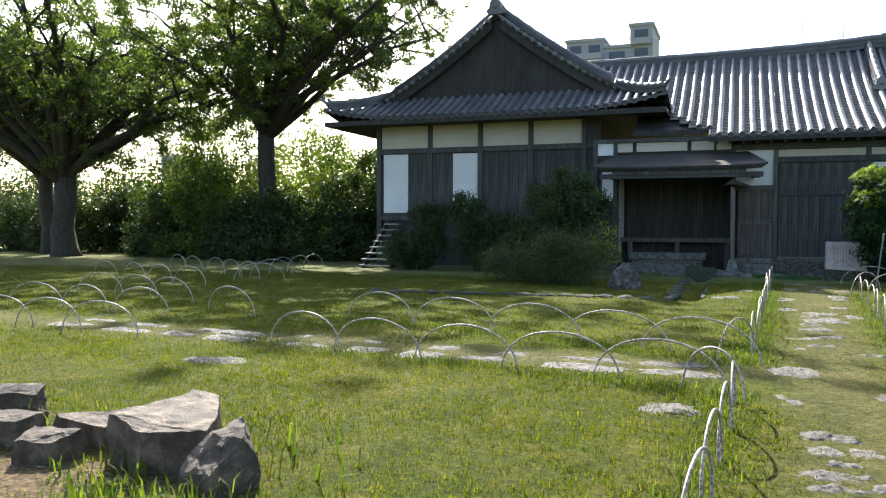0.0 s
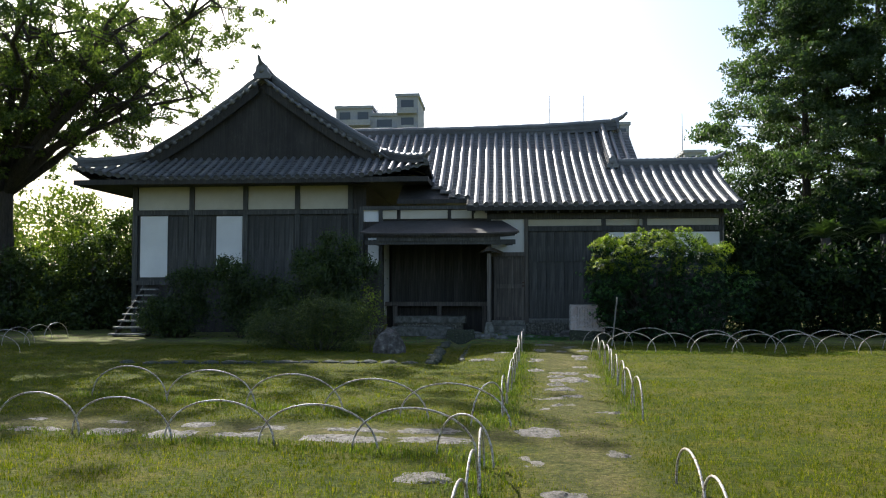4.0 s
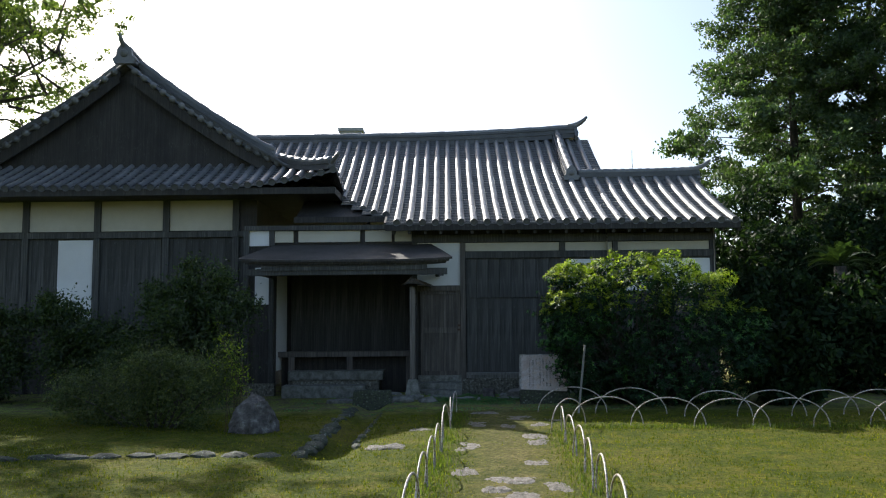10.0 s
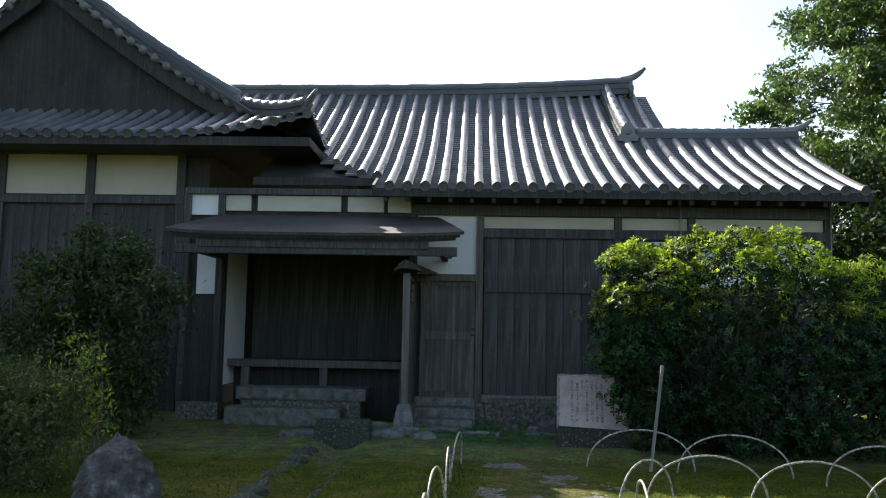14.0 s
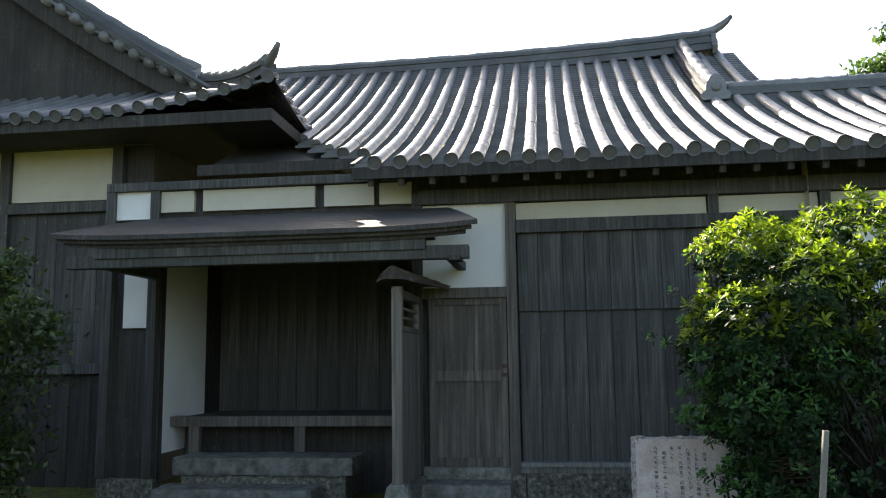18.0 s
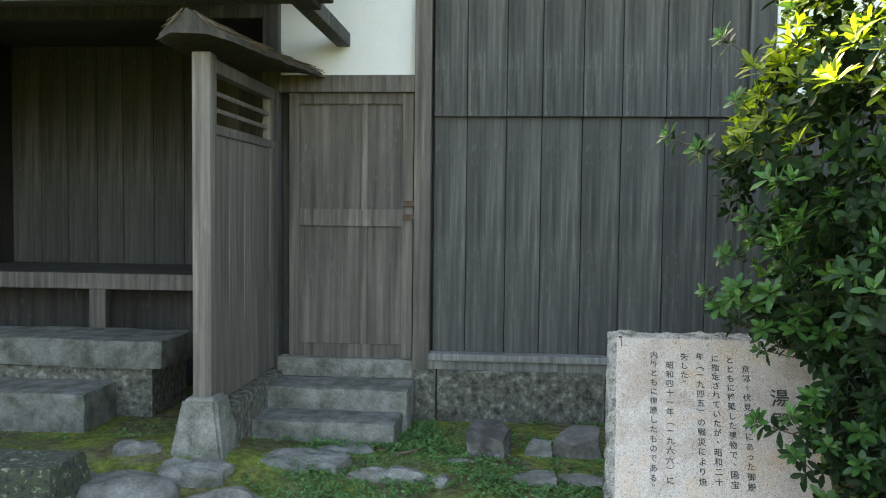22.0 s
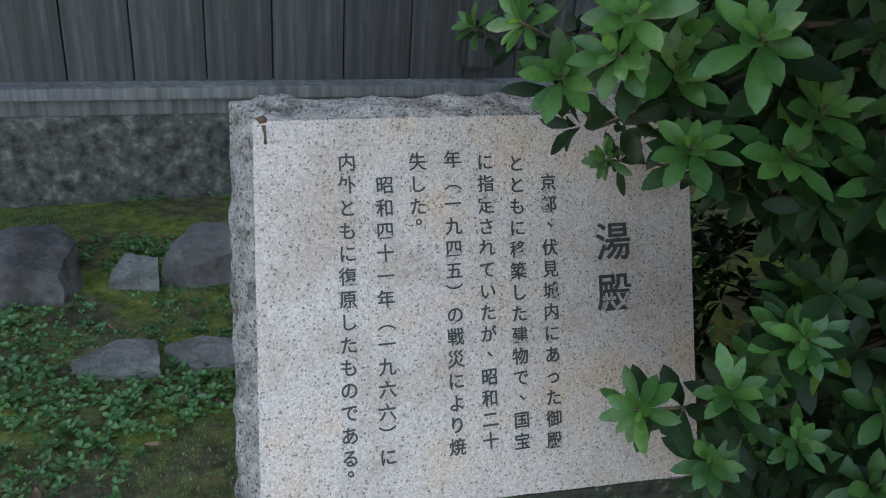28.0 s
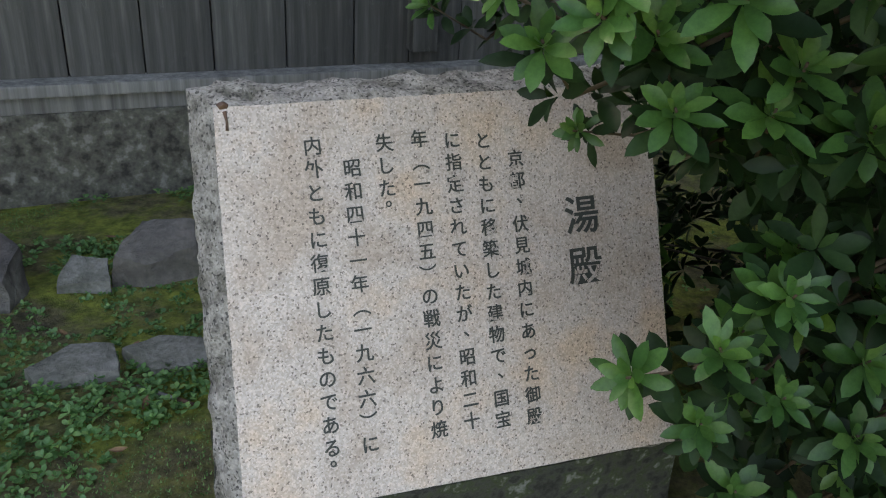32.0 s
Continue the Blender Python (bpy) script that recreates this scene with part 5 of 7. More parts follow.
# sunlit young shoots beside the clipped shrub
shoots = tagged(empty("young_shoots", -2.85, 18.8, 0), "yellow-green sunlit young shoots beside the clipped shrub", "shrub")
_r, _nr, _pts, _st = random.Random(31), np.random.default_rng(31), [], []
for k in range(9):
    b, e = Vector((_r.uniform(0.0, 0.45), _r.uniform(-0.15, 0.15), 0.0)), Vector((_r.uniform(-0.42, 0.25), _r.uniform(-0.2, 0.15), _r.uniform(1.2, 1.85)))
    m = b.lerp(e, 0.55) + Vector((0.1, 0, 0.05))
    _st.append(([b, m, e], [0.006, 0.004, 0.002]))
    for j in range(60):
        t = _r.uniform(0.35, 1.0)
        q = b.lerp(m, t / 0.55) if t < 0.55 else m.lerp(e, (t - 0.55) / 0.45)
        _pts.append(q + Vector((_r.gauss(0, 0.05), _r.gauss(0, 0.05), _r.gauss(0, 0.03))))
tagged(tubes("stem_growth", _st, M_TWIG, shoots, 5), kind="stuff")
# sunshine on these shoots comes from the brightened tip colour
leaves_at("foliage", _nr, np.array([tuple(q) for q in _pts]), 0.06, 0.022, M_LEAF_TIP, shoots)
# dark shrubbery right of the hall
for k, (x, y, h, r) in enumerate(((8.5, 25.0, 3.2, 1.1), (10.2, 24.4, 2.8, 1.3), (12.2, 24.0, 3.0, 1.5), (14.3, 23.6, 3.2, 1.6), (16.6, 23.6, 3.5, 1.8), (9.3, 27.6, 4.6, 1.5), (11.6, 27.4, 5.0, 1.7), (14.0, 27.0, 5.4, 1.9), (17, 28.5, 5.5, 2.0), (19.5, 25.0, 5.0, 2.2), (8.8, 31.0, 5.4, 1.5), (9.4, 29.4, 6.4, 1.7), (22, 22.0, 5.0, 2.4), (10.4, 31, 4.0, 1.6), (7.4, 22.2, 1.6, 0.8), (24, 26, 7, 2.8), (13.8, 31, 6.0, 2.0))):
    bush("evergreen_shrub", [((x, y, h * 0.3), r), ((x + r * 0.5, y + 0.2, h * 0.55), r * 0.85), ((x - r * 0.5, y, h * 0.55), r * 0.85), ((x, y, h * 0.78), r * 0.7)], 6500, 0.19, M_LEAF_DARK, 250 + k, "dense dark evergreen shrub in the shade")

# sago palm
def sago(x, y, z, seed):
    rng = random.Random(seed)
    nrng = np.random.default_rng(seed)
    palm = tagged(empty("sago_palm", x, y, 0), "sago palm with stiff arching fronds", "palm")
    tubes("trunk", [([(0, 0, -0.05), (0.03, 0, z * 0.5), (0, 0, z)], [0.2, 0.17, 0.15])], M_BARK, palm, 10)
    for k in range(26):
        a, e = k * 2.4, rng.uniform(0.25, 1.2)
        ln = rng.uniform(1.0, 1.35)
        d = Vector((math.cos(a) * math.cos(e), math.sin(a) * math.cos(e), math.sin(e)))
        pts = [Vector((0, 0, z)) + d * ln * t + Vector((0, 0, -0.55 * ln * t * t)) for t in np.linspace(0, 1, 9)]
        V, F = tube_data(pts, [0.012 - 0.001 * i for i in range(9)], 4)
        side = d.cross(Vector((0, 0, 1))).normalized()
        for i in range(44):
            t = 0.12 + 0.88 * i / 43
            q = t * 8
            p = pts[min(7, int(q))].lerp(pts[min(7, int(q)) + 1], q - min(7, int(q)))
            L = 0.2 * math.sin(math.pi * min(1, t * 0.9 + 0.1)) + 0.05
            for sg in (-1, 1):
                o = len(V)
                tip = p + (side * sg + d * 0.5).normalized() * L + Vector((0, 0, 0.05 * L))
                V += [p - d * 0.009, p + d * 0.009, tip]
                F.append((o, o + 1, o + 2))
        mesh_ob("frond", V, F, M_LEAF_SAGO, palm)
    return palm


sago(10.2, 25.6, 3.0, 5)
sago(11.8, 25.2, 3.1, 6)
sago(12.6, 24.8, 2.8, 7)

# ---- azalea beside the sign ----
azalea = tagged(empty("azalea_bush", 4.4, 22.4, 0), "broad azalea bush with bright new leaf rosettes", "shrub")
O_AZ = Vector((4.4, 22.4, 0))
BLOBS = [((4.4, 22.5, 1.9), 1.1), ((3.5, 22.45, 2.0), 0.82), ((5.5, 22.4, 1.7), 1.0), ((3.85, 22.4, 1.0), 0.85), ((4.8, 22.2, 0.9), 1.0), ((5.9, 22.3, 0.85), 0.95), ((6.45, 22.4, 1.2), 0.6), ((3.5, 22.3, 0.45), 0.5),
         ((3.25, 22.25, 1.55), 0.55), ((4.0, 22.3, 2.55), 0.45), ((5.2, 22.3, 2.5), 0.5), ((3.1, 22.35, 2.3), 0.42), ((2.85, 22.25, 1.8), 0.38), ((3.3, 22.1, 0.9), 0.42), ((3.15, 22.15, 1.3), 0.4), ((2.9, 22.3, 1.45), 0.3), ((3.65, 22.8, 0.75), 0.45), ((3.6, 22.85, 1.2), 0.4),
         ((3.5, 21.95, 2.15), 0.45), ((4.4, 21.75, 2.25), 0.55), ((5.3, 21.8, 2.05), 0.5), ((3.0, 22.0, 2.0), 0.32)]
nrng = np.random.default_rng(77)
rng = random.Random(4)


def clear_of_sign(p):
    """Keeps the inscription free: nothing grows over it but the sprigs set by hand."""
    low = (p[:, 2] < 1.08) & (p[:, 0] < 3.24 - 0.86 * (22.62 - p[:, 1])) & (p[:, 1] < 22.95)
    walk_way = (p[:, 0] < 2.75) & (p[:, 1] < 21.9) & (p[:, 2] < 2.0)
    near_eye = (np.hypot(p[:, 0] - 2.0, p[:, 1] - 21.4) < 0.68) & (p[:, 2] < 2.2)
    return ~(low | walk_way | near_eye)


# shoots push out of the main masses and break the outline
CLUMPS = []
for k in range(260):
    c0, r0 = BLOBS[rng.choices(range(len(BLOBS)), [b[1] ** 2 for b in BLOBS])[0]]
    d0 = Vector((rng.gauss(0, 1), rng.gauss(0, 1), rng.gauss(0.25, 1))).normalized()
    q = Vector(c0) + d0 * r0 * rng.uniform(0.9, 1.1)
    if q.z < 0.2 or q.z > 3.05 or any((q - Vector(c)).length < 0.75 * r for c, r in BLOBS if c != c0):
        continue
    CLUMPS.append((tuple(q), rng.uniform(0.13, 0.27)))


def shell(blobs, n, inner, outer, hidden=0.85):
    """Points on the outer sides of overlapping masses, with their outward directions."""
    bc, br = np.array([b[0] for b in blobs]), np.array([b[1] for b in blobs])
    mc, mr = np.array([b[0] for b in BLOBS]), np.array([b[1] for b in BLOBS])
    pick = nrng.choice(len(blobs), n, p=br ** 2 / (br ** 2).sum())
    d = nrng.normal(size=(n, 3))
    d /= np.linalg.norm(d, axis=1)[:, None]
    q = bc[pick] + d * (br[pick] * nrng.uniform(inner, outer, n))[:, None]
    deep = (np.linalg.norm(q[:, None, :] - mc[None], axis=2) / mr[None]).min(axis=1)
    keep = (q[:, 2] > 0.06) & clear_of_sign(q) & (deep > hidden)
    return q[keep], d[keep]


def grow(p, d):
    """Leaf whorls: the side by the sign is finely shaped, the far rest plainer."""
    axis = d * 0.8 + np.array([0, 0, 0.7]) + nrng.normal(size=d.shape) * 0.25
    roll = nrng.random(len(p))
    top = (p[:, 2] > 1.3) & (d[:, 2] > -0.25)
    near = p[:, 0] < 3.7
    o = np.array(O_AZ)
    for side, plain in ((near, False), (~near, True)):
        # topmost new whorls get the painted-in sunlit colour, lower ones mostly the dark
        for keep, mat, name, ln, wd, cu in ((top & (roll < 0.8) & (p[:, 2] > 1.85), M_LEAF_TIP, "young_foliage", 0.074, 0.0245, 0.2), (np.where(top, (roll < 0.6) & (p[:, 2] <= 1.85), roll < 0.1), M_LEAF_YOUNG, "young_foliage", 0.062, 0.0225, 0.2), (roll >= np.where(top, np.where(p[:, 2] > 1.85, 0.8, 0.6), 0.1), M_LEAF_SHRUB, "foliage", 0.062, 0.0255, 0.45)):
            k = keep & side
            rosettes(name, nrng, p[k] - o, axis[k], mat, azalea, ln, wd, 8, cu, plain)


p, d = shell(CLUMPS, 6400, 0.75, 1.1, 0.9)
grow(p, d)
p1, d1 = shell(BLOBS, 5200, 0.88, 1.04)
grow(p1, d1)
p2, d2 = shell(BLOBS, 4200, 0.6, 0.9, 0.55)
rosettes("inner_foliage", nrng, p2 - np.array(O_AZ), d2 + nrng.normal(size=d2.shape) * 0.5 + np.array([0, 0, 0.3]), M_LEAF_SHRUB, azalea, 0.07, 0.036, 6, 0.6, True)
stems = []
for k in range(240):
    q = Vector(p[rng.randrange(len(p))])
    root = Vector((4.5 + (q.x - 4.4) * 0.3, 22.6 + (q.y - 22.5) * 0.25, 0.0))
    mid = root.lerp(q, 0.6) + Vector((rng.uniform(-0.1, 0.1), rng.uniform(-0.1, 0.1), 0.12))
    if q.x < 3.3 or mid.x < 3.5:
        continue
    stems.append(([root - O_AZ, mid - O_AZ, q - O_AZ], [0.012, 0.007, 0.0025]))
tubes("stem_growth", stems, M_BARK, azalea, 5)
for ob in azalea.children:
    tagged(ob, kind="stuff")
# sprigs that reach out beside and over the sign
for c0, a0, big in (((2.593, 22.155, 0.811), (-0.8, -0.4, 0.35), 1.0), ((2.80, 22.10, 0.934), (-0.3, -0.7, 0.6), 1.0), ((2.717, 22.556, 1.023), (-0.8, -0.4, 0.2), 0.75), ((2.69, 23.2, 1.13), (-0.7, 0.0, 0.5), 1.1), ((2.78, 23.1, 1.2), (-0.5, -0.3, 0.5), 1.0), ((2.50, 22.2, 1.285), (-0.7, -0.4, 0.4), 1.0), ((2.723, 22.132, 0.847), (-0.4, -0.3, 0.8), 1.0),
                    ((2.87, 22.17, 0.514), (-0.3, -0.5, 0.7), 1.1), ((2.98, 22.12, 0.46), (0.1, -0.6, 0.7), 1.1), ((2.863, 22.127, 1.153), (-0.1, -0.8, 0.4), 1.1), ((2.80, 22.35, 1.08), (-0.5, -0.6, 0.3), 0.9), ((2.62, 22.25, 1.29), (-0.3, -0.7, 0.4), 1.1), ((2.42, 22.3, 1.30), (-0.8, -0.2, 0.4), 0.8), ((2.98, 22.03, 0.93), (0.0, -0.8, 0.5), 1.0),
                    ((2.85, 22.2, 0.74), (-0.3, -0.5, 0.6), 0.9), ((3.0, 22.15, 0.68), (0, -0.7, 0.6), 1.0), ((2.95, 22.3, 0.9), (-0.3, -0.6, 0.6), 0.9), ((3.1, 22.2, 0.85), (0, -0.6, 0.7), 1.0), ((2.74, 22.28, 1.22), (-0.4, -0.7, 0.3), 1.1), ((3.0, 22.2, 1.2), (0, -0.8, 0.4), 1.1), ((2.97, 22.35, 1.02), (-0.1, -0.7, 0.5), 1.0), ((2.9, 22.25, 0.62), (-0.2, -0.5, 0.8), 0.8), ((3.12, 22.1, 0.55), (0, -0.6, 0.7), 1.1),
                    ((2.25, 22.25, 1.92), (-0.8, -0.2, 0.5), 1.0), ((2.36, 22.2, 1.86), (-0.7, -0.4, 0.4), 1.0), ((2.45, 22.25, 2.3), (-0.7, -0.2, 0.6), 1.0), ((2.5, 22.2, 2.05), (-0.6, -0.4, 0.5), 1.0), ((2.55, 22.2, 1.6), (-0.7, -0.4, 0.3), 1.0), ((2.6, 22.3, 2.62), (-0.5, -0.1, 0.8), 1.0), ((2.7, 22.2, 2.4), (-0.5, -0.4, 0.6), 1.0), ((2.48, 22.25, 1.45), (-0.8, -0.3, 0.2), 1.0),
                    ((2.81, 22.14, 0.91), (-0.2, -0.6, 0.6), 1.10), ((2.81, 22.18, 0.83), (-0.2, -0.6, 0.6), 1.00), ((2.96, 22.08, 0.81), (-0.2, -0.6, 0.6), 1.15), ((2.96, 22.06, 0.69), (-0.2, -0.6, 0.6), 1.10), ((2.83, 22.08, 1.17), (-0.2, -0.6, 0.6), 1.20), ((2.75, 22.16, 0.69), (-0.4, -0.6, 0.6), 1.00), ((2.86, 22.12, 0.74), (-0.2, -0.6, 0.6), 0.90), ((2.52, 22.20, 1.33), (-0.4, -0.6, 0.6), 1.10), ((2.63, 22.12, 1.32), (-0.4, -0.6, 0.6), 1.20), ((2.48, 22.28, 1.24), (-0.4, -0.6, 0.6), 1.00), ((2.63, 22.20, 1.17), (-0.4, -0.6, 0.6), 1.00), ((2.73, 22.14, 1.18), (-0.2, -0.6, 0.6), 1.10), ((2.99, 22.06, 0.91), (-0.2, -0.6, 0.6), 1.00), ((2.90, 22.20, 0.95), (-0.2, -0.6, 0.6), 0.90), ((2.60, 22.22, 1.26), (-0.4, -0.6, 0.6), 1.10), ((2.74, 22.12, 1.24), (-0.2, -0.6, 0.6), 1.00)):
    c0, a0 = Vector(c0), Vector(a0).normalized()
    sprig = tubes("sprig", [([c0 - O_AZ, c0 - a0 * 0.14 + Vector((0.05, 0, -0.01)) - O_AZ, c0 + Vector((0.3, 0.08, -0.03)) - O_AZ, c0 + Vector((0.62, 0.14, -0.02)) - O_AZ], [0.002, 0.0032, 0.0045, 0.006])], M_TWIG, azalea, 6)
    tagged(sprig, "leafy azalea sprig reaching out")
    at = np.array([tuple(c0 - a0 * 0.012 - O_AZ)])
    rosettes("shoot", nrng, at, np.array([tuple(a0)]), M_LEAF_YOUNG, sprig, 0.055 * big, 0.0215 * big, 14, 0.2)
    low = [(c0 - a0 * 0.05 - O_AZ, a0 + Vector((0.1, 0, 0.1)))]
    for j in range(3):
        side = Vector((rng.uniform(-1, 1), rng.uniform(-1, 1), rng.uniform(-1, 1)))
        low.append((c0 - a0 * (0.09 + 0.05 * j) + Vector((0.05 + 0.05 * j, 0.01, -0.015)) + side * 0.03 - O_AZ, a0 + side * 0.7))
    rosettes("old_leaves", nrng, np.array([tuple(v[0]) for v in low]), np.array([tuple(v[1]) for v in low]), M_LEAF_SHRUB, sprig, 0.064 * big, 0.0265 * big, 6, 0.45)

# ---- hoop edging ----
HOOPS = {}


def hoop(x, y, rz, span=1.2, height=0.42, tilt=0.0):
    key = (round(span, 1), round(height, 2))
    pts = []
    for k in range(23):
        a = math.pi * k / 22
        c, s = math.cos(a), math.sin(a)
        pts.append((-c * span / 2, 0, height * s ** 0.8 - 0.05 * (1 - s)))
    if key not in HOOPS:
        HOOPS[key] = tubes("garden_hoop", [(pts, 0.0102)], M_PIPE, None, 8)
        ob = HOOPS[key]
    else:
        ob = new("garden_hoop", HOOPS[key].data)
    ob.matrix_world = pose(x, y, ground_z(x, y), tilt, 0, rz)
    return tagged(ob, "white painted bent pipe hoop edging the lawn", "garden edging", "hoop edging of the lawn")


rng = random.Random(8)
# row before the cross path, then round the corner towards the viewer
for x, y, rz in ((-4.95, 8.65, -18), (-3.85, 8.36, -13), (-2.72, 8.12, -11), (-1.66, 7.93, -9), (-0.69, 7.72, -12), (-0.19, 7.38, -42)):
    hoop(x, y, rz, 1.25 if x < -0.5 else 0.72, 0.42, rng.uniform(-4, 4))
for k in range(4):
    hoop(-0.01 - 0.055 * k, 6.62 - 0.88 * k, 85 + rng.uniform(-4, 4), 0.98, 0.42, rng.uniform(-3, 3))
# row behind the cross path
for x, y, rz in ((-5.1, 11.2, -22), (-3.75, 10.72, -18), (-2.5, 10.28, -18), (-1.38, 9.82, -20), (-0.4, 9.42, -24), (0.0, 9.55, 62)):
    hoop(x, y, rz, 1.45 if x < -0.2 else 0.8, 0.45, rng.uniform(-4, 4))
# both sides of the path to the house
for k in range(10):
    y = 10.35 + 1.12 * k
    hoop(0.19 + 0.052 * (y - 10), y, 87 + rng.uniform(-3, 3), 1.15, 0.44, rng.uniform(-4, 4))
for k in range(8):
    y = 10.3 + 1.07 * k
    hoop(1.84 + 0.062 * (y - 10.3), y, 87 + rng.uniform(-3, 3), 1.12, 0.44, rng.uniform(-4, 4))
for y, span in ((6.1, 1.12), (5.26, 0.9), (4.42, 0.95)):
    hoop(1.33 + 0.031 * y, y, 88, span, 0.37, rng.uniform(-3, 3))
hoop(2.52, 18.75, 40, 0.8, 0.46)
# rows along the right lawn
for k in range(9):
    hoop(3.2 + 0.93 * k, 19.2 - 0.25 * min(k, 2) + 0.02 * k, rng.uniform(-5, 3), 1.18, 0.44, rng.uniform(-4, 4))
    if k < 7:
        hoop(5.3 + 0.92 * k, 20.1, rng.uniform(-5, 3), 1.18, 0.44, rng.uniform(-4, 4))
for x, y, rz in ((2.9, 20.9, -5), (3.9, 20.6, -12)):
    hoop(x, y, rz, 1.25, 0.46)
# far left beds
for x, y, rz in ((-8.05, 8.6, 0), (-9.1, 8.75, -4), (-10.15, 8.85, 3), (-9.2, 10.75, -8), (-7.9, 11.4, -20), (-10.5, 10.9, -12), (-11.7, 11.0, 0), (-10.3, 12.9, -14), (-11.5, 13.3, -10), (-12.7, 13.6, -4),
                 (-13.6, 16.6, -24), (-12.4, 16.2, -18), (-14.9, 17.2, -25), (-12.3, 18.6, -32), (-13.3, 19.2, -30), (-12.3, 19.7, 60), (-12.6, 20.8, 85), (-12.7, 21.9, 88), (-12.8, 23.0, 90), (-11.6, 18.0, 40),
                 (-14.4, 20.0, -30), (-15.6, 20.6, -28), (-16.8, 21.4, -30), (-16.2, 17.6, -20)):
    hoop(x, y, rz, 1.3, 0.45, rng.uniform(-4, 4))

# ---- stone sign ----
LEAN = math.atan(0.46)
sign = tagged(empty("stone_sign", 2.6, 22.62, 0.0), "pale speckled granite sign slab with engraved black writing", "sign")
FACE = Matrix.Translation((0, -0.08, 0.345)) @ Matrix.Rotation(-LEAN, 4, "X")
SW0, SW1, SH = -0.475, 0.455, 0.737
bm = bmesh.new()
n1, n2 = 48, 36
grid = [[None] * (n1 + 1) for _ in range(n2 + 1)]
deep = 0.15
front, back = {}, {}
for j in range(n2 + 1):
    for i in range(n1 + 1):
        u, w = i / n1, j / n2
        left = SW0 + 0.035 * w + (0.003 * noise.noise(Vector((w * 30, 3, 0))) if i == 0 else 0)
        x = left + (SW1 + 0.02 * w - left) * u
        z = SH * w - 0.05 * u * (1 - w) + (0.003 * noise.noise(Vector((u * 40, 2, 1))) if j == n2 else 0)
        front[i, j] = bm.verts.new((x, 0, z))
face_faces = []
for j in range(n2):
    for i in range(n1):
        face_faces.append(bm.faces.new((front[i, j], front[i + 1, j], front[i + 1, j + 1], front[i, j + 1])))
bmesh.ops.transform(bm, matrix=FACE, verts=bm.verts[:])
part("inscribed_face", bm, M_SIGN, sign, "smooth pale granite face")
# split sides and back
bm = bmesh.new()
loop = []
for i in range(n1 + 1):
    loop.append((i / n1, 0.0))
for j in range(1, n2 + 1):
    loop.append((1.0, j / n2))
for i in range(n1 - 1, -1, -1):
    loop.append((i / n1, 1.0))
for j in range(n2 - 1, 0, -1):
    loop.append((0.0, j / n2))
rings = []
for d in range(9):
    ring = []
    for u, w in loop:
        left = SW0 + 0.035 * w + (0.003 * noise.noise(Vector((w * 30, 3, 0))) if u == 0 else 0)
        x = left + (SW1 + 0.02 * w - left) * u
        z = SH * w - 0.05 * u * (1 - w) + (0.003 * noise.noise(Vector((u * 40, 2, 1))) if w == 1 else 0)
        y = deep * d / 8
        k = 0 if d == 0 else 1
        out = Vector((x - 0.0, 0, z - SH / 2)).normalized()
        p = Vector((x, y, z)) + k * (out * 0.02 * math.sin(math.pi * min(1, d / 6))  + noise.noise_vector(Vector((x, y, z)) * 28) * 0.010 + noise.noise_vector(Vector((x, y, z)) * 75) * 0.007)
        if w == 1:
            p.z += 0.055 * min(1, d / 6) + 0.012 * noise.noise(Vector((u * 6, d * 0.3, 4))) * (d > 0)
        if u == 0:
            p.x -= 0.02 * min(1, d / 3)
        ring.append(bm.verts.new(p))
    rings.append(ring)
m = len(loop)
for d in range(8):
    for k in range(m):
        bm.faces.new((rings[d][k], rings[d + 1][k], rings[d + 1][(k + 1) % m], rings[d][(k + 1) % m]))
bm.faces.new(rings[8])
bmesh.ops.transform(bm, matrix=FACE, verts=bm.verts[:])
part("split_edge", bm, M_SIGN_ROUGH, sign, "rough split granite edge")
# foot stone
bm = bmesh.new()
box(bm, SW0 - 0.02, SW1 + 0.03, -0.09, 0.2, -0.1, 0.345, 0.012)
bmesh.ops.subdivide_edges(bm, edges=bm.edges[:], cuts=5, use_grid_fill=True)
wobble(bm, 0.012, 11.0, 2.0)
for v in bm.verts:
    if v.co.z > 0.25:
        v.co.z = min(v.co.z, 0.343 - 0.05 * max(0.0, min(1.0, (v.co.x - SW0) / (SW1 - SW0))) + 0.46 * max(0.0, v.co.y + 0.08))
part("foot_stone", bm, M_MOSSY, sign, "dark mossy foot stone with lichen")


def column(text, x, z, size, pitch):
    """Upright writing on the face: x across from the middle, z the first sign's middle, along the face."""
    cu = bpy.data.curves.new("writing", "FONT")
    cu.size, cu.extrude, cu.offset = size, 0.0008, size * 0.012
    cu.align_x, cu.align_y = "CENTER", "CENTER"
    tmp = new("writing", cu)
    for k, ch in enumerate(text):
        cu.body = {"（": "︵", "）": "︶"}.get(ch, ch)
        dg = bpy.context.evaluated_depsgraph_get()
        dg.update()
        me = bpy.data.meshes.new_from_object(tmp.evaluated_get(dg))
        ox, oz = (size * 0.35, size * (0.35 if ch == "、" else 0.65)) if ch in "、。" else (0, 0)
        me.materials.clear()
        me.materials.append(M_INK)
        ob = new("engraved_character", me)
        ob.parent = sign
        slant = 0.0433 - 0.046 * x
        ob.matrix_local = FACE @ Matrix.Translation((x + ox - slant * k * pitch, -0.0012, z + oz - k * pitch)) @ Matrix.Rotation(radians(90), 4, "X")
    bpy.data.objects.remove(tmp)


ALONG = math.sqrt(1 + 0.46 ** 2)


def along(z):
    return (z - 0.345) * ALONG


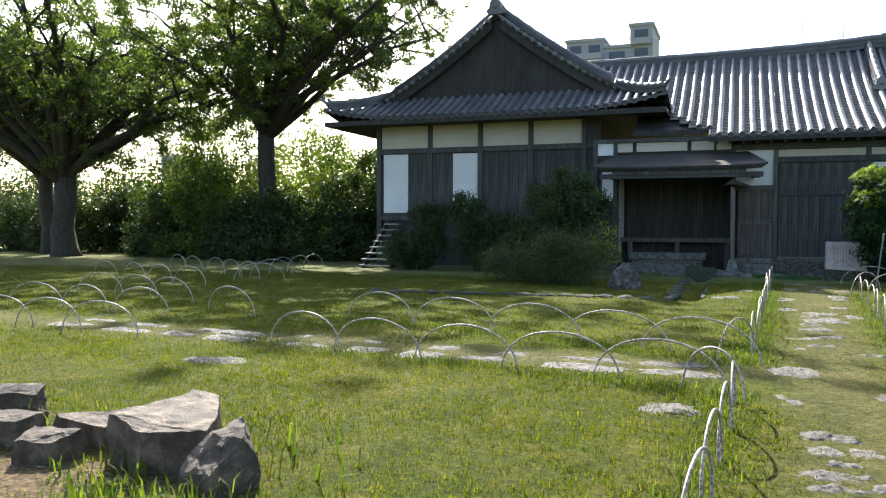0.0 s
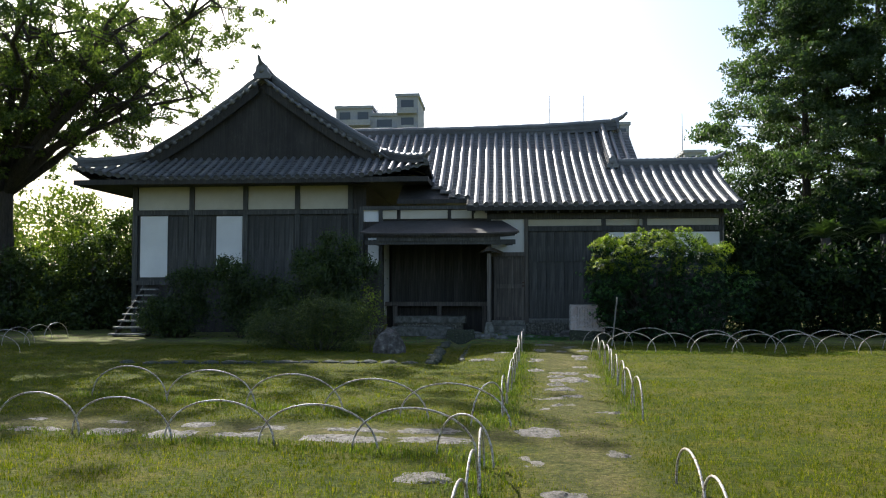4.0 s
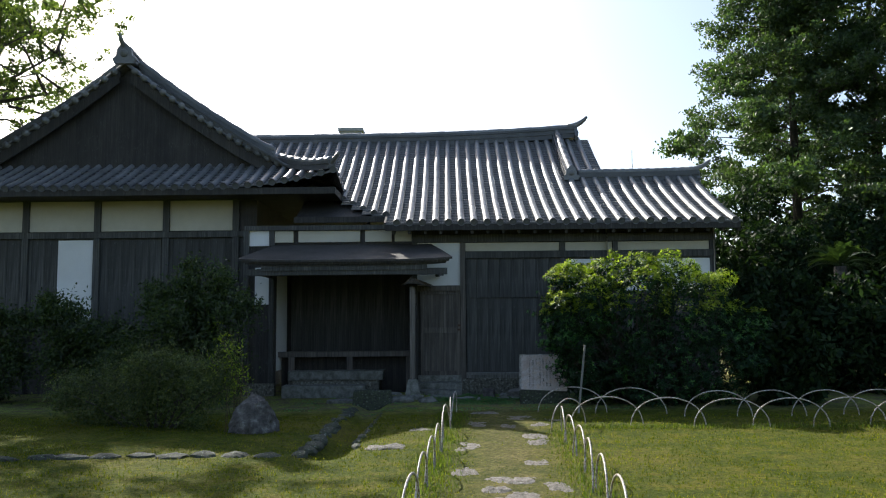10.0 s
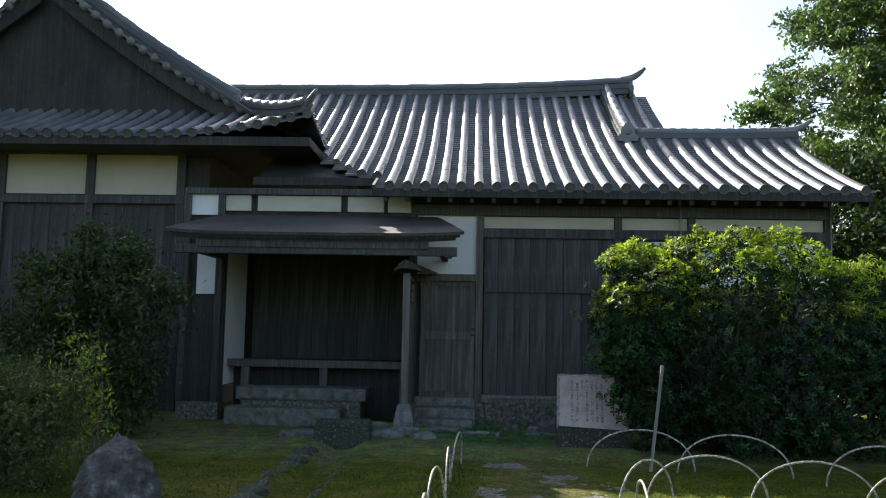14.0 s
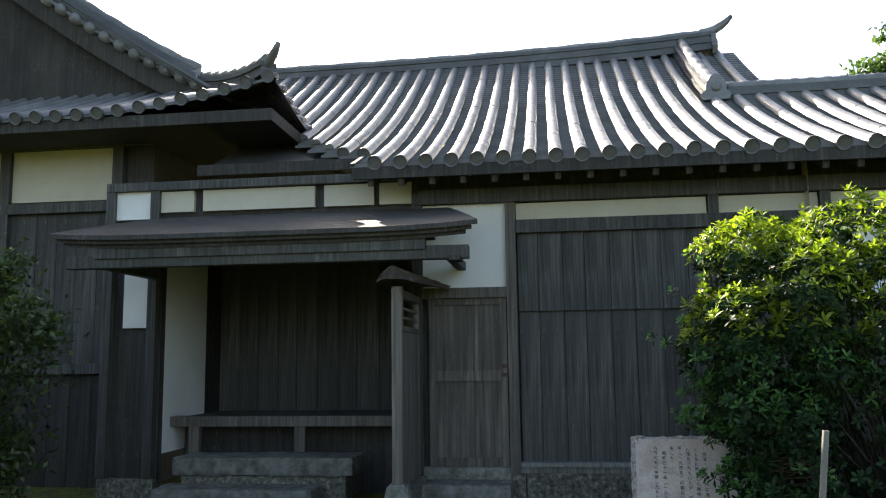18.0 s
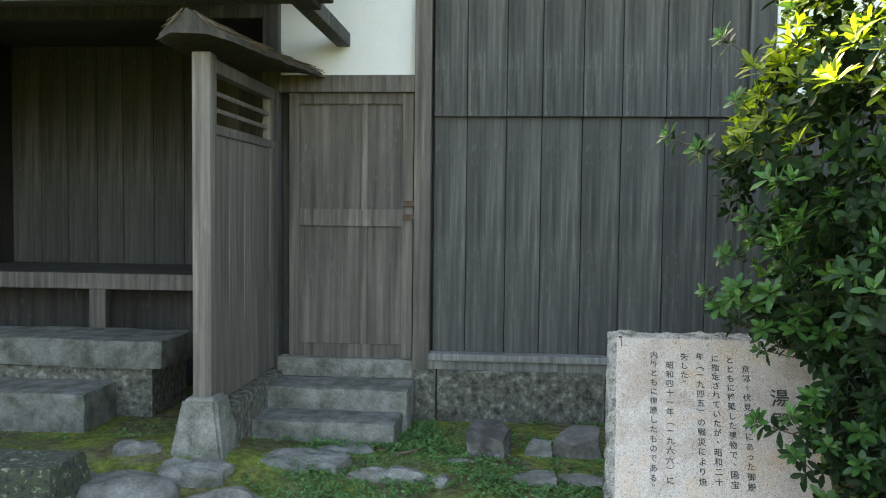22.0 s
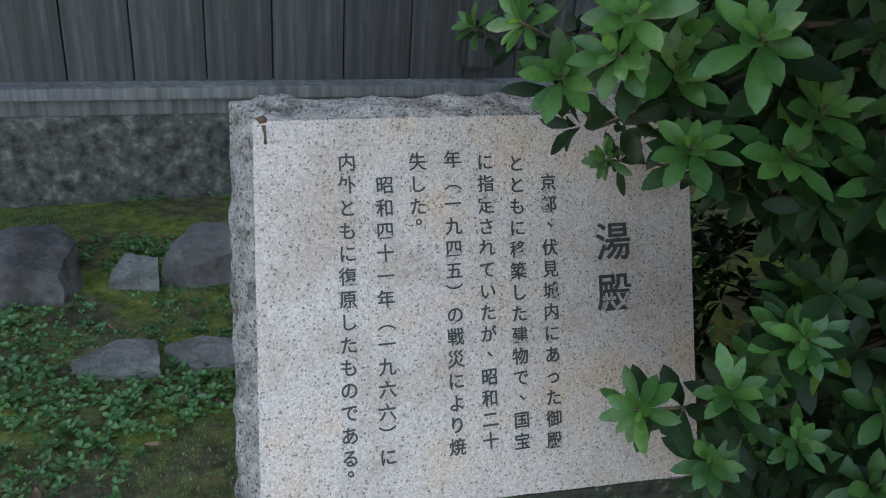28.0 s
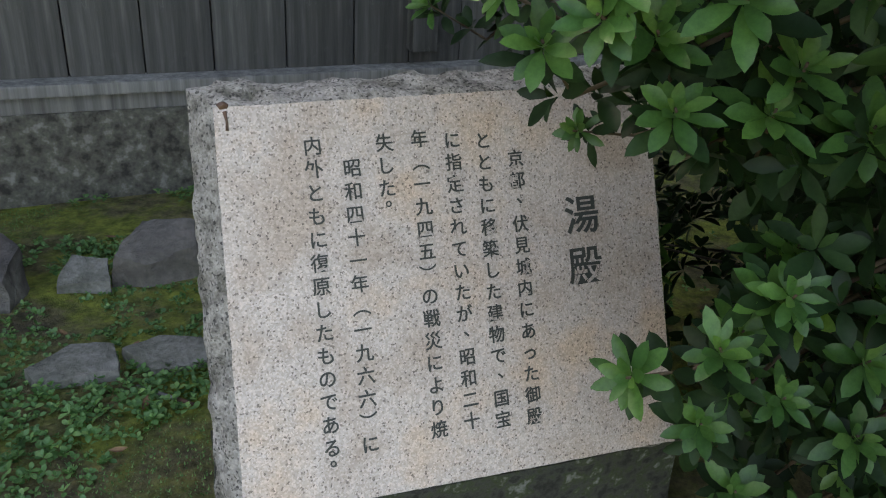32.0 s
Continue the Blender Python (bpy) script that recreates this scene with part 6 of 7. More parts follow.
column("湯殿", 0.279, along(0.767), 0.084, 0.106)
for text, x, z, pitch in (("京都、伏見城内にあった御殿", 0.139, 0.887, 0.0438), ("とともに移築した建物で、国宝", 0.071, 0.925, 0.0431), ("に指定されていたが、昭和二十", 0.005, 0.93, 0.0427),
                          ("年（一九四五）の戦災により焼", -0.063, 0.937, 0.0435), ("失した。", -0.134, 0.935, 0.0431), ("昭和四十一年（一九六六）に", -0.202, 0.897, 0.0434), ("内外ともに復原したものである。", -0.272, 0.939, 0.0430)):
    column(text, x, along(z), 0.036, pitch)
part_mark = boulder("rust_mark", -0.432, -0.001, 0.0, 0.012, 0.004, 0.008, M_IRON, 7, sign)
part_mark.matrix_local = FACE @ Matrix.Translation((-0.423, 0.004, SH + 0.002)) @ Matrix.Diagonal((0.95, 2.2, 1.05, 1))
drip = tubes("rust_streak", [([(0, 0, 0), (0.002, 0, -0.018), (0.001, 0, -0.034)], [0.004, 0.0022, 0.003])], M_IRON, sign, 6)
drip.matrix_local = FACE @ Matrix.Translation((-0.421, -0.001, SH - 0.008))

# ---- far buildings ----
def tower(name, x, y, blocks, label):
    """Far flats: blocks of (x0, x1, depth, z1) with floors of windows."""
    thing = tagged(empty(name, x, y, 0), label, "building")
    for x0, x1, dep, z1 in blocks:
        slab("wall", x + x0, x + x1, y, y + dep, 0, z1, M_CONCRETE, thing, 0)
        slab("parapet", x + x0 - 0.25, x + x1 + 0.25, y - 0.3, y + dep, z1, z1 + 0.5, M_CONCRETE, thing, 0)
        z = z1 - 3.0
        while z > z1 - 16:
            slab("balcony", x + x0 + 0.2, x + x1 - 0.2, y - 1.0, y, z - 0.1, z + 0.9, M_CONCRETE, thing, 0)
            n = max(1, int((x1 - x0) / 2.4))
            for k in range(n):
                a = x + x0 + (k + 0.2) * (x1 - x0) / n
                slab("window", a, a + 0.6 * (x1 - x0) / n, y - 0.05, y + 0.1, z + 0.9, z + 2.4, M_DARKGLASS, thing, 0)
            z -= 3.1
    return thing


flats = tower("apartment_tower", -20.8, 140, ((-7.4, -1.0, 12, 32.6), (-1.0, 3.4, 10, 31.2), (3.4, 7.1, 12, 34.6)), "distant grey apartment tower behind the roof")
for k in range(9):
    slab("roof_rail", -20.9 + 0.48 * k, -20.82 + 0.48 * k, 139.9, 140.0, 31.7, 33.0, M_CONCRETE, flats, 0)
tower("apartment_block", 21.9, 140, ((-1.6, 0.9, 8, 29.0),), "distant grey apartment block behind the roof end")
tower("office_block", 33.5, 140, ((-1.4, 2.0, 8, 24.0),), "distant grey office block beside the trees")
tower("apartment_block", -106, 132, ((-1.5, 2.0, 8, 14.5),), "distant pale apartment block between the trees")
for x, z0, z1 in ((9.3, 24.0, 34.5), (15.2, 24.0, 34.5), (32.0, 24.0, 31.0)):
    tagged(tubes("aerial_mast", [([(x, 141, 0), (x, 141, z0), (x, 141, z1)], [0.12, 0.08, 0.05])], M_CONCRETE, None, 6), "thin distant aerial mast above the roofs", "mast")

# parked car beyond the trees
car = tagged(empty("parked_car", -38.0, 33.0, 0.0, 25), "white parked car beyond the trees", "car")
bm = bmesh.new()
box(bm, -2.1, 2.1, -0.83, 0.83, 0.32, 0.86, 0.12)
part("body", bm, M_CARPAINT, car)
bm = bmesh.new()
vs = box(bm, -1.5, 1.0, -0.74, 0.74, 0.84, 1.42, 0.1)
for v in bm.verts:
    if v.co.z > 1.2:
        v.co.x *= 0.72
        v.co.y *= 0.86
part("cabin", bm, M_DARKGLASS, car)
for wx in (-1.3, 1.3):
    for wy in (-0.8, 0.8):
        bm = bmesh.new()
        bmesh.ops.create_cone(bm, segments=20, radius1=0.32, radius2=0.32, depth=0.2, cap_ends=True, matrix=Matrix.Rotation(radians(90), 4, "X"))
        ob = part("wheel", bm, M_RUBBER, car)
        ob.location = (wx, wy, 0.34)
for wy in (-0.55, 0.55):
    bm = bmesh.new()
    box(bm, 2.02, 2.12, wy - 0.16, wy + 0.16, 0.6, 0.74, 0.03)
    part("headlight", bm, M_PLASTER, car)

# low woods that close the view
frng = np.random.default_rng(90)
blobs = []
r = random.Random(6)
for k in range(150):
    a = r.uniform(-75, 60)
    yy = 50 + r.uniform(-4, 10)
    if a > 2:
        yy = 44 + r.uniform(-4, 8)
    h = r.uniform(2.5, 5.0) if a < -8 else r.uniform(3.5, 6)
    for z in np.arange(0.5, h, 1.4):
        blobs.append((Vector((a + r.uniform(-1, 1), yy, z)), r.uniform(1.2, 2.2)))
woods = leaves_at("far_woods", frng, clump_points(frng, blobs, 26000, 0.8), 0.7, 0.3, M_LEAF_HEDGE)
tagged(woods, "low green woods in the distance", "woods", kind="stuff")

# ---- grass and weeds ----
def blades(name, rng, xy, length, width, mat, lean=0.6, label="", base=0.0, plain=False):
    n = len(xy)
    z = np.array([ground_z(a, b) for a, b in xy]) + base
    az = rng.uniform(0, 2 * np.pi, n)
    ln = length * rng.uniform(0.5, 1.25, n) * (1 - 0.5 * on_path(xy[:, 0], xy[:, 1]))
    tl = lean * rng.uniform(0.2, 1.0, n)
    side = np.stack([-np.sin(az), np.cos(az), np.zeros(n)], 1) * (width * rng.uniform(0.7, 1.3, n))[:, None] / 2
    b = np.stack([xy[:, 0], xy[:, 1], z], 1)
    mid = b + np.stack([np.cos(az) * tl * ln * 0.3, np.sin(az) * tl * ln * 0.3, ln * 0.6], 1)
    tip = b + np.stack([np.cos(az) * tl * ln, np.sin(az) * tl * ln, ln * (1 - 0.35 * tl)], 1)
    if plain:
        co = np.stack([b - side, b + side, tip], 1)
        ob = big_mesh(name, co, [(0, 1, 2)], n, mat)
    else:
        co = np.stack([b - side, b + side, mid + side * 0.7, tip, mid - side * 0.7], 1)
        ob = big_mesh(name, co, [(0, 1, 2, 4), (4, 2, 3)], n, mat)
    return tagged(ob, label or "short mown lawn grass with lighter tips", "grass", kind="stuff")


def on_path(x, y):
    """Share of bare ground: the trodden ways."""
    c = 1.05 + 0.055 * (y - 10)
    lane = np.exp(-((x - c) / 0.55) ** 4) * (y > 2)
    cross = np.exp(-((y - (8.62 + 0.062 * (-x) + np.where(x < -3, 0.063 * (-x - 3), 0))) / 0.55) ** 4) * (x < 0.6)
    litter = np.exp(-((x + 3.8) ** 2 / 1.2 + (y - 3.4) ** 2 / 0.45) ** 2) + np.exp(-((x + 2.35) ** 2 / 0.3 + (y - 3.1) ** 2 / 0.2) ** 2)
    return np.maximum(np.maximum(lane, cross), litter)


rng = np.random.default_rng(3)


def scatter(n, x0, x1, y0, y1, bare=0.6, clump=0.5):
    x, y = rng.uniform(x0, x1, n), rng.uniform(y0, y1, n)
    k = rng.random(n) > on_path(x, y) * bare
    f = np.array([noise.noise(Vector((a * 1.3, b * 1.3, 5))) for a, b in zip(x, y)])
    k &= rng.random(n) < 0.72 + clump * f
    f2 = np.array([noise.noise(Vector((a * 9, b * 9, 8))) for a, b in zip(x, y)])
    k &= rng.random(n) < 0.55 + 1.1 * f2
    return np.stack([x[k], y[k]], 1)


def fan(n, y0, y1, bare=0.6):
    """Grass thins out with the distance."""
    out = scatter(n, -1.15 * y1 - 1.0, 0.62 * y1 + 1.5, y0, y1, bare)
    return out[(out[:, 0] > -1.05 * out[:, 1] - 1.5) & (out[:, 0] < 0.62 * out[:, 1] + 1.5)]


blades("lawn_grass", rng, fan(330000, 2.4, 8.3), 0.045, 0.008, M_GRASS, 0.8, plain=True)
blades("lawn_grass", rng, fan(260000, 8.3, 13.5), 0.04, 0.010, M_GRASS, 0.8, plain=True)
blades("lawn_grass", rng, fan(260000, 13.5, 20.6), 0.034, 0.012, M_GRASS, 0.8, plain=True)
# longer fringe along the hoops and the cross path
s = []
for x0, y0, x1, y1, n in ((0.1, 9.0, 0.75, 20.8, 4000), (-6.0, 11.6, 0.2, 9.2, 2000), (-6.0, 8.9, 0.1, 7.4, 1700), (1.75, 9.6, 2.4, 18.5, 1500), (2.4, 18.8, 8, 18.6, 1600), (-0.1, 7.3, -0.3, 3.0, 1200)):
    t = rng.random(n)
    s.append(np.stack([x0 + (x1 - x0) * t + rng.normal(0, 0.14, n), y0 + (y1 - y0) * t + rng.normal(0, 0.14, n)], 1))
blades("grass_fringe", rng, np.concatenate(s), 0.075, 0.009, M_GRASS_FRESH, 0.9, "longer fresh grass under the hoops")
# tufts among the rocks
s = []
for x, y, n, r in ((-3.25, 3.45, 110, 0.12), (-3.5, 3.75, 60, 0.2), (-2.85, 3.35, 90, 0.16), (-4.3, 4.6, 60, 0.2), (-2.95, 4.6, 30, 0.2), (-2.4, 4.1, 22, 0.25), (-2.6, 3.3, 60, 0.2)):
    s.append(np.stack([rng.normal(x, r, n), rng.normal(y, r, n)], 1))
blades("grass_tuft", rng, np.concatenate(s), 0.26, 0.013, M_GRASS_FRESH, 0.9, "tufts of long fresh grass beside the rocks")

# weeds and moss plants before the house
n = 2900
wx, wy = rng.uniform(0.2, 3.0, n), rng.uniform(22.9, 24.82, n)
near = np.array([noise.noise(Vector((a * 2.5, b * 2.5, 9))) for a, b in zip(wx, wy)]) > 0.09
k = near & ~((wx > 2.05) & (wx < 3.1) & (wy < 22.95))
c = np.stack([wx[k], wy[k], np.array([ground_z(a, b) for a, b in zip(wx[k], wy[k])]) + 0.03], 1)
w1 = rosettes("weeds", rng, c, np.tile([[0.0, 0.0, 1.0]], (len(c), 1)) + rng.normal(size=(len(c), 3)) * 0.2, M_LEAF_WEED, None, 0.023, 0.0155, 6, 0.5)
tagged(w1, "small round-leaved weeds on mossy earth", "weeds", kind="stuff")
n = 7500
wx, wy = np.concatenate([rng.uniform(-2.5, 4.5, 3500), rng.uniform(0.4, 2.5, 4000)]), np.concatenate([rng.uniform(21.2, 24.8, 3500), rng.uniform(22.7, 24.8, 4000)])
k = (np.array([noise.noise(Vector((a * 1.6, b * 1.6, 2))) for a, b in zip(wx, wy)]) > 0.0) & ~((wx > 2.05) & (wx < 3.1) & (wy > 22.4) & (wy < 22.95))
c = np.stack([wx[k], wy[k], np.array([ground_z(a, b) for a, b in zip(wx[k], wy[k])]) + 0.015], 1)
w2 = rosettes("clover", rng, c, np.tile([[0.0, 0.0, 1.0]], (len(c), 1)) + rng.normal(size=(len(c), 3)) * 0.3, M_LEAF_WEED, None, 0.018, 0.014, 5, 0.4, True)
tagged(w2, "tiny clover leaves on mossy earth", "weeds", kind="stuff")

# short moss and seedlings
n = 42000
mx, my = rng.uniform(0.3, 2.7, n), rng.uniform(22.4, 24.82, n)
k = (np.array([noise.noise(Vector((a * 3.0, b * 3.0, 4))) for a, b in zip(mx, my)]) > -0.55) & ~((mx > 2.0) & (mx < 3.1) & (my < 22.95))
blades("moss", rng, np.stack([mx[k], my[k]], 1), 0.018, 0.005, M_LEAF_WEED, 0.9, "short green moss on damp earth", plain=True)

# ---- stones, paths ----
rng = random.Random(77)


def flag(x, y, sx, sy, seed, rz=0.0, top=0.014, name="flagstone", mat=None):
    """A flat worn stone with an uneven outline, sunk in the ground."""
    bm = bmesh.new()
    n, rings = 30, 9
    rows = []
    for j in range(rings + 1):
        f = j / rings
        ring = []
        for k in range(n):
            a = 2 * math.pi * k / n
            q = 1.0 / max(abs(math.cos(a)), abs(math.sin(a))) ** 0.6
            q *= 0.95 + 0.22 * noise.noise(Vector((math.cos(a) * 1.3, math.sin(a) * 1.3, seed * 3.1))) + 0.12 * noise.noise(Vector((math.cos(a) * 4, math.sin(a) * 4, seed * 1.7)))
            u, w = math.cos(a) * q * sx / 2 * f, math.sin(a) * q * sy / 2 * f
            z = 0.020 * noise.noise(Vector((u * 5, w * 5, seed))) + 0.016 * noise.noise(Vector((u * 14, w * 14, seed))) + 0.010 * noise.noise(Vector((u * 34, w * 34, seed))) - 0.026 * f ** 4
            ring.append(bm.verts.new((u, w, z)))
            if j == 0:
                break
        rows.append(ring)
    rows.append([bm.verts.new((v.co.x * 1.03, v.co.y * 1.03, -0.1)) for v in rows[-1]])
    for k in range(n):
        i = (k + 1) % n
        bm.faces.new((rows[0][0], rows[1][k], rows[1][i]))
        for j in range(1, rings + 1):
            bm.faces.new((rows[j][k], rows[j + 1][k], rows[j + 1][i], rows[j][i]))
    ob = part(name, bm, mat or M_FLAG)
    ob.matrix_world = pose(x, y, ground_z(x, y) + top, 0, 0, rz)
    return tagged(ob, "worn pale flagstone sunk in the grass", "paving stone", "stones of the garden paths")


# path to the house
for k, (x, y, sx, sy) in enumerate((
        (0.56, 8.85, 0.62, 0.75), (0.40, 7.35, 0.42, 0.62), (0.64, 6.2, 0.55, 0.34), (0.55, 5.8, 0.34, 0.4), (0.80, 5.83, 0.3, 0.34), (0.64, 5.53, 0.3, 0.22), (0.58, 5.25, 0.62, 0.3), (0.56, 5.0, 0.5, 0.22), (0.86, 5.05, 0.34, 0.24), (0.66, 4.8, 0.4, 0.2),
        (1.24, 7.75, 0.36, 0.44), (0.98, 10.8, 0.62, 0.42), (0.70, 10.5, 0.35, 0.4), (0.86, 11.45, 0.6, 0.3), (1.18, 11.7, 0.45, 0.35), (1.06, 12.5, 0.6, 0.5), (1.30, 13.6, 0.8, 0.75), (1.05, 13.0, 0.45, 0.4), (1.12, 14.2, 0.42, 0.5), (1.38, 13.95, 0.4, 0.4), (1.33, 14.65, 0.75, 0.55), (1.75, 14.3, 0.35, 0.7),
        (0.82, 15.2, 0.42, 0.7), (1.68, 15.75, 0.4, 0.55), (0.90, 17.0, 0.5, 1.1), (1.87, 17.35, 0.4, 0.7), (1.10, 19.3, 0.45, 1.0), (1.60, 19.1, 0.4, 0.6), (2.12, 19.25, 0.45, 0.8), (1.90, 20.1, 0.75, 1.0), (1.30, 20.95, 0.7, 0.5), (2.4, 19.75, 0.4, 0.5), (1.9, 18.0, 0.5, 0.6), (0.2, 18.75, 0.5, 0.5), (1.5, 10.2, 0.5, 0.3))):
    flag(x, y, sx * 0.85, sy * 0.85, 100 + k, rng.uniform(-8, 8), 0.011)
# cross path, two courses of long slabs
x = 0.0
k = 0
while x > -9.8:
    w = rng.uniform(0.55, 1.05)
    yc = 8.62 + 0.062 * (-x) + (0.18 * (-x - 3) * 0.35 if x < -3 else 0)
    flag(x - w / 2, yc - 0.26 + rng.uniform(-0.05, 0.05), w, rng.uniform(0.34, 0.5), 300 + k, -6 + rng.uniform(-5, 5), 0.014)
    if rng.random() < 0.85:
        w2 = w * rng.uniform(0.7, 1.0)
        flag(x - w / 2 + rng.uniform(-0.2, 0.2), yc + 0.24 + rng.uniform(-0.08, 0.08), w2, rng.uniform(0.22, 0.4), 400 + k, -6 + rng.uniform(-6, 6), 0.012)
    x -= w + rng.uniform(0.03, 0.22)
    k += 1
flag(-5.35, 7.42, 0.8, 0.42, 500, 10, 0.016)
flag(-0.5, 6.75, 0.5, 0.4, 501, 0, 0.016)
flag(-0.2, 17.0, 0.6, 0.4, 502, 0, 0.025)

# stones by the house
for k, (x, y, sx, sy, top) in enumerate(((0.45, 23.64, 0.56, 0.36, 0.04), (0.98, 23.51, 0.46, 0.2, 0.05), (1.27, 23.45, 0.12, 0.16, 0.04), (-0.08, 23.3, 0.45, 0.3, 0.04), (-0.9, 23.2, 0.6, 0.35, 0.05), (0.6, 24.0, 0.4, 0.16, 0.03), (-1.6, 23.1, 0.7, 0.45, 0.07), (-0.5, 23.5, 0.3, 0.2, 0.03), (1.4, 23.9, 0.25, 0.14, 0.02))):
    ob = flag(x, y, sx, sy, 600 + k, rng.uniform(-12, 12), top, "stepping_stone", M_GRANITE)
    tagged(ob, "flat grey stone set in moss beside the wall", "stone", "stones along the house front")
# rock group on the near lawn
def split_rock(tops, spread, seed, rough=0.016, name="garden_rock", mat=None, label="angular brown garden rock with a sunlit top", group="rocks of the near lawn"):
    """An angular rock: the hull of its upper corners and a wider foot, then weathered."""
    bm = bmesh.new()
    c = sum((Vector(q) for q in tops), Vector()) / len(tops)
    for q in tops:
        q = Vector(q)
        out = Vector((q.x - c.x, q.y - c.y, 0))
        bm.verts.new(q - Vector((c.x, c.y, 0)))
        foot = out * spread
        bm.verts.new((foot.x, foot.y, q.z * 0.4))
        bm.verts.new((foot.x * 1.04, foot.y * 1.04, -0.12))
    hull = bmesh.ops.convex_hull(bm, input=bm.verts[:])
    bmesh.ops.delete(bm, geom=[g for g in hull["geom_interior"] if isinstance(g, bmesh.types.BMVert)], context="VERTS")
    for _ in range(3):
        bmesh.ops.triangulate(bm, faces=[f for f in bm.faces if len(f.verts) > 4])
        bmesh.ops.subdivide_edges(bm, edges=bm.edges[:], cuts=1, use_grid_fill=True)
    for v in bm.verts:
        k = v.co * 1.0 + Vector((seed, seed * 0.7, 0))
        ledge = math.floor(noise.noise(k * 2.6) * 5) / 5
        v.co += noise.noise_vector(k * 4.5) * rough * 1.6 + noise.noise_vector(k * 13) * rough * 0.8 + noise.noise_vector(k * 30) * rough * 0.4
        v.co.z += ledge * rough
    ob = part(name, bm, mat or M_ROCK_BROWN)
    ob.location = (c.x, c.y, 0.03)
    return tagged(ob, label, "rock", group)


split_rock([(-3.68, 4.02, 0.27), (-3.66, 4.8, 0.27), (-3.45, 4.84, 0.24), (-3.09, 4.29, 0.25), (-2.96, 4.02, 0.22), (-3.31, 3.87, 0.23)], 1.0, 1)
split_rock([(-2.73, 4.05, 0.33), (-2.83, 3.87, 0.27), (-2.62, 3.87, 0.25), (-2.89, 3.68, 0.11), (-2.66, 3.66, 0.10), (-2.56, 3.92, 0.14)], 1.12, 2)
split_rock([(-5.35, 4.5, 0.26), (-4.85, 4.62, 0.27), (-4.78, 4.5, 0.22), (-5.3, 4.25, 0.25), (-5.6, 4.4, 0.2)], 1.05, 3)
split_rock([(-5.0, 4.2, 0.2), (-4.45, 4.24, 0.18), (-4.5, 4.05, 0.15), (-5.0, 3.95, 0.17)], 1.05, 4)
split_rock([(-4.25, 3.98, 0.17), (-3.95, 4.05, 0.15), (-3.98, 3.85, 0.1), (-4.2, 3.78, 0.12)], 1.15, 5)
split_rock([(-4.4, 4.3, 0.16), (-4.0, 4.6, 0.17), (-3.75, 4.5, 0.16), (-3.9, 4.2, 0.13)], 1.05, 6)
# boulder by the shrub and the block before the porch
split_rock([(-2.60, 18.56, 0.42), (-2.47, 18.74, 0.6), (-2.31, 18.68, 0.57), (-2.19, 18.58, 0.44), (-2.34, 18.46, 0.46), (-2.13, 18.74, 0.34)], 1.5, 11, 0.03, "boulder", M_ROCK_PALE, "dark lichen-patched garden boulder beside the shrub", "")
split_rock([(-1.3, 22.62, 0.3), (-0.56, 22.68, 0.3), (-0.55, 23.0, 0.29), (-1.3, 22.98, 0.3)], 1.05, 12, 0.012, "mounting_stone", M_MOSSY, "low dark squared stone block before the porch", "")
# stones on the moss below the wall
FIELD = "stones along the house front"
split_rock([(1.40, 23.97, 0.19), (1.42, 24.18, 0.22), (1.60, 24.22, 0.22), (1.68, 24.10, 0.2), (1.62, 23.96, 0.17)], 1.05, 21, 0.014, "field_stone", M_ROCK_PALE, "squarish lichen-spotted stone block on the moss", FIELD)
split_rock([(1.77, 24.04, 0.07), (1.82, 24.15, 0.12), (1.92, 24.09, 0.12), (1.92, 23.99, 0.09)], 1.15, 22, 0.01, "field_stone", M_GRANITE, "small grey field stone on the moss", FIELD)
split_rock([(1.95, 24.03, 0.17), (2.05, 24.18, 0.2), (2.24, 24.15, 0.2), (2.22, 24.02, 0.15), (2.05, 23.98, 0.12)], 1.1, 23, 0.014, "field_stone", M_ROCK, "dark grey field stone on the moss", FIELD)
split_rock([(1.69, 23.56, 0.08), (1.80, 23.64, 0.085), (1.92, 23.60, 0.08), (1.92, 23.48, 0.07), (1.72, 23.50, 0.065)], 1.03, 24, 0.008, "field_stone", M_GRANITE, "flat grey stone set in moss beside the wall", FIELD)
split_rock([(1.945, 23.56, 0.08), (2.05, 23.61, 0.08), (2.2, 23.55, 0.08), (2.17, 23.47, 0.06), (2.02, 23.46, 0.06)], 1.03, 25, 0.008, "field_stone", M_GRANITE, "flat grey stone set in moss beside the wall", FIELD)
# rounded stones before the porch screen
for k, (x, y, sx, sy, sz) in enumerate(((-0.36, 23.02, 0.30, 0.22, 0.16), (0.21, 22.97, 0.22, 0.17, 0.12))):
    ob = boulder("field_stone", x, y, 0.06, sx, sy, sz, M_GRANITE, 140 + k, None, 12 * k, 0.7, 3, 0.2)
    tagged(ob, "rounded grey stone bedded before the porch screen", "rock", FIELD)
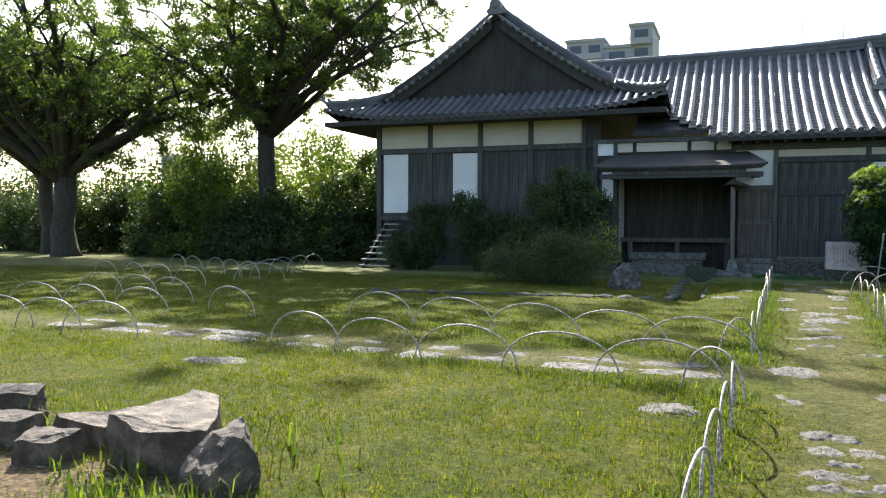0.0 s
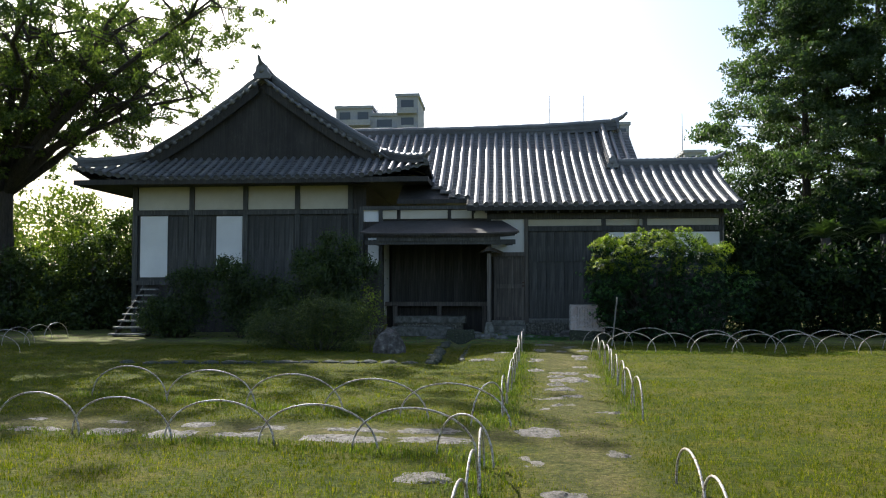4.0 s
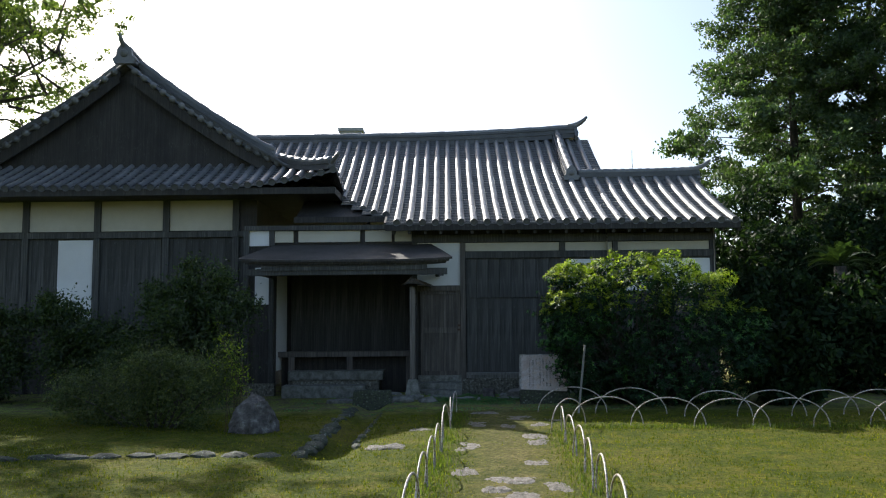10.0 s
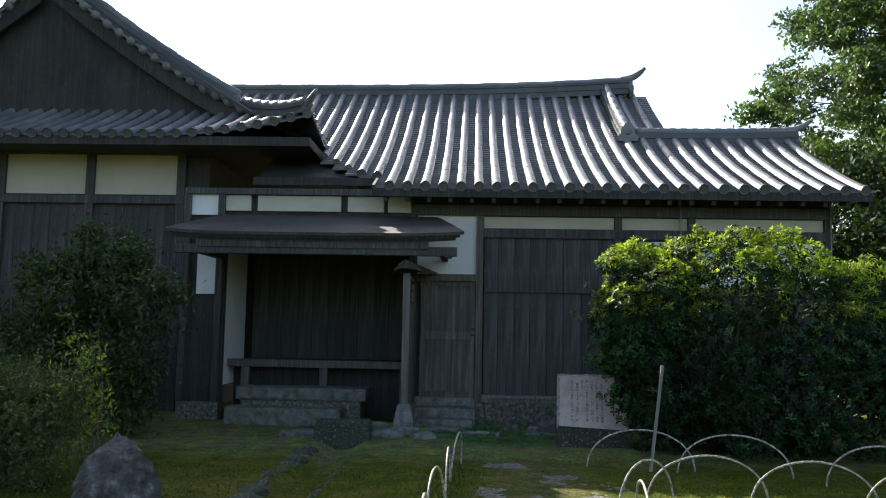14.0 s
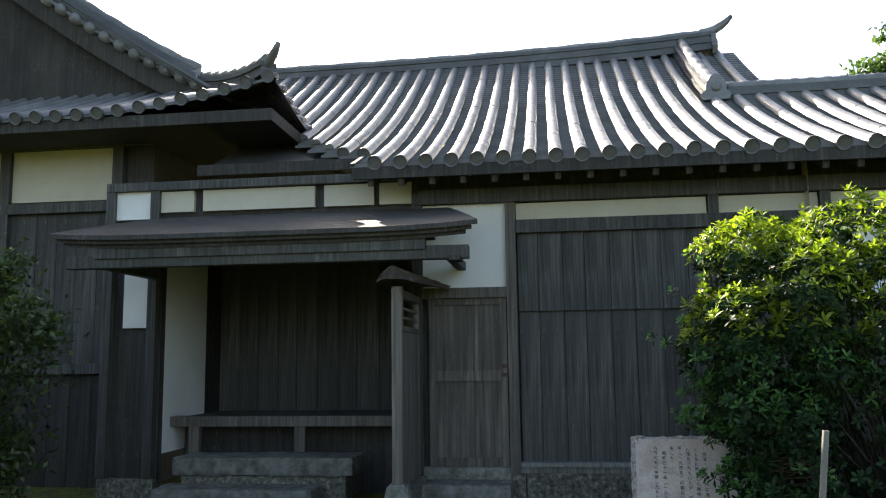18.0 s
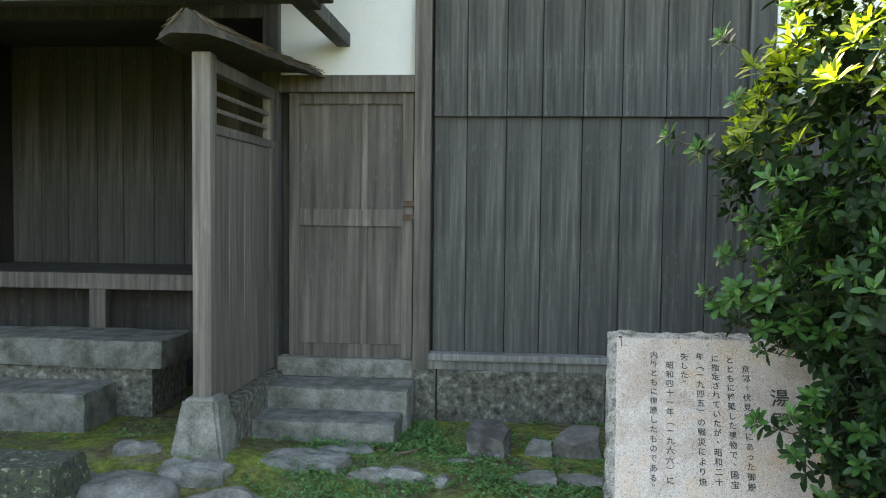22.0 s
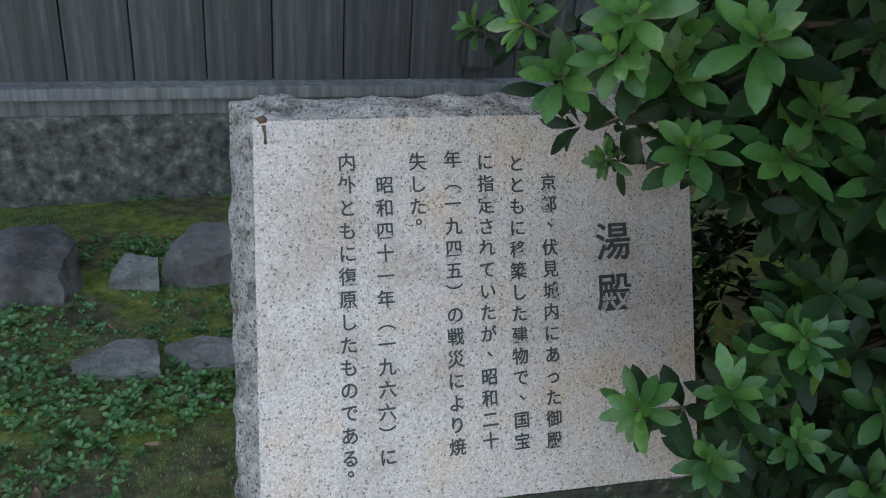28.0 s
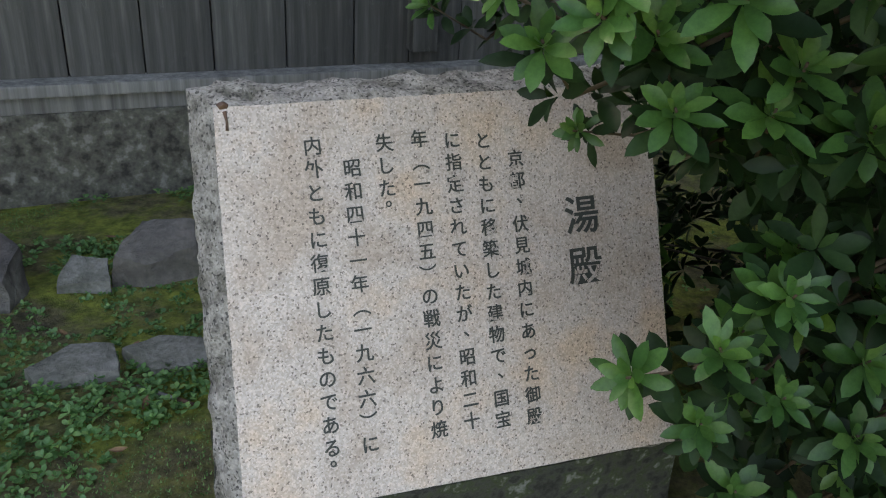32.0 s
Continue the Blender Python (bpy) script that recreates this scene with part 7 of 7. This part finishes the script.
# edging stones of the shrub bed
for k in range(15):
    x = -7.4 + k * 0.41 + rng.uniform(-0.05, 0.05)
    ob = boulder("edging_stone", x, 16.15 + 0.02 * k + rng.uniform(-0.08, 0.08), 0.01, rng.uniform(0.18, 0.28), rng.uniform(0.12, 0.2), rng.uniform(0.045, 0.075), M_MOSSY, 90 + k, None, rng.uniform(-20, 20), 0.65, 2)
    tagged(ob, "low edging stone of the shrub bed", "stone", "edging stones of the shrub bed")
for k in range(15):
    t = k / 14
    ob = boulder("edging_stone", -1.24 - 0.05 * t + rng.uniform(-0.05, 0.05), 16.45 + 5.6 * t, 0.0, rng.uniform(0.11, 0.18), rng.uniform(0.17, 0.26), rng.uniform(0.06, 0.10), M_MOSSY, 120 + k, None, rng.uniform(-20, 20), 0.65, 2)
    tagged(ob, "mossy stone lining the dry gutter", "stone", "stones lining the gutter")
for k in range(12):
    t = k / 11
    ob = boulder("kerb_stone", -0.64 + 0.05 * t + rng.uniform(-0.03, 0.03), 17.2 + 5.5 * t, -0.01, 0.08, rng.uniform(0.22, 0.3), 0.055, M_MOSSY, 160 + k, None, rng.uniform(-6, 6), 0.62, 2, 0.18)
    tagged(ob, "narrow grey kerb stone along the gutter", "stone", "stones lining the gutter")
# small signpost
bm = bmesh.new()
box(bm, -0.017, 0.017, -0.017, 0.017, 0, 1.3, 0.004)
ob = tagged(part("marker_post", bm, M_WOOD_PALE), "slim pale wooden marker post leaning by the bush", "post")
ob.matrix_world = pose(2.985, 20.78, -0.02, 0, 6.8, 0)

# litter on the moss
tagged(tubes("fallen_twig", [([(0.93, 23.95, 0.07), (1.03, 24.0, 0.075), (1.1, 24.05, 0.085), (1.18, 24.08, 0.08)], [0.012, 0.011, 0.009, 0.006])], M_TWIG, None, 7), "curved brown twig fallen on the moss", "twig")
rod = tagged(empty("thin_rod", 1.97, 23.44, 0.0), "thin grey rod with a dark end in the weeds", "rod")
tubes("rod", [([(0, 0, 0.06), (0.1, -0.115, 0.072)], [0.006, 0.006])], M_SILL, rod, 8)
tubes("rod_tip", [([(0.1, -0.115, 0.072), (0.137, -0.155, 0.076)], [0.0065, 0.005])], M_IRON, rod, 8)
rng = random.Random(12)
for k in range(34):
    x, y = rng.uniform(0.6, 2.1), rng.uniform(22.6, 24.6)
    a = rng.uniform(0, 6.28)
    d, w = Vector((math.cos(a), math.sin(a), rng.uniform(-0.1, 0.3))) * 0.025, Vector((-math.sin(a), math.cos(a), rng.uniform(-0.3, 0.3))) * 0.009
    c = Vector((x, y, ground_z(x, y) + 0.022))
    up = Vector((0, 0, 0.004))
    ob = mesh_ob("fallen_leaf", [c - d, c - d * 0.2 + w, c + d * 0.5 + w * 0.9, c + d + up, c + d * 0.5 - w * 0.9, c - d * 0.2 - w, c - d * 0.2 - up, c + d * 0.5 - up], [(0, 1, 6), (0, 6, 5), (1, 2, 7, 6), (6, 7, 4, 5), (2, 3, 7), (7, 3, 4)], M_DEAD_LEAF)
    tagged(ob, "dry brown fallen leaf on the moss", "leaf", "fallen leaves before the house")
lay_rows(hall_roof, HALL_ROWS, lambda i, k: k < 9 and HALL_ROWS[i][0][0].x + O_HALL.x > -1.3)
